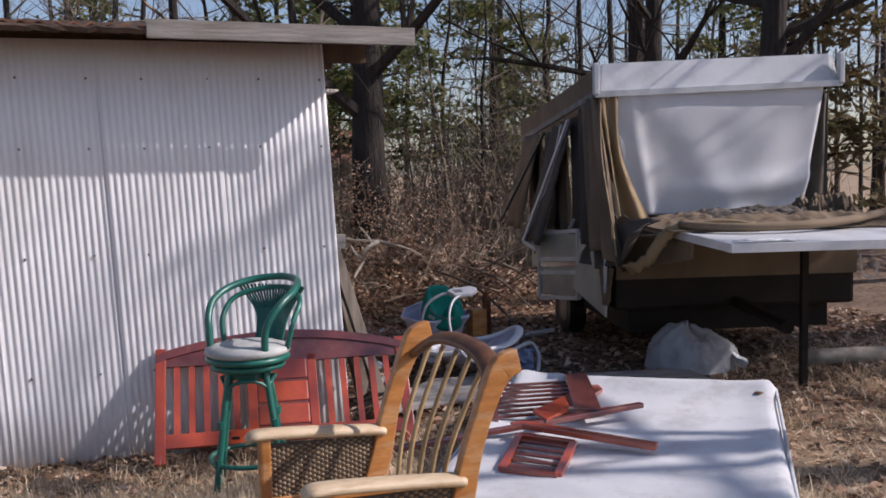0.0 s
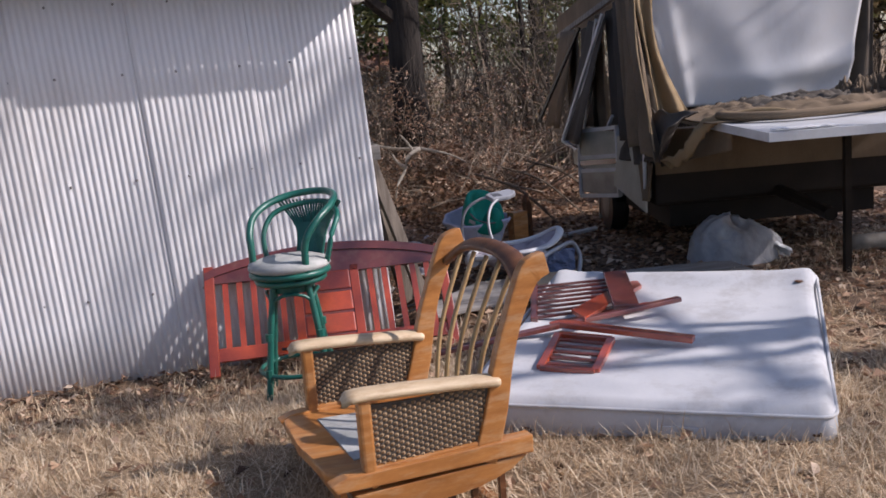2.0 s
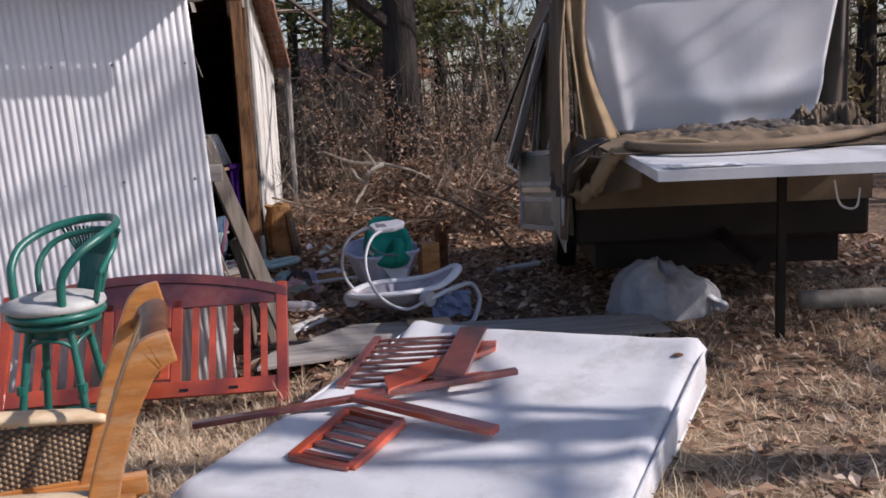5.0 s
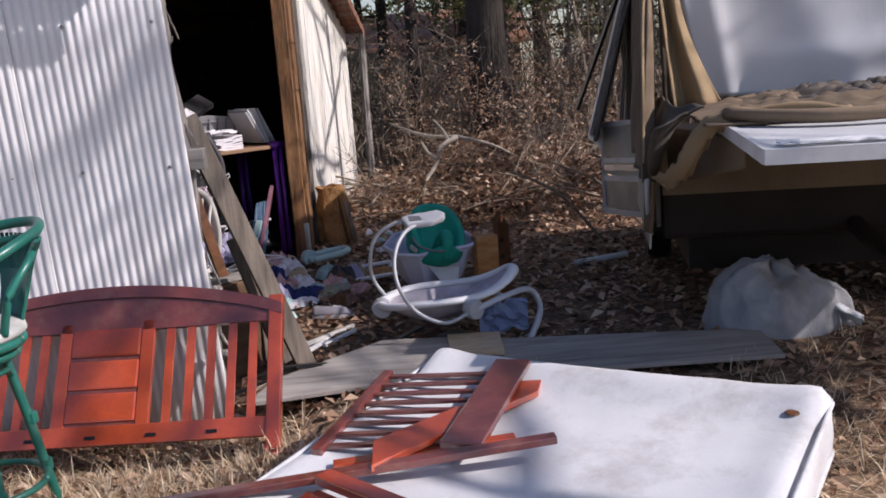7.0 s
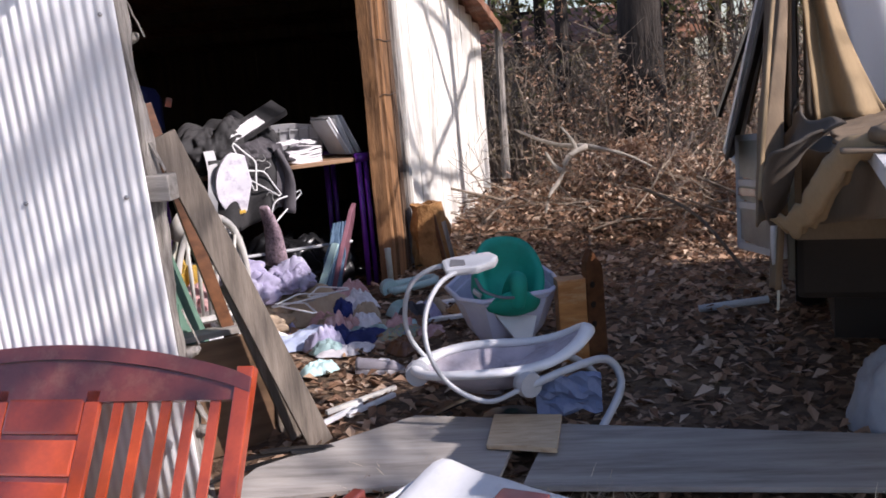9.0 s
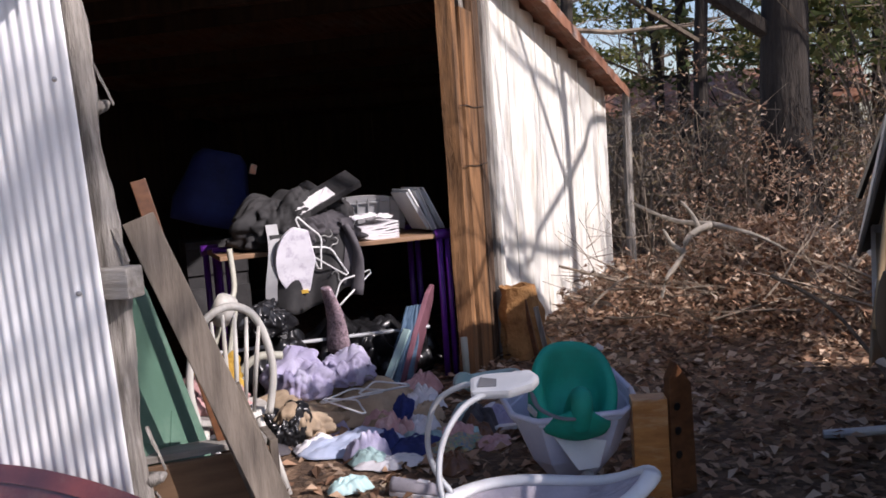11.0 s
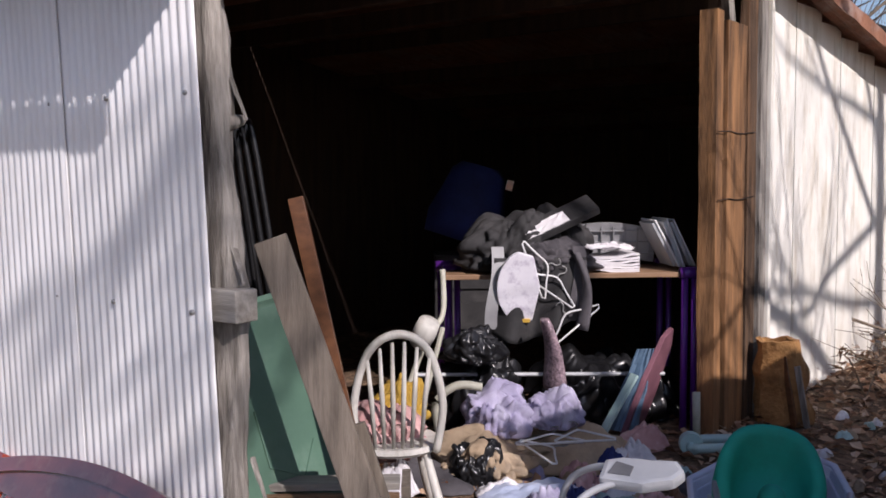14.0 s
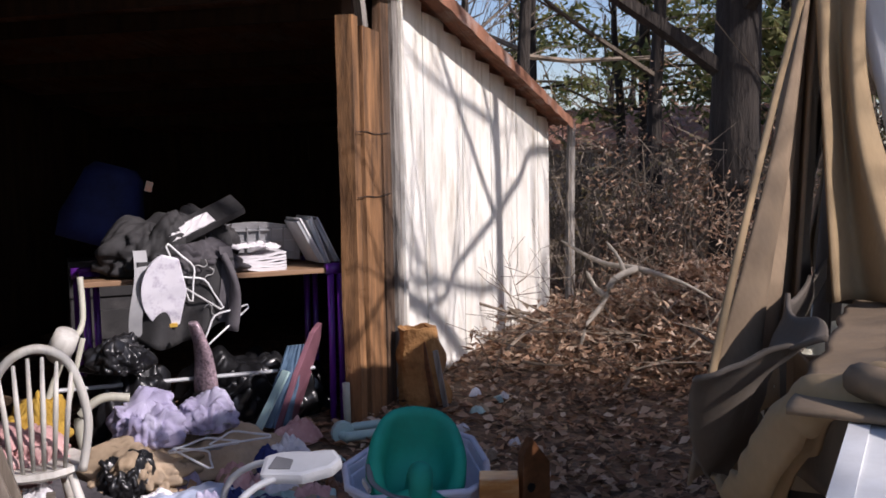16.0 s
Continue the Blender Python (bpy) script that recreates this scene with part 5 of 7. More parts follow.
# ---- broken crib pieces on the mattress ----
def build_crib_pieces():
    z = 0.185
    p = thing("crib_end_panel", at(0.36, -1.235, z - 0.035, 0, 0, 0), "red slatted crib panel lying broken on the mattress", "crib panel", "broken crib pieces")
    a, b, c, d = Vector((0.0, 0.0, 0.03)), Vector((0.26, 0.67, 0.06)), Vector((0.73, 0.53, 0.075)), Vector((0.47, -0.12, 0.055))
    part("end_rail", between(a, b, 0.04, 0.03), M_MAROON, p, bevel=0.006)
    for k in range(8):
        u = (k + 0.5) / 8
        part("slat", between(a.lerp(b, u), d.lerp(c, u), 0.012, 0.026, None, 90), M_MAROON, p)
    part("cap_rail", between(d + Vector((0, -0.05, 0.018)), c + Vector((0.02, 0.03, 0.018)), 0.14, 0.026, None, 0), M_MAROON, p, "wide scratched maroon cap rail", bevel=0.005)
    q = thing("crib_side_board", at(0.95, -1.16, z + 0.02, 0, 2, -8), "red tapered crib board on the mattress", "crib panel", "broken crib pieces")
    part("board", outline([(-0.5, -0.16), (0.28, 0.13), (0.36, 0.23), (0.28, 0.26), (-0.42, 0.02)], 0.024, at(0, 0, 0, 0, 0, 30)), M_RED, q, bevel=0.004)
    r = thing("crib_rail", at(0, 0, 0), "long thin red crib rail across the mattress", "crib rail", "broken crib pieces")
    part("bar", between((-0.27, -1.50, 0.165), (1.13, -1.44, 0.235), 0.045, 0.026), M_MAROON, r, bevel=0.005)
    r2 = thing("crib_rail", at(0, 0, 0), "short bright red crib rail on the mattress", "crib rail", "broken crib pieces")
    part("bar", between((0.40, -1.53, 0.225), (0.89, -2.0, 0.185), 0.065, 0.03), M_RED, r2, bevel=0.006)
    s = thing("crib_slat_panel", at(0, 0, 0), "small red slatted crib panel on the mattress", "crib panel", "broken crib pieces")
    a, b, c, d = Vector((0.12, -1.94, 0.15)), Vector((0.37, -1.56, 0.18)), Vector((0.56, -1.78, 0.18)), Vector((0.32, -2.11, 0.145))
    for u, v in ((a, b), (d, c), (a, d), (b, c)):
        part("rail", between(u, v, 0.04, 0.028), M_RED, s, bevel=0.005)
    for k in range(5):
        u = (k + 0.7) / 5.6
        part("slat", between(a.lerp(b, u), d.lerp(c, u), 0.03, 0.010), M_MAROON, s)
    r3 = thing("crib_rail", at(0, 0, 0), "dark red crib strip under the slatted panel", "crib rail", "broken crib pieces")
    part("bar", between((0.42, -1.33, 0.17), (1.02, -1.30, 0.19), 0.05, 0.02), M_RED, r3, bevel=0.004)


build_crib_pieces()


# ---- boards on the ground ----
def plank_thing(name, pts, thick, z, material, label, tilt=(0, 0)):
    cx = sum(p[0] for p in pts) / len(pts)
    cy = sum(p[1] for p in pts) / len(pts)
    t = thing(name, at(cx, cy, gz(cx, cy) + z, tilt[0], tilt[1], 0), label, "board", "boards lying on the ground")
    part("board", outline([(x - cx, y - cy) for x, y in pts], thick), material, t, bevel=0.003)
    return t


M_PLY = mat("grey_weathered_plywood", (0.24, 0.215, 0.19), (0.47, 0.44, 0.40), 3, (0.8, 7, 7), 0.9, 0, 0.5, 30, 0.12, (0.11, 0.09, 0.07), 0.6, 2.0)
plank_thing("plywood_board", [(1.06, -0.08), (2.43, -0.18), (2.48, 0.25), (1.16, 0.49)], 0.02, 0.055, M_PLY, "grey weathered plywood sheet lying on the ground")
plank_thing("plywood_board", [(-0.02, -0.14), (0.98, 0.0), (1.05, 0.50), (0.60, 0.58), (0.06, 0.13)], 0.02, 0.04, M_PLY, "grey split plywood sheet beside the headboard", (2, 0))
plank_thing("short_board", [(0.92, 0.21), (1.18, 0.15), (1.20, 0.49), (0.93, 0.52)], 0.02, 0.085, M_OAKWORN, "short pale board lying over the plywood")
for k in range(5):
    x = 0.2 + 0.09 * k
    t = thing("black_strip", at(x, 0.22 + 0.06 * k, gz(x, 0.2) + 0.03, 0, 0, 24 + 3 * k), "curled black roofing strip on the ground", "strip", "black strips")
    part("strip", sheet(lambda u, v: (-0.35 + 0.7 * u, 0.03 * v + 0.03 * math.sin(u * 4 + k), 0.03 + 0.03 * math.sin(u * 3 + k)), 14, 1, 0.008), M_BLACK, t)


# ---- bundle under the camper ----
def build_bag():
    t = thing("tarp_bundle", at(2.62, 0.44, gz(2.62, 0.44), 0, 0, -8) @ Matrix.Diagonal((0.87, 1, 1, 1)), "dirty white tarp bundle on the ground under the camper", "bundle")
    def f(u, v):
        a = 2 * math.pi * u
        r = 0.33 * math.sin(min(1, v * 1.12) * math.pi / 2) ** 0.7
        x, y = r * math.cos(a) * 1.12, r * math.sin(a) * 0.8
        w = 0.06 * nz(math.cos(a) * 1.6, math.sin(a) * 1.6, v * 2.4) - 0.06 * (abs(nz(math.cos(a) * 2.4, math.sin(a) * 2.4, v * 3)) - 0.2) - 0.022 * (abs(nz(math.cos(a) * 7, math.sin(a) * 7, v * 6)) - 0.2)
        x += 0.14 * smooth01(0.35, 1, v) * max(0, math.cos(a)) ** 6
        return (x * (1 + 2 * w), y * (1 + 2 * w), 0.32 * (1 - v ** 2.2) + 1.4 * w * (1 - v) - 0.02)
    part("tarp", sheet(f, 96, 44, 0.004), mat("dirty_white_tarp", (0.28, 0.28, 0.29), (0.50, 0.50, 0.51), 4, (1, 1, 1), 0.75, 0, 0.8, 26, 0.02, (0.22, 0.19, 0.15), 0.6, 3, bump_size=0.02), t, smooth=True)
    # lighter material than the tarp: paints the lit tip
    part("loose_corner", sheet(lambda u, v: (0.28 + 0.20 * u, -0.10 - 0.05 * u + (0.14 - 0.10 * u) * (v - 0.5) + 0.02 * nz(u * 5, v * 5), 0.03 + 0.10 * (1 - u) + 0.03 * math.sin(v * 5) + 0.02 * nz(u * 6, v * 6, 3)), 16, 12, 0.008), M_CAMPER, t, "loose corner of the tarp, paled for the light on it", True)
    s = thing("pipe_scrap", at(2.2, 2.42, gz(2.2, 2.4) + 0.02, 0, 0, 4), "pale pipe scrap lying on the leaves", "pipe")
    part("pipe", tube([(-0.2, 0, 0), (0.2, 0, 0.03)], 0.022, 8), M_CAMPER, s)
    lg = thing("cut_log", at(3.75, 0.05, gz(3.75, 0.05) + 0.07, 0, 0, -12), "cut log lying beside the jack leg", "log")
    part("stem", tube([(-0.3 + 0.1 * i, 0, 0.01 * nz(i, 3)) for i in range(9)], [0.065 + 0.006 * nz(i, 2) for i in range(9)], 12), M_PALEBRANCH, lg, smooth=True)


build_bag()


# ---- baby gear outside the opening ----
M_WHITEPLASTIC = mat("off_white_plastic", (0.66, 0.66, 0.67), (0.82, 0.82, 0.82), 6, (1, 1, 1), 0.45, 0, 0.08, 40, 0.04, (0.33, 0.30, 0.26), 0.45, 4)
M_GREYTUBE = mat("light_grey_tube", (0.40, 0.41, 0.43), (0.55, 0.56, 0.58), 8, (1, 1, 1), 0.4, 0.1, 0.05, 40, 0.05, (0.25, 0.23, 0.2), 0.4)
M_LAVENDER = mat("pale_lavender_plastic", (0.56, 0.56, 0.70), (0.72, 0.72, 0.84), 5, (1, 1, 1), 0.45, 0, 0.08, 40, 0.05, (0.36, 0.33, 0.34), 0.4)
M_TEAL = mat("teal_foam", (0.0, 0.26, 0.18), (0.01, 0.36, 0.26), 5, (1, 1, 1), 0.75, 0, 0.1, 50, 0.03, (0.02, 0.18, 0.13), 0.5, 4)
M_PADDING = mat("grey_lilac_padding", (0.24, 0.22, 0.25), (0.44, 0.41, 0.43), 7, (1, 1, 1), 0.9, 0, 0.5, 60, 0.05, (0.10, 0.09, 0.11), 0.7, 7)


M_SLING = mat("grey_mesh_sling", (0.34, 0.31, 0.36), (0.56, 0.52, 0.57), 9, (1, 1, 1), 0.85, 0, 0.5, 80, 0.05, (0.12, 0.10, 0.10), 0.5, 7)


M_GREYPLASTICDARK = mat("dark_grey_plastic", (0.10, 0.10, 0.105), (0.18, 0.18, 0.19), 6, (1, 1, 1), 0.5, 0, 0.1, 50, 0.1)


def build_bouncer():
    b = thing("baby_bouncer", at(0.965, 0.71, gz(0.98, 0.7), 0, 0, 5), "off-white baby bouncer seat with grey tube legs on the ground", "baby bouncer")
    def rim(a, s=1.0):
        return Vector((0.36 * math.cos(a) * s, 0.21 * math.sin(a) * s * (1 - 0.15 * math.cos(a)), 0.27 + 0.10 * math.cos(a) ** 3 * (1 if math.cos(a) > 0 else 0.3)))
    ring = [rim(2 * math.pi * i / 40) for i in range(41)]
    part("rim", tube(ring, 0.032, 10, flat=0.6), M_WHITEPLASTIC, b, "off-white padded rim", True)
    part("seat_sling", sheet(lambda u, v: rim(2 * math.pi * u, 1 - v * 0.98) - Vector((0.0, 0, 0.13 * math.sin(v * math.pi / 2))), 40, 10, 0.008), M_SLING, b, "grey stained seat sling", True)
    part("head_pillow", lathe([(0.02, 0), (0.09, 0.0), (0.10, 0.025), (0.07, 0.045), (0.01, 0.05)], 20, at(0.16, 0.0, 0.225, 0, -25)), M_SLING, b, "lilac head pillow", True)
    part("leaf_litter", lathe([(0.01, 0), (0.06, 0.0), (0.05, 0.02), (0.01, 0.025)], 9, at(-0.05, -0.03, 0.155)), M_OAKDARK, b, "few brown leaves")
    for x, y, n in ((-0.36, 0.02, 0), (0.09, -0.22, 1)):
        part("hub", lathe([(0.02, -0.03), (0.05, -0.03), (0.055, 0.0), (0.05, 0.03), (0.02, 0.03)], 16, at(x, y, 0.22, 90, 0, 30 * n)), M_GREYTUBE, b, "grey pivot hub")
    part("leg_tube", tube(curve_pts([(0.09, -0.23, 0.21), (0.25, -0.20, 0.26), (0.42, -0.10, 0.26), (0.47, -0.12, 0.15), (0.36, -0.28, 0.03)], 6), 0.017, 8), M_GREYTUBE, b, "grey tube leg", True)
    part("leg_tube", tube(curve_pts([(0.09, 0.2, 0.21), (0.25, 0.24, 0.2), (0.40, 0.22, 0.1), (0.36, 0.1, 0.02)], 6), 0.017, 8), M_GREYTUBE, b, "grey tube leg", True)
    part("base_foot", lathe([(0.02, 0), (0.14, 0.0), (0.12, 0.05), (0.03, 0.07)], 18, at(0.02, -0.1, 0.0)), M_BLACK, b, "dark base")
    part("side_cloth", sheet(lambda u, v: (0.12 + 0.26 * u, -0.20 + 0.05 * nz(u * 4, v * 4), 0.24 - 0.16 * v + 0.03 * nz(u * 5, v * 3, 2)), 10, 8, 0.008), mat("blue_grey_cloth", (0.08, 0.11, 0.20), (0.20, 0.24, 0.36), 6), b, "blue-grey cloth")
    # frame hoops with the toy tray
    f = thing("swing_frame", at(0, 0, 0), "bent grey tube frame with a heart-shaped toy tray", "baby swing")
    part("hoop", tube(curve_pts([(0.63, 0.78, 0.20), (0.575, 0.77, 0.29), (0.562, 0.754, 0.40), (0.60, 0.745, 0.53), (0.70, 0.72, 0.60), (0.80, 0.70, 0.615)], 7), 0.0105, 8), M_GREYTUBE, f, "light grey tube", True)
    part("hoop", tube(curve_pts([(1.05, 0.47, 0.15), (0.92, 0.42, 0.12), (0.78, 0.42, 0.19), (0.70, 0.44, 0.32), (0.69, 0.50, 0.46), (0.75, 0.58, 0.57), (0.86, 0.64, 0.615)], 7), 0.0105, 8), M_GREYTUBE, f, "light grey tube", True)
    spot = at(0.865, 0.685, 0.62, 14, -4, 10) @ Matrix.Scale(0.78, 4)
    tray = part("toy_tray", outline([(-0.14, -0.08), (0.02, -0.10), (0.12, -0.06), (0.15, 0.0), (0.11, 0.07), (0.03, 0.07), (-0.02, 0.04), (-0.08, 0.08), (-0.15, 0.05)], 0.045, spot), M_GREYTUBE, f, "grey heart-shaped tray", bevel=0.014)
    part("tray_recess", outline([(-0.11, -0.05), (-0.03, -0.06), (-0.03, 0.0), (-0.10, 0.03)], 0.006, spot @ at(0, 0, 0.024)), M_GREYPLASTICDARK, tray)


build_bouncer()


def build_tub():
    t = thing("baby_bathtub", at(0.93, 1.58, gz(0.93, 1.58), 0, 0, 30) @ Matrix.Diagonal((0.98, 0.98, 1.0, 1)), "pale lavender baby bathtub seat standing on the leaves", "baby bathtub")
    def ring(s, z):
        return [(x * s, y * s, z + dz) for x, y, dz in ((0.25, -0.04, 0.02), (0.25, 0.14, 0.06), (0.16, 0.24, 0.08), (-0.10, 0.24, 0.04), (-0.24, 0.14, 0.0), (-0.26, -0.05, -0.02), (-0.20, -0.18, -0.02), (0.12, -0.24, -0.01), (0.21, -0.18, 0.0))]
    bm = bmesh.new()
    prev = None
    for s, z in ((0.34, 0.06), (0.72, 0.18), (0.95, 0.33), (1.0, 0.38), (1.06, 0.385), (1.05, 0.36), (0.95, 0.35), (0.88, 0.30), (0.6, 0.16), (0.3, 0.12)):
        cur = [bm.verts.new(p) for p in ring(s, z)]
        if prev:
            for i in range(9):
                bm.faces.new((prev[i], prev[(i + 1) % 9], cur[(i + 1) % 9], cur[i]))
        else:
            bm.faces.new(cur[::-1])
        prev = cur
    bm.faces.new(prev)
    part("shell", bm, M_LAVENDER, t, bevel=0.004)
    part("rim_bead", tube(ring(1.06, 0.385) + [ring(1.06, 0.385)[0]], 0.014, 7), M_LAVENDER, t, smooth=True)
    part("front_plate", outline([(-0.13, 0.07), (0.12, 0.05), (0.04, -0.09), (-0.05, -0.09)], 0.01, at(-0.02, -0.20, 0.24, 62)), M_WHITEPLASTIC, t, "white front plate", bevel=0.003)
    part("pedestal", lathe([(0.09, 0.0), (0.08, 0.04), (0.05, 0.08), (0.06, 0.10)], 14), M_GREYTUBE, t)
    part("spout", tube([(-0.02, -0.20, 0.12), (-0.02, -0.25, 0.10)], [0.03, 0.035], 10), M_GREYTUBE, t)
    g = thing("floor_seat", at(0.94, 1.50, 0.275, 0, 0, 22) @ at(0, 0, 0, 27, 5, 0) @ Matrix.Scale(0.92, 4), "teal foam baby floor seat lying in the bathtub", "baby seat")
    bm = bmesh.new()
    n = 60
    rings = []
    for r0, f in ((0.165, 0.0), (0.188, 0.18), (0.195, 0.55), (0.19, 0.86), (0.182, 0.96), (0.168, 1.0), (0.150, 0.975), (0.138, 0.90), (0.125, 0.6), (0.112, 0.36), (0.08, 0.25), (0.03, 0.22)):
        row = []
        for i in range(n):
            a = 2 * math.pi * i / n
            back = smooth01(-0.3, 0.9, math.sin(a))
            notch = sum(math.exp(-((math.degrees(a) - q) / 24.0) ** 2) for q in (222, 318))
            h = 0.175 + 0.085 * back - 0.085 * notch
            row.append(bm.verts.new((r0 * math.cos(a) * 1.02, r0 * math.sin(a) + 0.035 * f * back, h * f)))
        rings.append(row)
    for p, q in zip(rings, rings[1:]):
        for i in range(n):
            bm.faces.new((p[i], p[(i + 1) % n], q[(i + 1) % n], q[i]))
    bm.faces.new(rings[0][::-1])
    bm.faces.new(rings[-1])
    part("shell", bm, M_TEAL, g, smooth=True)
    part("pommel", tube(curve_pts([(0.0, -0.165, 0.08), (0.0, -0.155, 0.17), (0.0, -0.115, 0.205), (0.0, -0.075, 0.15), (0.0, -0.06, 0.06)], 5), 0.046, 14), M_TEAL, g, smooth=True)
    part("strap", tube(curve_pts([(-0.19, -0.02, 0.15), (-0.175, -0.10, 0.135), (-0.10, -0.17, 0.14), (-0.03, -0.19, 0.15)], 5), 0.015, 8, flat=0.4), M_GREYPLASTICDARK, g, "grey webbing strap", True)
    part("buckle", block(0.012, 0.06, 0.03, at(-0.195, -0.08, 0.10, 0, 0, 25)), M_GREYTUBE, g, "grey strap buckle", bevel=0.003)
    w = thing("wooden_block", at(1.32, 1.50, gz(1.32, 1.5), 0, 0, 12), "orange-brown wooden bracket with drilled holes", "block")
    part("body", block(0.14, 0.10, 0.42, at(-0.06, 0, 0.22)), M_OAK, w, bevel=0.005)
    fin = part("fin", outline([(-0.05, 0), (0.09, 0), (0.08, 0.46), (0.0, 0.56), (-0.04, 0.50)], 0.035, at(0.05, 0.03, 0.0, 90, 0, 35)), M_OAKDARK, w, "darker upright with holes", bevel=0.005)
    for z in (0.18, 0.28, 0.38):
        part("hole", lathe([(0.004, 0), (0.017, 0), (0.017, 0.003), (0.004, 0.003)], 12, at(0.055, 0.008, z, 90, 0, 35)), M_BLACK, fin)


build_tub()


# ---- inside the shed ----
M_PURPLE = mat("purple_painted_steel", (0.07, 0.012, 0.17), (0.17, 0.035, 0.34), 6, (1, 1, 1), 0.3, 0, 0.08, 50, 0.05, (0.06, 0.03, 0.10), 0.4)
M_SHELF = mat("brown_shelf_board", (0.14, 0.08, 0.045), (0.30, 0.18, 0.10), 4, (1, 8, 8), 0.6)
M_PAPER = mat("white_paper", (0.62, 0.60, 0.62), (0.80, 0.78, 0.80), 9, (1, 1, 1), 0.8, 0, 0.2, 60, 0.08, (0.45, 0.38, 0.45), 0.4, 6)
M_GREYPLASTIC = mat("grey_plastic", (0.22, 0.22, 0.23), (0.36, 0.36, 0.37), 6, (1, 1, 1), 0.5, 0, 0.1, 50, 0.1)
M_BLUECLOTH = mat("light_blue_cloth", (0.30, 0.36, 0.52), (0.56, 0.62, 0.78), 8, (1, 1, 1), 0.9, 0, 0.6, 50, 0.1, (0.75, 0.75, 0.8), 0.5, 9)
M_LILAC = mat("lilac_cloth", (0.26, 0.23, 0.38), (0.56, 0.52, 0.68), 6, (1, 1, 1), 0.9, 0, 0.6, 50, 0.1, (0.70, 0.70, 0.78), 0.5, 7)
M_TANCLOTH = mat("tan_mixed_cloth", (0.26, 0.19, 0.12), (0.55, 0.42, 0.29), 6, (1, 1, 1), 0.9, 0, 0.6, 50, 0.2, (0.12, 0.10, 0.08), 0.6, 6)
M_GREYCLOTH = mat("dark_grey_cloth", (0.035, 0.032, 0.038), (0.12, 0.11, 0.12), 6, (1, 1, 1), 0.9, 0, 0.6, 50, 0.2)
M_BLACKCLOTH = mat("black_cloth", (0.010, 0.010, 0.011), (0.04, 0.038, 0.04), 6, (1, 1, 1), 0.8, 0, 0.6, 50, 0.15, (0.14, 0.13, 0.13), 0.25, 5)
# pink of the ironing board, brought down to mauve to hold its shade
M_SHADEDPINK = mat("shaded_pink_cover", (0.10, 0.035, 0.055), (0.24, 0.10, 0.13), 5, (1, 1, 1), 0.8, 0, 0.3, 50, 0.05)
M_NAVY = mat("navy_blue_cloth", (0.008, 0.012, 0.05), (0.02, 0.035, 0.18), 5, (1, 1, 1), 0.8, 0, 0.4, 40, 0.1)
M_PINK = mat("pink_cloth", (0.42, 0.20, 0.20), (0.66, 0.42, 0.40), 8, (1, 1, 1), 0.9, 0, 0.6, 60, 0.05, (0.8, 0.66, 0.62), 0.6, 9)
M_YELLOW = mat("mustard_cloth", (0.45, 0.26, 0.03), (0.70, 0.45, 0.08), 6, (1, 1, 1), 0.85, 0, 0.5, 50, 0.05)
M_PALEWOOD = mat("white_washed_wood", (0.48, 0.46, 0.42), (0.70, 0.68, 0.63), 6, (6, 6, 1), 0.6, 0, 0.2, 40, 0.06, (0.36, 0.30, 0.22), 0.5)
# faded green, lowered further so the bin's shade sits in the colour
M_BINGREEN = mat("faded_shaded_green_plastic", (0.075, 0.15, 0.105), (0.11, 0.205, 0.15), 3, (1, 1, 1), 0.55, 0, 0.1, 40, 0.03, (0.20, 0.27, 0.22), 0.5, 2.5)
M_FOAM = mat("orange_brown_foam", (0.26, 0.12, 0.04), (0.50, 0.27, 0.10), 9, (1, 1, 1), 0.95, 0, 1.0, 40, 0.05, (0.10, 0.05, 0.02), 0.7, 8, bump_size=0.02)
M_TEALCLOTH = mat("pale_teal_plastic", (0.30, 0.46, 0.46), (0.46, 0.62, 0.60), 6, (1, 1, 1), 0.5)
M_PATTERN = mat("multicolour_patterned_cloth", (0.04, 0.16, 0.30), (0.55, 0.35, 0.10), 45, (1, 1, 1), 0.9, 0, 0.4, 90, 0.1, (0.10, 0.42, 0.22), 0.9, 40)
VIEW = 37.7


def cloth_heap(name, x, y, z, sx, sy, h, material, label, seed, rz=0, category="clothes", rough=1.0):
    """A crumpled piece of cloth on the floor."""
    t = thing(name, at(x, y, z, 0, 0, rz), label, category, "clothes strewn about")
    def f(u, v):
        a = 2 * math.pi * u
        edge = 1 + 0.28 * nz(math.cos(a) * 1.7, math.sin(a) * 1.7, seed) + 0.10 * nz(math.cos(a) * 6, math.sin(a) * 6, seed)
        r = v * edge
        px, py = r * math.cos(a), r * math.sin(a)
        hh = (1 - v ** 3) * (0.6 + 0.35 * nz(px * 1.6, py * 1.6, seed)) + rough * (1 - v ** 4) * (0.30 * abs(nz(px * 3.2, py * 3.2, seed + 5)) + 0.12 * abs(nz(px * 7, py * 7, seed))) + 0.04 * nz(px * 12, py * 12, seed)
        return (px * sx, py * sy, max(0.004, h * hh))
    part("fabric", sheet(f, 48, 18, 0.004), material, t, smooth=True)
    return t


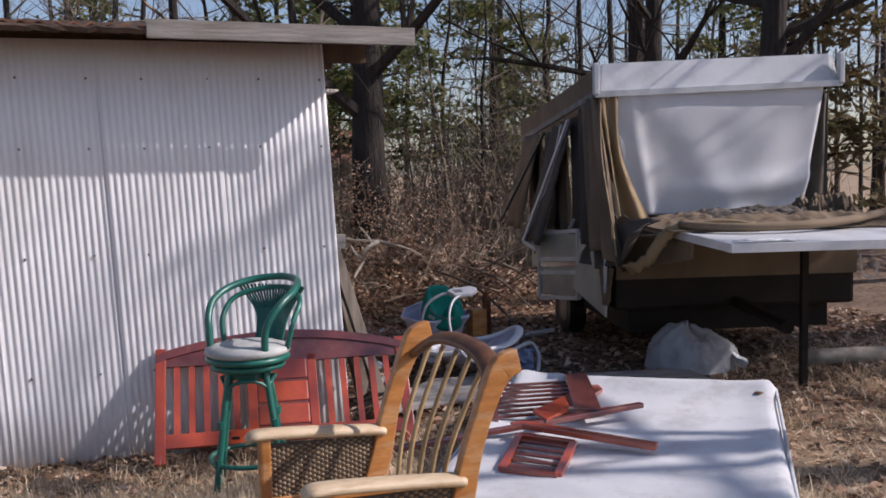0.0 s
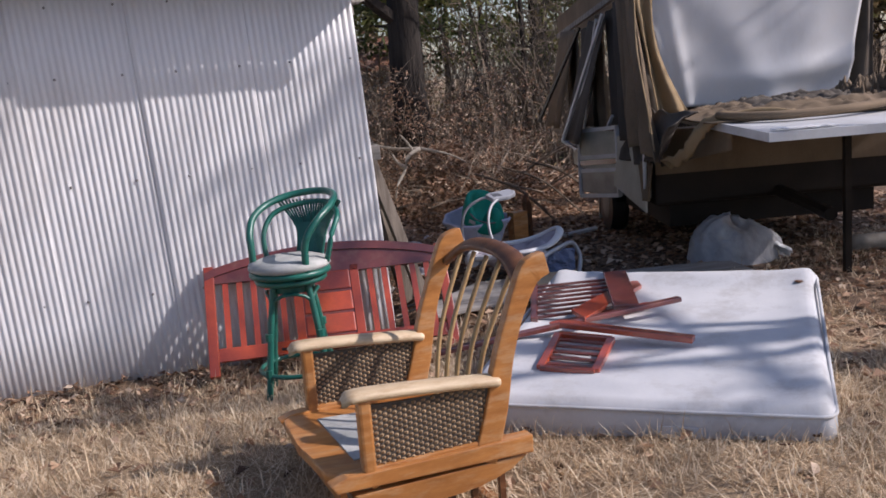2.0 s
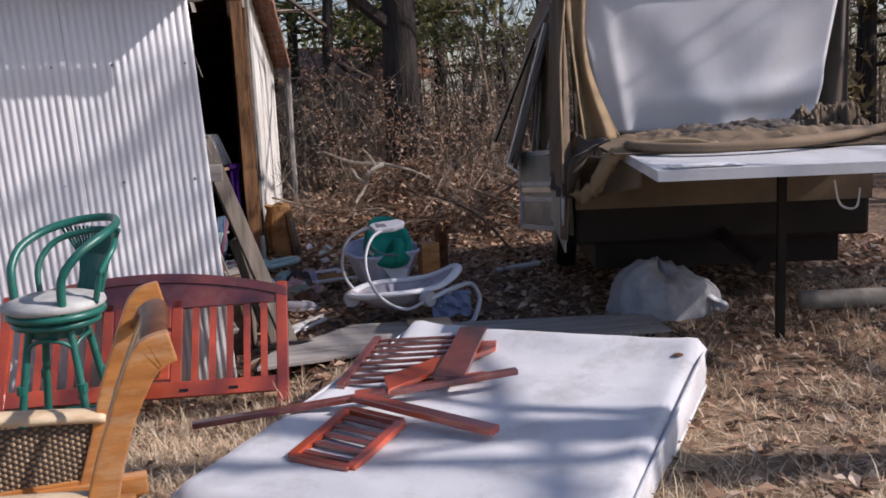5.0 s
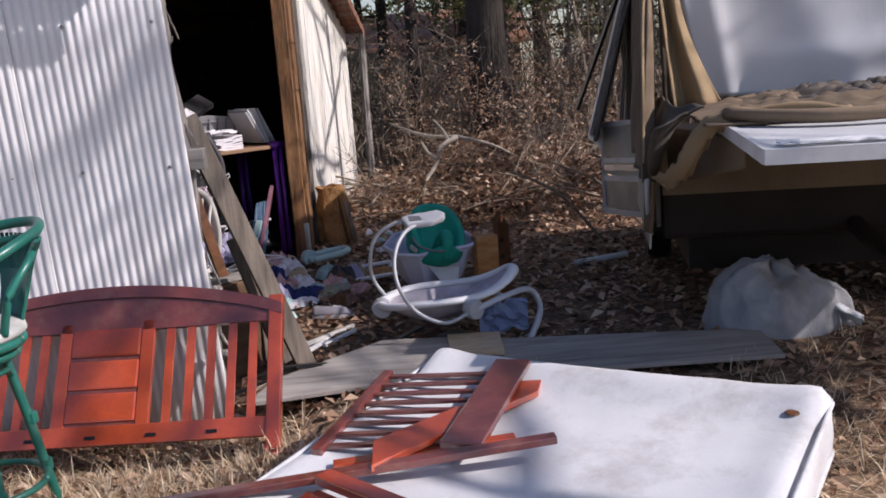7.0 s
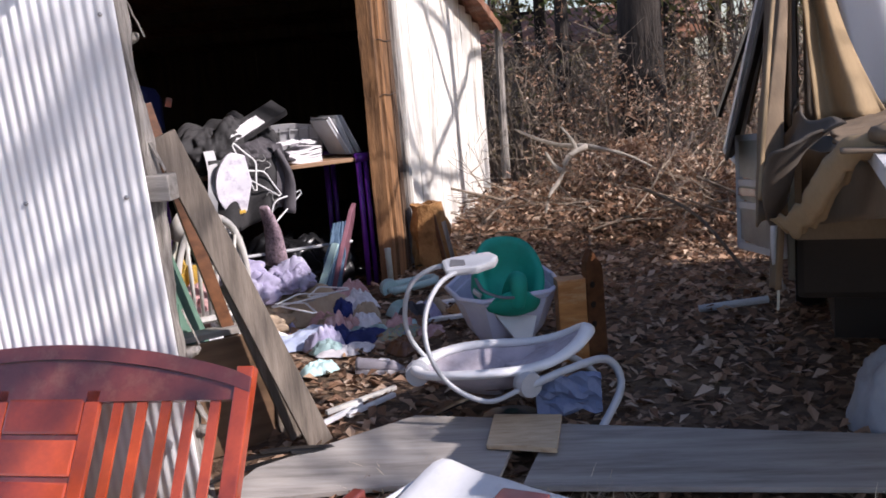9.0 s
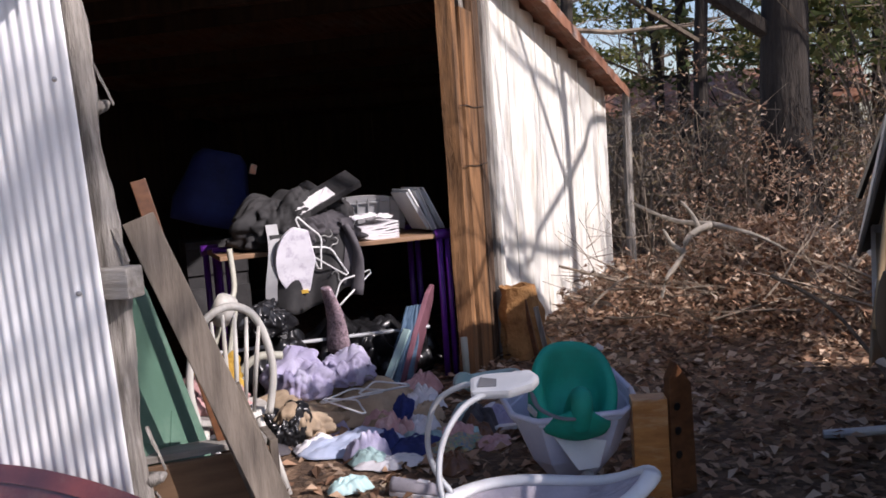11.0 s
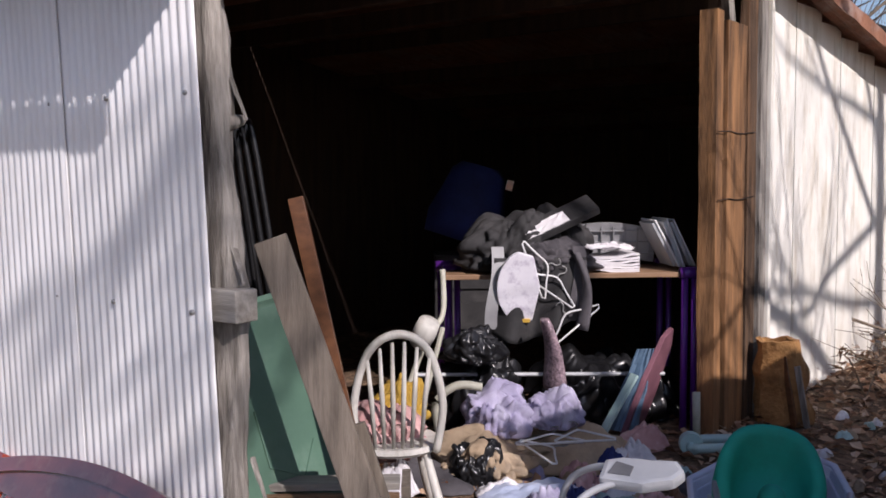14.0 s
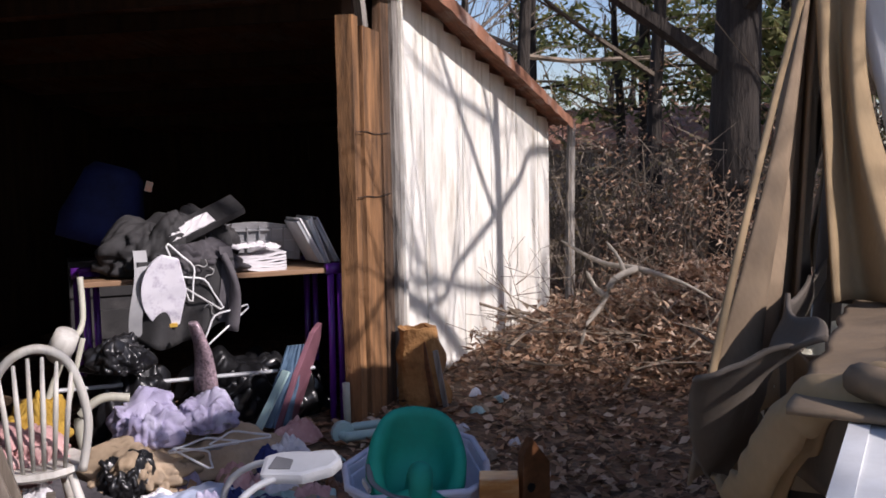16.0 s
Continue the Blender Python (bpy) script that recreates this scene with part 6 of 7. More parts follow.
def sack(name, x, y, z, sx, sy, h, material, label, seed, rz=0, category="clothes"):
    """A slumped, creased bundle."""
    t = thing(name, at(x, y, z, 0, 0, rz), label, category, "bundles in the shed")
    def f(u, v):
        a = 2 * math.pi * u
        c, s = math.cos(a), math.sin(a)
        r = math.sin(math.pi * (0.16 + 0.84 * v)) ** 0.75 if v < 1 else 0.0
        crease = 0.15 * abs(nz(c * 1.6, s * 1.6, v * 2.6 + seed)) + 0.50 * abs(nz(c * 2.8, s * 2.8, v * 3.4 + seed)) + 0.40 * abs(nz(c * 6, s * 6, v * 5 + seed)) + 0.07 * nz(c * 12, s * 12, v * 12 + seed)
        r *= 0.74 + crease + 0.25 * nz(c, s, seed)
        return (r * c * sx + 0.25 * sx * v * nz(seed, 3.3), r * s * sy, h * (1 - math.cos(math.pi * v)) / 2 * (0.8 + 0.5 * nz(c * 1.2 * r, s * 1.2 * r, seed + 2) + 0.2 * abs(nz(c * r * 2.5, s * r * 2.5, seed))))
    part("bundle_skin", sheet(f, 96, 46, 0.004), material, t, smooth=True)
    return t


def hanger(x, y, z, rx, ry, rz, material=None):
    t = thing("coat_hanger", at(x, y, z, rx, ry, rz) @ Matrix.Scale(0.85, 4), "white plastic coat hanger lying in the clutter", "hanger", "coat hangers")
    part("bar", tube(curve_pts([(-0.2, -0.075, 0), (-0.1, -0.03, 0), (0, 0.015, 0), (0.1, -0.03, 0), (0.2, -0.075, 0)], 3) + [Vector((0.19, -0.095, 0)), Vector((-0.19, -0.095, 0)), Vector((-0.2, -0.075, 0))], 0.0065, 6), material or M_WHITEPLASTIC, t, smooth=True)
    part("hook", tube(curve_pts([(0, 0.015, 0), (0, 0.045, 0), (0.025, 0.07, 0), (0.02, 0.1, 0), (-0.015, 0.10, 0)], 4), 0.004, 6), M_METAL, t, smooth=True)


def build_table():
    ox, oy = -0.13, 3.52
    z0 = gz(-0.13, 3.5)
    t = thing("purple_table", at(ox, oy, z0, 0, 0, VIEW), "purple steel-legged table with a brown board top inside the shed", "table")
    H = 0.88 - z0
    part("tabletop", block(1.45, 0.62, 0.028, at(-0.70, 0.33, H - 0.03)), M_SHELF, t, "brown board top", bevel=0.004)
    for x, y in ((0, 0.03), (0, 0.6), (-1.4, 0.6), (-1.36, 0.34)):
        leg = part("leg", tube([(x - 0.035, y, -0.02), (x - 0.03, y, H - 0.03)], 0.021, 10), M_PURPLE, t, "purple tube leg", True)
        part("second_tube", tube([(x + 0.025, y, -0.02), (x + 0.025, y, H - 0.03)], 0.019, 10), M_PURPLE, leg, smooth=True)
        part("knuckle", tube([(x - 0.06, y, H - 0.02), (x + 0.05, y, H - 0.02)], 0.035, 10), M_PURPLE, leg, smooth=True)
    return H + z0


TOP = build_table() - 0.012


def on_table(x, y, z=0.0):
    c, s = math.cos(radians(VIEW)), math.sin(radians(VIEW))
    return (-0.13 + c * x - s * y, 3.52 + s * x + c * y, TOP + z)


M_PATTERNSHELL = mat("worn_pale_printed_plastic", (0.66, 0.64, 0.70), (0.80, 0.78, 0.84), 7, (1, 1, 1), 0.5, 0, 0.1, 40, 0.05, (0.20, 0.14, 0.26), 0.7, 14)


def build_table_load():
    def put(x, y, z, rx=0, ry=0, rz=0):
        p = on_table(x, y, z)
        return at(p[0], p[1], p[2], rx, ry, VIEW + rz)
    for k in range(3):
        st = thing("picture_frame", put(-0.13 + 0.055 * k, 0.26 + 0.02 * k, 0.15, 0, -28 - 5 * k + (12 if k else 0), 4), "grey plastic tray leaning against the post", "tray", "trays on the table")
        part("panel", block(0.03, 0.26, 0.29), M_GREYTUBE, st, bevel=0.006)
        part("lip", block(0.012, 0.28, 0.31, at(0.012, 0, 0)), M_WHITEPLASTIC, st, bevel=0.004)
    mg = thing("magazine_stack", put(-0.56, 0.20, 0.0, 0, 0, 4) @ Matrix.Diagonal((1.4, 1.15, 1.1, 1)), "stack of curled white magazines on the table", "magazines")
    for k in range(7):
        part("magazine", sheet(lambda u, v: (-0.19 + 0.38 * u + 0.008 * nz(k, 1), -0.13 + 0.26 * v + 0.01 * nz(k, 2), 0.006 + 0.013 * k + 0.012 * math.sin(u * 5 + k * 0.3) + 0.006 * nz(u * 6, k)), 12, 3, 0.011), M_PAPER, mg)
    part("crumpled_paper", sheet(lambda u, v: (-0.17 + 0.34 * u, -0.12 + 0.24 * v, 0.125 + 0.03 * nz(u * 5, v * 5, 3) + 0.015 * nz(u * 14, v * 12, 1)), 26, 18, 0.004), M_PAPER, mg, "sunlit crumpled paper")
    og = thing("egg_crate_tray", put(-0.36, 0.46, 0.13, 14, 0, -6), "grey moulded organiser tray leaning behind the magazines", "tray")
    part("sheet", sheet(lambda u, v: (-0.25 + 0.5 * u, 0.0, -0.1 + 0.22 * v + 0.02 * math.sin(u * 4)), 20, 6, 0.01), M_GREYPLASTIC, og)
    for k in range(7):
        part("rib", block(0.008, 0.02, 0.2, at(-0.22 + 0.073 * k, -0.012, 0.01)), M_GREYPLASTIC, og)
    for k in range(3):
        part("cross_rib", block(0.5, 0.018, 0.008, at(0, -0.012, -0.06 + 0.075 * k)), M_GREYPLASTIC, og)
    # heap of bags and coats at the other end
    def lump(name, x, y, z, sx, sy, h, material, label, seed):
        p = on_table(x, y, z)
        sack(name, p[0], p[1], p[2], sx, sy, h, material, label, seed, VIEW, "bag")
    lump("black_bag", -1.02, 0.20, 0.0, 0.30, 0.24, 0.36, M_BLACKCLOTH, "dark grey cloth bag heaped on the table", 3)
    lump("black_bag", -0.84, 0.08, -0.02, 0.27, 0.16, 0.24, M_GREYCLOTH, "grey and black bag heaped on the table", 8)
    lump("black_bag", -0.76, 0.30, 0.0, 0.22, 0.2, 0.36, M_BLACKCLOTH, "black jacket heaped on the table", 14)
    lid = thing("box_lid", put(-0.76, 0.06, 0.30, 30, -24, 8), "dark box lid with a painted sunlit top tilted on the heap", "box lid")
    part("panel", block(0.46, 0.16, 0.045), M_BLACKCLOTH, lid, bevel=0.004)
    # white sheet paints the bright sunlit face of the lid
    part("white_top", sheet(lambda u, v: (-0.215 + 0.26 * u, -0.075 + 0.10 * v, 0.029 + 0.008 * nz(u * 6, v * 5)), 10, 5, 0.006), M_PAPER, lid, "white patch for the sunlight on the lid")
    jk = thing("black_jacket", put(-0.88, -0.06, 0.0), "black jacket hanging over the table edge", "jacket")
    part("body", sheet(lambda u, v: (-0.26 + 0.52 * u - 0.03 * v, -0.02 + 0.05 * math.sin(u * 13 + 2 * v) * v - 0.03 * v, 0.10 - 0.42 * v - 0.06 * math.sin(u * 5) * v), 34, 16, 0.012), M_BLACKCLOTH, jk, smooth=True)
    part("sleeve", tube(curve_pts([(0.2, -0.04, 0.12), (0.25, -0.09, -0.05), (0.22, -0.1, -0.3)], 5), 0.045, 10, flat=0.5), M_GREYCLOTH, jk, smooth=True)
    # helmet-like shell and straps hanging over the edge
    sh = thing("ride_toy_shell", put(-0.97, -0.14, -0.06, 12, 0, 0), "pale round toy shell with coloured print hanging off the table", "toy")
    part("shell", outline([(0.14 * math.cos(a) - 0.02, 0.21 * math.sin(a)) for a in [radians(q) for q in range(100, 281, 12)]] + [(0.04, -0.19), (0.08, 0.0), (0.04, 0.18)], 0.03, at(0, 0, 0, 90)), M_PATTERNSHELL, sh, bevel=0.008)
    part("orange_tab", block(0.05, 0.01, 0.02, at(0.0, -0.02, -0.19)), M_YELLOW, sh)
    for x0, x1, zz, mt, nm in ((-1.12, -1.16, -0.32, M_GREYPLASTIC, "grey"), (-0.66, -0.68, -0.28, M_GREYCLOTH, "black")):
        s = thing("bag_strap", put(x0, -0.03, 0.10), nm + " bag strap hanging over the table edge", "strap")
        part("webbing", sheet(lambda u, v: (-0.035 + 0.07 * u + (x1 - x0) * v + 0.01 * math.sin(v * 6), -0.02 - 0.07 * math.sin(v * 2.6), 0.06 - (0.10 - zz) * v * 1.1), 4, 14, 0.008), mt, s)
    p = on_table(-0.80, -0.13, -0.02)
    hanger(p[0], p[1], p[2], 80, 35, VIEW)
    p = on_table(-0.86, -0.14, 0.06)
    hanger(p[0], p[1], p[2], 85, 70, VIEW)
    p = on_table(-0.74, -0.16, -0.22)
    hanger(p[0], p[1], p[2], 85, -40, VIEW)
    bb = thing("blue_backpack", at(-2.14, 4.05, 0.95, 0, 16, VIEW) @ Matrix.Scale(1.22, 4), "dark blue nylon bag standing behind the heap", "bag")
    part("body", lathe([(0.05, 0), (0.24, 0.01), (0.25, 0.14), (0.20, 0.30), (0.17, 0.42), (0.12, 0.47), (0.02, 0.46)], 9, Matrix.Diagonal((1, 0.6, 1, 1))), M_NAVY, bb, smooth=True)
    part("red_tag", block(0.04, 0.02, 0.06, at(0.2, -0.05, 0.40)), M_RED, bb)
    # added support for the bag; its black stands in for the dark behind the table
    cr = thing("storage_crate", at(-2.18, 4.16, gz(-2.1, 4.0), 0, 0, VIEW), "added crate under the blue bag, blackened to pass for shade", "crate")
    part("body", block(0.45, 0.4, 0.9, at(0, 0, 0.5)), M_BLACKCLOTH, cr, bevel=0.01)
    for k in range(3):
        part("slat", block(0.45, 0.02, 0.2, at(0, -0.21, 0.2 + 0.3 * k)), M_BLACKCLOTH, cr)


build_table_load()


def build_clutter():
    g = lambda x, y: gz(x, y)
    # black refuse bags under the table
    for k, (x, y, s, h) in enumerate(((-0.78, 3.45, 0.34, 0.46), (-0.5, 3.62, 0.26, 0.40), (-0.98, 2.62, 0.24, 0.62))):
        sack("refuse_bag", x, y, g(x, y), s, s * 0.8, h, M_BLACK, "shiny black plastic refuse bag stuffed full", 20 + k, VIEW, "bag")
    for k, (x, y, z, sx, sy, h, mt, lb) in enumerate((
            (-0.66, 2.30, 0.12, 0.17, 0.15, 0.27, M_LILAC, "lilac shirt heaped on the pile"),
            (-0.47, 2.52, 0.14, 0.15, 0.12, 0.2, M_LILAC, "lilac cloth draped over a bag"),
            (-0.45, 2.58, -0.05, 0.42, 0.28, 0.24, M_TANCLOTH, "tan and khaki clothes in a heap"),
            (-0.62, 2.16, -0.05, 0.26, 0.20, 0.24, M_TANCLOTH, "brown paper bag crushed in the pile"),
            (-0.60, 2.02, -0.06, 0.12, 0.10, 0.22, M_BLACK, "crumpled black bag among the clothes"),
            (-0.86, 1.92, -0.05, 0.34, 0.26, 0.14, M_GREYCLOTH, "dark grey trousers on the floor"),
            (-0.22, 1.98, -0.08, 0.30, 0.17, 0.10, M_BLUECLOTH, "light blue shirt on the ground"),
            (0.10, 1.98, -0.08, 0.15, 0.12, 0.08, M_NAVY, "blue cloth on the ground"),
            (0.26, 2.04, -0.08, 0.17, 0.12, 0.08, M_PATTERN, "multicoloured patterned cloth on the ground"),
            (-0.05, 2.48, -0.07, 0.16, 0.10, 0.06, M_NAVY, "navy cloth by the pile"),
            (-0.06, 2.62, -0.05, 0.13, 0.11, 0.18, M_PAPER, "black and white crumpled paper bag"),
            (0.06, 1.72, -0.08, 0.16, 0.09, 0.05, M_PAPER, "pale muddy cloth on the ground"),
            (-0.02, 1.40, -0.09, 0.10, 0.07, 0.08, M_TEALCLOTH, "pale teal cloth on the ground"),
            (-0.70, 1.42, 0.22, 0.18, 0.16, 0.26, M_PINK, "pink blanket piled on the white chair"),
            (-0.74, 1.58, 0.30, 0.12, 0.10, 0.24, M_YELLOW, "mustard yellow cloth behind the chair"),
            (-0.52, 1.30, 0.12, 0.10, 0.10, 0.16, M_PAPER, "white cloth on the chair"),
            (0.62, 2.62, -0.12, 0.14, 0.10, 0.05, M_FOAM, "orange cloth scrap on the ground"),
            (-0.90, 2.44, 0.44, 0.16, 0.12, 0.20, M_BLACK, "glossy black bag torn open on the pile"))):
        (sack if k in (0, 1, 3, 4, 13, 14, 17) else cloth_heap)("clothes_heap", x, y, z if z > 0.1 else g(x, y) + 0.005, sx, sy, h, mt, lb, 40 + 3 * k, VIEW + 9 * (k % 5) - 18)
    rc = random.Random(12)
    kinds = ((M_TANCLOTH, "tan rag"), (M_GREYCLOTH, "dark grey rag"), (M_LILAC, "lilac rag"), (M_PAPER, "white crumpled paper"), (M_NAVY, "navy rag"), (M_OAKDARK, "brown rag"), (M_TEALCLOTH, "pale teal scrap"), (M_PINK, "pink rag"))
    for k in range(72):
        x, y = rc.uniform(-1.2, 0.45), rc.uniform(1.65, 3.1)
        if x > -0.05 and y > 2.9:
            continue
        mt, lb = kinds[k % len(kinds)]
        cloth_heap("rag", x, y, g(x, y) + 0.005, rc.uniform(0.06, 0.17), rc.uniform(0.05, 0.12), rc.uniform(0.04, 0.16), mt, lb + " crumpled on the shed floor", 200 + k, rc.uniform(0, 180), "rag")
    for k in range(14):
        x, y = rc.uniform(0.2, 1.0), rc.uniform(2.4, 4.4)
        cloth_heap("litter_scrap", x, y, g(x, y) + 0.005, rc.uniform(0.03, 0.07), rc.uniform(0.03, 0.05), rc.uniform(0.03, 0.06), kinds[(3, 0, 3, 6)[k % 4]][0], "small pale scrap of litter on the leaves", 300 + k, rc.uniform(0, 180), "litter")
    tw = thing("sequin_wrap", at(-0.62, 2.80, 0.28, 6, -6, VIEW), "sequinned pink and black rolled cloth standing upright", "cloth")
    part("roll", tube(curve_pts([(0, 0, -0.02), (0.01, 0, 0.2), (-0.02, 0, 0.38)], 5), [0.085, 0.085, 0.08, 0.075, 0.07, 0.07, 0.065, 0.06, 0.055, 0.05, 0.04], 12, flat=0.5), mat("sequin_pattern", (0.02, 0.015, 0.02), (0.75, 0.55, 0.62), 60, (1, 1, 1), 0.3, 0.3, 0.6, 120, 0.0), tw, smooth=True)
    for k, (x, y, z, rx, ry, rz) in enumerate(((-0.22, 2.34, 0.19, 20, 5, 60), (-0.35, 2.3, 0.16, 14, -6, 20), (-0.3, 2.2, 0.13, 8, 4, -30), (0.02, 1.62, -0.05, 4, 2, 75))):
        hanger(x, y, z, rx, ry, rz)
    pl = thing("white_rod", at(0, 0, 0), "thin white metal rod across the clutter", "rod")
    part("rod", tube([(-1.15, 2.22, 0.38), (-0.25, 3.42, 0.28)], 0.011, 7), M_GREYTUBE, pl)
    hs = thing("foam_hose", at(0, 0, 0), "curved pale foam tube in the clutter", "tube")
    part("tube", tube(curve_pts([(-0.85, 2.06, 0.12), (-0.86, 2.04, 0.30), (-0.78, 2.10, 0.39), (-0.68, 2.18, 0.38)], 6), 0.022, 8), M_CREAM, hs, smooth=True)
    mp = thing("coat_rack", at(0, 0, 0), "leaning pale metal rack pole in the clutter", "rack")
    part("pole", tube(curve_pts([(-1.04, 1.85, -0.1), (-1.02, 1.95, 0.25), (-0.98, 2.12, 0.6), (-0.95, 2.22, 0.72), (-0.97, 2.25, 0.95)], 6), 0.016, 7), M_CREAM, mp, smooth=True)
    part("pole", tube([(-0.94, 1.86, -0.08), (-0.92, 2.18, 0.66)], 0.014, 7), M_CREAM, mp)
    sk = thing("paper_roll", at(-0.90, 2.0, 0.66, 20, 30, 20), "rolled white pad on the rack", "roll")
    part("roll", lathe([(0.02, -0.07), (0.055, -0.07), (0.06, 0.0), (0.055, 0.07), (0.02, 0.07)], 16), M_PALEWOOD, sk, smooth=True)
    # ironing board folded against the table
    ib = thing("ironing_board", at(-0.36, 3.12, gz(-0.3, 3.1)) @ at(0, 0, 0, 0, 0, VIEW) @ at(0, 0, 0, -10, 24, 0), "faded blue and pink folded ironing board leaning on the table leg", "ironing board")
    part("board", outline([(-0.12, 0.0), (0.12, 0.0), (0.13, 0.35), (0.08, 0.62), (0.0, 0.70), (-0.08, 0.62), (-0.13, 0.35)], 0.03, at(0.03, 0.03, 0.0, 90, 0, 55)), M_SHADEDPINK, ib, bevel=0.006)
    # blue also lowered in colour for the shade on the cover
    part("cover", sheet(lambda u, v: (-0.13 + 0.17 * u * (1 - 0.5 * v), -0.05 + 0.04 * nz(u * 5, v * 3), 0.02 + 0.48 * v + 0.04 * u), 12, 10, 0.01), mat("shade_darkened_denim_blue", (0.04, 0.08, 0.15), (0.15, 0.25, 0.36), 6), ib, "blue cover")
    part("leg_bar", between((-0.16, -0.12, 0.0), (-0.10, -0.08, 0.36), 0.045, 0.02), M_TEALCLOTH, ib, "pale teal leg")
    # white windsor chair back with seat and legs
    c = thing("windsor_chair", at(-0.47, 1.26, gz(-0.47, 1.24), 0, 0, VIEW + 6) @ Matrix.Diagonal((1.0, 1.0, 1.05, 1)), "white spindle-back wooden chair half buried in clutter", "chair")
    SZ = 0.33
    part("seat", lathe([(0.02, 0), (0.18, 0), (0.20, 0.015), (0.19, 0.035), (0.02, 0.03)], 24, at(0, 0.17, SZ, 0, 0)), M_PALEWOOD, c, "worn seat")
    bow = curve_pts([(-0.155, 0.0, SZ + 0.02), (-0.18, -0.03, SZ + 0.22), (-0.12, -0.06, SZ + 0.43), (0.0, -0.075, SZ + 0.50), (0.12, -0.06, SZ + 0.43), (0.18, -0.03, SZ + 0.22), (0.155, 0.0, SZ + 0.02)], 6)
    part("bow", tube(bow, 0.017, 9), M_PALEWOOD, c, "white bent bow", True)
    for k in range(6):
        x = -0.115 + 0.046 * k
        zt = SZ + 0.49 - 5.0 * x * x - 0.02
        part("spindle", tube([(x * 0.8, 0.02, SZ + 0.02), (x * 0.95, -0.03, SZ + 0.25), (x * 1.08, -0.068, zt)], [0.008, 0.011, 0.007], 7), M_PALEWOOD, c, smooth=True)
    for x, y in ((-0.16, 0.0), (0.17, 0.0), (-0.15, 0.33), (0.15, 0.33)):
        part("leg", tube([(x * 0.7, 0.17 + (y - 0.17) * 0.7, SZ), (x * 0.95, 0.17 + (y - 0.17) * 1.05, 0.16), (x * 1.2, 0.17 + (y - 0.17) * 1.3, -0.02)], [0.016, 0.02, 0.013], 8), M_PALEWOOD, c, smooth=True)
    # green storage bin on its side, planks and drawers by the log
    b = thing("storage_bin", at(-0.16, 0.40, 0.80, 0, 0, 0), "faded green plastic storage bin stood on end by the log", "storage bin")
    zz = Vector((-0.24, -0.11, 0.96)).normalized()
    xx = Vector((0.0, 0.30, 0.12))
    xx = (xx - zz * xx.dot(zz)).normalized()
    yy = zz.cross(xx)
    b.matrix_world = Matrix(((xx.x, yy.x, zz.x, -0.45), (xx.y, yy.y, zz.y, 0.60), (xx.z, yy.z, zz.z, 0.61), (0, 0, 0, 1)))
    bm = bmesh.new()
    def rect(w, h, y, r=0.05):
        out = []
        for cx, cz, a0 in ((w - r, h - r, 0), (-w + r, h - r, 90), (-w + r, -h + r, 180), (w - r, -h + r, 270)):
            out += [bm.verts.new((cx + r * math.cos(radians(a0 + q)), y, cz + r * math.sin(radians(a0 + q)))) for q in (0, 30, 60, 90)]
        return out
    rings = [rect(0.225, 0.38, 0.0, 0.06), rect(0.233, 0.39, 0.015), rect(0.24, 0.40, 0.05), rect(0.265, 0.42, 0.055), rect(0.265, 0.42, 0.08), rect(0.23, 0.39, 0.08), rect(0.22, 0.375, 0.03)]
    bm.faces.new(rings[0])
    for p, q in zip(rings, rings[1:]):
        for i in range(16):
            bm.faces.new((p[i], p[(i + 1) % 16], q[(i + 1) % 16], q[i]))
    bm.faces.new(rings[-1][::-1])
    part("shell", bm, M_BINGREEN, b, bevel=0.003)
    part("base_groove", tube([(-0.11, -0.003, 0.05), (-0.11, -0.003, -0.15), (0.02, -0.003, -0.23), (0.10, -0.003, -0.12)], 0.004, 5), M_BINGREEN, b)
    for x, z in ((-0.05, 0.42), (0.05, -0.42)):
        part("handle", block(0.14, 0.04, 0.035, at(x, 0.06, z)), M_BINGREEN, b, bevel=0.008)
    p = thing("leaning_plank", at(0, 0, 0), "weathered grey plank leaning across the opening", "plank")
    part("plank", block(0.105, 0.028, 1.42, at(-0.02, 0.46, 0.58) @ at(0, 0, 0, 0, 0, VIEW) @ at(0, 0, 0, -4, -19, 0)), M_PLANK, p, bevel=0.004)
    p = thing("leaning_batten", at(0, 0, 0), "narrow brown batten leaning behind the plank", "plank")
    part("batten", block(0.055, 0.03, 1.45, at(-0.27, 0.71, 0.66) @ at(0, 0, 0, 0, 0, VIEW) @ at(0, 0, 0, -4, -12, 0)), M_OAKDARK, p, bevel=0.003)
    p = thing("leaning_batten", at(0, 0, 0), "short grey board leaning behind the plank", "plank")
    part("batten", block(0.12, 0.03, 0.75, at(0.0, 0.60, 0.28) @ at(0, 0, 0, 0, 0, VIEW) @ at(0, 0, 0, 0, -17, 0)), M_PLANK, p, bevel=0.003)
    d = thing("drawer_box", at(-0.24, 0.62, gz(-0.24, 0.62), 0, 0, VIEW), "broken brown plywood drawer box standing behind the plank", "drawer")
    part("front", block(0.46, 0.02, 0.52, at(0.0, 0.0, 0.27, 4)), M_SHELF, d, bevel=0.003)
    part("top_edge", block(0.46, 0.10, 0.025, at(0.0, 0.05, 0.545)), M_GREYWOOD_X, d, bevel=0.003)
    part("side", block(0.03, 0.20, 0.55, at(0.25, 0.08, 0.275)), M_PLANK, d, bevel=0.003)
    part("side", block(0.025, 0.20, 0.50, at(-0.245, 0.08, 0.25)), M_SHELF, d, bevel=0.003)
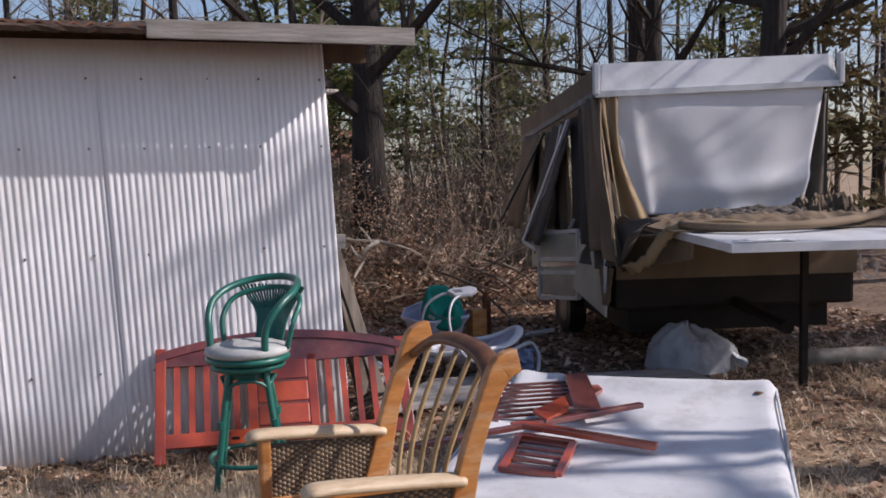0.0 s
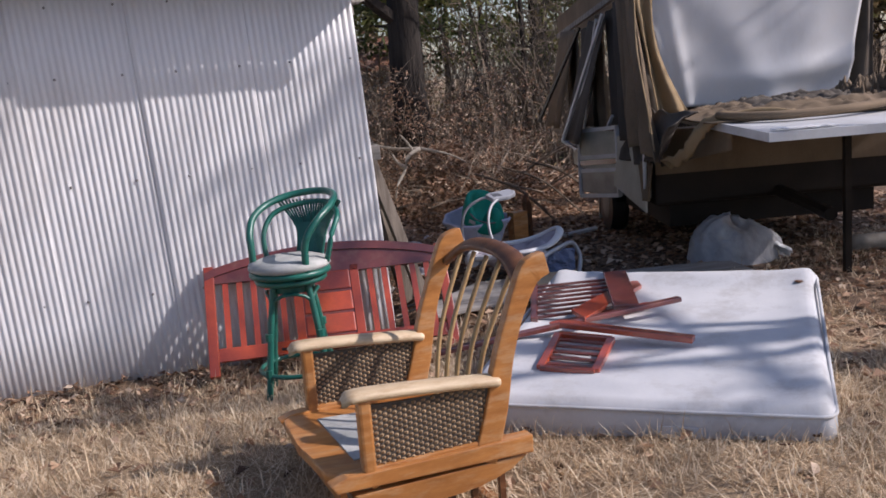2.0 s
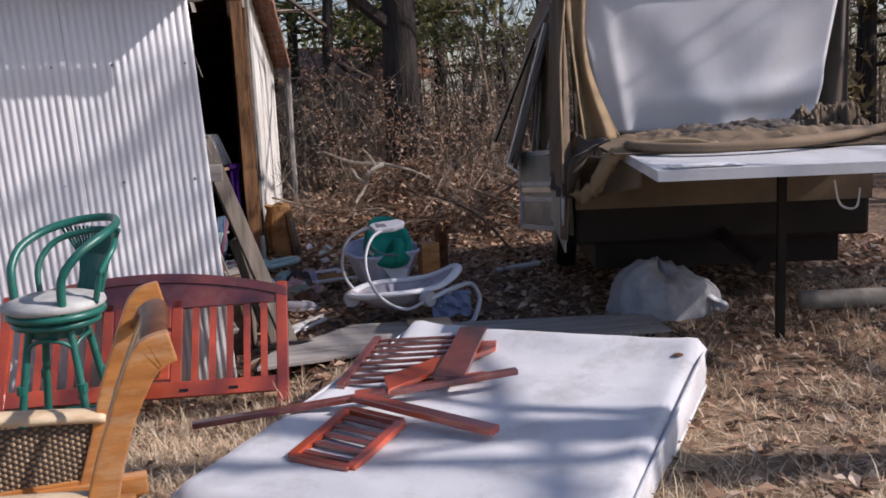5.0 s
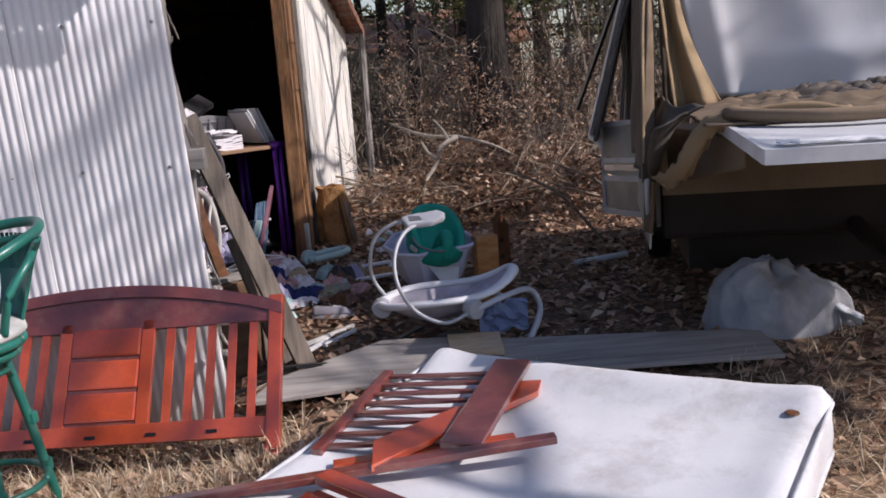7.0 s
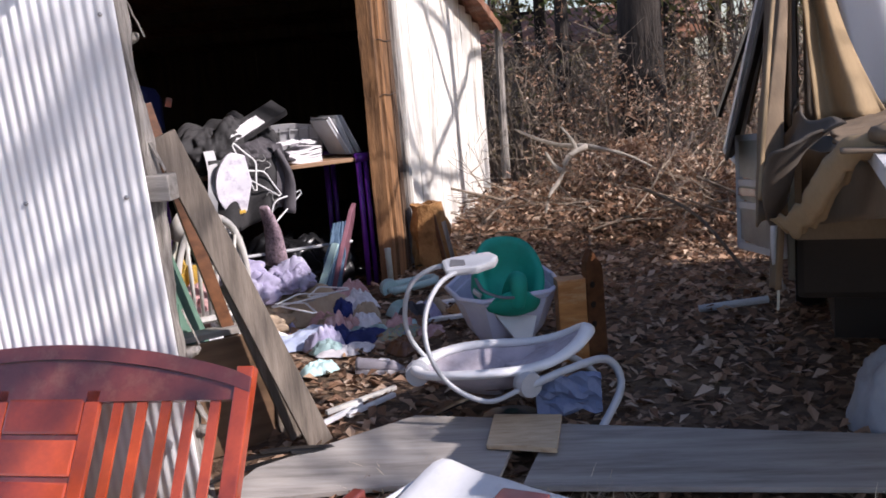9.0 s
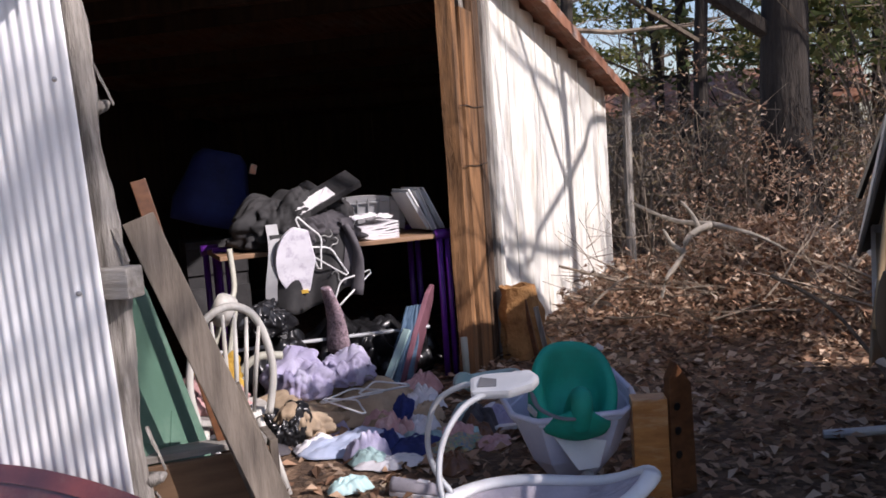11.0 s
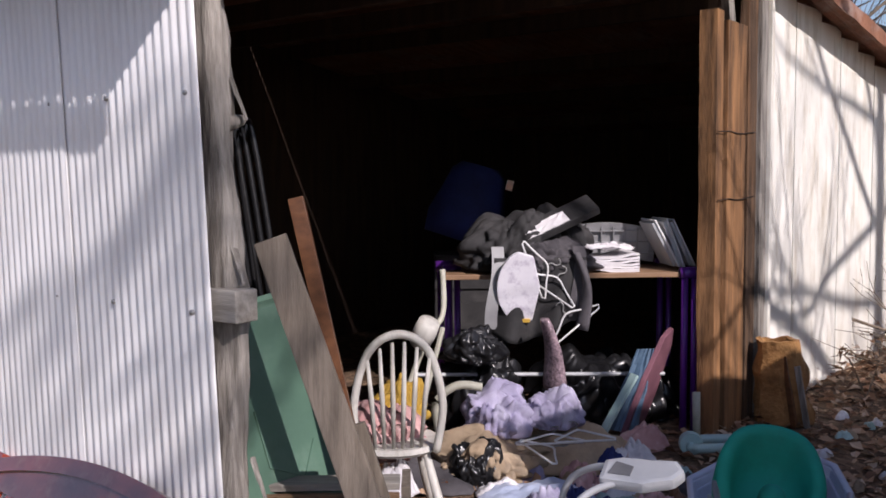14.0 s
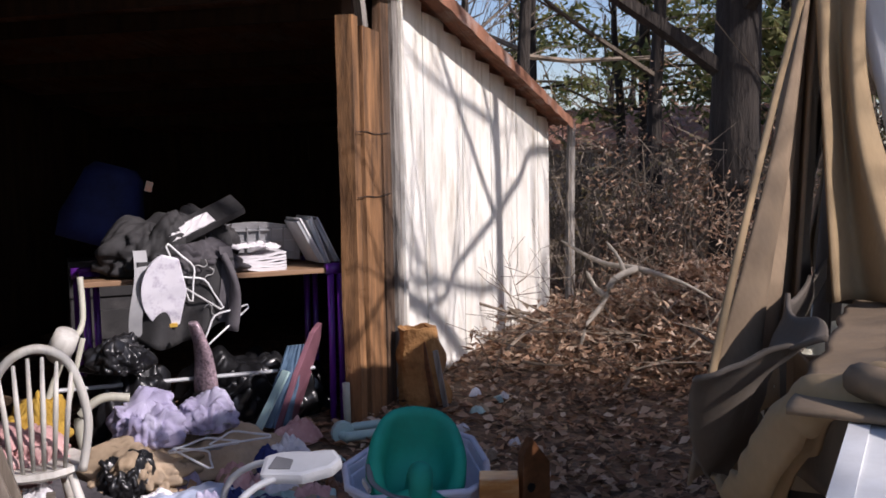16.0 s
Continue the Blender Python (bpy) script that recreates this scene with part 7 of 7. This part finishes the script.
    # folded black bed frame tubes in the dark corner
    l = thing("folded_bed_frame", at(-0.78, 0.90, gz(-0.7, 0.9), 0, -6, VIEW), "black folded steel bed frame standing in the dark", "bed frame")
    for k in range(4):
        part("tube", tube(curve_pts([(-0.06 + 0.035 * k, 0, 0), (-0.07 + 0.035 * k, 0, 1.55), (-0.04 + 0.035 * k, 0.0, 1.68), (0.0 + 0.035 * k, 0, 1.6), (0.03 + 0.035 * k, 0, 0)], 5), 0.012, 7), M_BLACK, l, smooth=True)
    # torn foam chunk, toy and bottle beside the post
    f = thing("foam_chunk", at(0.26, 4.02, gz(0.26, 4.0), 0, 0, 20), "torn orange-brown foam chunk leaning on the wall", "foam")
    part("chunk", sheet(lambda u, v: ((0.15 - 0.04 * v) * math.cos(6.283 * u) * (1 + 0.3 * nz(math.cos(6.283 * u) * 2, math.sin(6.283 * u) * 2, v * 4)) - 0.05 * v, 0.09 * math.sin(6.283 * u), 0.50 * v + 0.03 * nz(u * 9, 2) * v), 30, 16, 0.03), M_FOAM, f)
    part("slab", between((0.06, -0.09, 0.0), (0.0, -0.06, 0.42), 0.09, 0.03), M_OAKDARK, f, bevel=0.004)
    part("stick", between((0.12, -0.10, 0.0), (0.06, -0.08, 0.36), 0.03, 0.03), M_GREYWOOD, f)
    ty = thing("toy_walker", at(0.14, 3.12, gz(0.14, 3.1), 0, 0, 30), "pale blue plastic toy frame on the ground", "toy")
    part("frame", tube(curve_pts([(-0.1, -0.07, 0.05), (0.18, -0.08, 0.07), (0.22, 0.06, 0.07), (-0.08, 0.09, 0.05), (-0.1, -0.07, 0.05)], 6), 0.026, 8), M_TEALCLOTH, ty, smooth=True)
    part("wheel", lathe([(0.01, -0.03), (0.06, -0.03), (0.065, 0), (0.06, 0.03), (0.01, 0.03)], 14, at(-0.1, 0.0, 0.06, 90)), M_TEALCLOTH, ty)
    part("handle", tube([(-0.06, 0.06, 0.05), (-0.065, 0.06, 0.32)], [0.02, 0.022], 9), M_CREAM, ty, "cream upright handle", True)
    for k, (x, y, rz, ln) in enumerate(((0.42, 2.32, 20, 0.5), (0.52, 2.78, 26, 0.36), (0.22, 0.75, 62, 0.34), (0.30, 0.92, 50, 0.4), (0.36, 0.84, 57, 0.3), (0.8, 2.5, 10, 0.3))):
        s = thing("pale_stick", at(x, y, gz(x, y) + 0.03, 0, 0, rz), "pale painted wood strip lying on the ground", "stick", "strips of wood")
        part("strip", block(ln, 0.05 if k in (0, 1, 5) else 0.022, 0.02), M_WHITEPLASTIC if k != 3 else M_PALEWOOD, s, bevel=0.003)
    # slip-on shoe
    sh = thing("shoe", at(0.30, 1.36, gz(0.3, 1.36), 0, 0, -8), "pale grey worn canvas shoe on the leaves", "shoe")
    part("sole", outline([(-0.12, -0.03), (-0.05, -0.04), (0.06, -0.042), (0.12, -0.03), (0.135, 0.0), (0.12, 0.03), (0.05, 0.04), (-0.06, 0.033), (-0.12, 0.028)], 0.022, at(0, 0, 0.012)), M_PAPER, sh, "white sole", bevel=0.004)
    part("upper", sheet(lambda u, v: (-0.115 + 0.24 * u, 0.036 * math.cos(math.pi * v) * (1 - 0.3 * abs(u - 0.5)), 0.02 + (0.055 - 0.02 * u) * math.sin(math.pi * v) * min(1, 5 * (1 - u))), 14, 10, 0.006), M_PADDING, sh, smooth=True)
    part("lace", block(0.05, 0.03, 0.006, at(0.03, 0, 0.066, 0, 6)), M_PAPER, sh)
    # small leafy sapling at the foot of the white wall
    s = thing("sapling", at(0.50, 5.0, gz(0.5, 5.0), 0, 0, 0), "small sapling with dead curled leaves by the white wall", "plant")
    rnd = random.Random(9)
    bm = tube(curve_pts([(0, 0, 0), (-0.03, -0.1, 0.16), (-0.06, -0.22, 0.3)], 4), 0.006, 5)
    tube([(0.0, 0, 0), (0.05, 0.1, 0.22), (0.06, 0.16, 0.42)], 0.005, 5, bm)
    part("stem", bm, M_TWIG, s)
    verts, faces = [], []
    for c0 in ((-0.05, -0.2, 0.3), (-0.06, -0.32, 0.33), (0.06, 0.15, 0.4), (0.05, 0.05, 0.25)):
        needles(c0, 0.11, 12, 0.07, rnd, verts, faces, 0.9)
    raw_mesh("leaves", verts, faces, M_DRYLEAF, s)


build_clutter()


# ---- dry grass and fallen leaves ----
def build_grass():
    rnd = random.Random(21)
    verts, faces = [], []
    def blade(x, y, h, w, lean):
        z = gz(x, y) - 0.005
        a = rnd.uniform(0, 6.283)
        d = Vector((math.cos(a), math.sin(a), 0)) * lean
        s = Vector((-math.sin(a), math.cos(a), 0)) * w
        p = Vector((x, y, z))
        q = p + d * 0.45 * h + Vector((0, 0, h * 0.55 * (1.1 - min(lean, 1))))
        e = p + d * h + Vector((0, 0, h * 0.8 * (1.15 - min(lean, 1.1)) + 0.006))
        i = len(verts)
        verts.extend((p - s, p + s, q + s * 0.7, q - s * 0.7, e))
        faces.append((i, i + 1, i + 2, i + 3))
        faces.append((i + 3, i + 2, i + 4))
    tufts = 0
    while tufts < 19000:
        x, y = rnd.uniform(-6.5, 7.0), rnd.uniform(-8.0, 0.8)
        dens = smooth01(0.4, -1.0, y) * (0.25 + 0.75 * smooth01(2.2, -0.8, x + 0.4 * y))
        dens = max(dens, 0.5 * smooth01(2.6, 3.6, x) * smooth01(2.5, 0.5, y))
        dens *= smooth01(-8, -5, y) * smooth01(-6.5, -4, x) * smooth01(7, 4.5, x)
        dens *= 0.4 + 1.1 * max(0, nz(x * 1.3, y * 1.3, 9) + 0.45)
        if rnd.random() > dens:
            continue
        tufts += 1
        for k in range(rnd.randint(9, 16)):
            blade(x + rnd.gauss(0, 0.035), y + rnd.gauss(0, 0.035), rnd.uniform(0.06, 0.2), rnd.uniform(0.0014, 0.0036), abs(rnd.gauss(0.86, 0.26)))
    for k in range(90):
        x, y = rnd.uniform(-4.5, 0.1), rnd.uniform(-0.75, -0.25)
        for q in range(9):
            blade(x + rnd.gauss(0, 0.03), y + rnd.gauss(0, 0.03), rnd.uniform(0.08, 0.2), 0.003, rnd.uniform(0.2, 0.8))
    tagged(raw_mesh("dry_grass", verts, faces, M_STRAW), "matted dry straw-coloured winter grass", "grass", kind="stuff")
    verts, faces = [], []
    n = 0
    while n < 26000:
        x, y = rnd.uniform(-4.5, 6), rnd.uniform(-6, 12)
        if x < -0.3 and y > 0.1 and (x < -1.8 or y > 4):
            continue
        w = 0.16 if y < -0.8 else 1.0
        if x > 1.5 and y < -0.5:
            w = 0.55
        if 0.02 > x > -1.8 and y > 0.1:
            w = 0.35
        if y > 7:
            w *= 0.5
        if rnd.random() > w:
            continue
        n += 1
        z = gz(x, y) + rnd.uniform(0.002, 0.03)
        s = rnd.uniform(0.018, 0.045) * (1 + max(0, y) * 0.05)
        a = rnd.uniform(0, 6.283)
        u = Vector((math.cos(a), math.sin(a), rnd.uniform(-0.5, 0.5))) * s
        v = Vector((-math.sin(a), math.cos(a), rnd.uniform(-0.6, 0.6))) * s * 0.55
        c = Vector((x, y, z))
        lift = Vector((0, 0, s * rnd.uniform(0.1, 0.6)))
        i = len(verts)
        verts += [c - u, c - v * 0.9 + lift, c + u, c + v + lift * 0.5]
        faces += [(i, i + 1, i + 2), (i, i + 2, i + 3)]
    tagged(raw_mesh("fallen_leaves", verts, faces, M_DRYLEAF), "layer of curled brown fallen oak leaves", "leaves", kind="stuff")


build_grass()
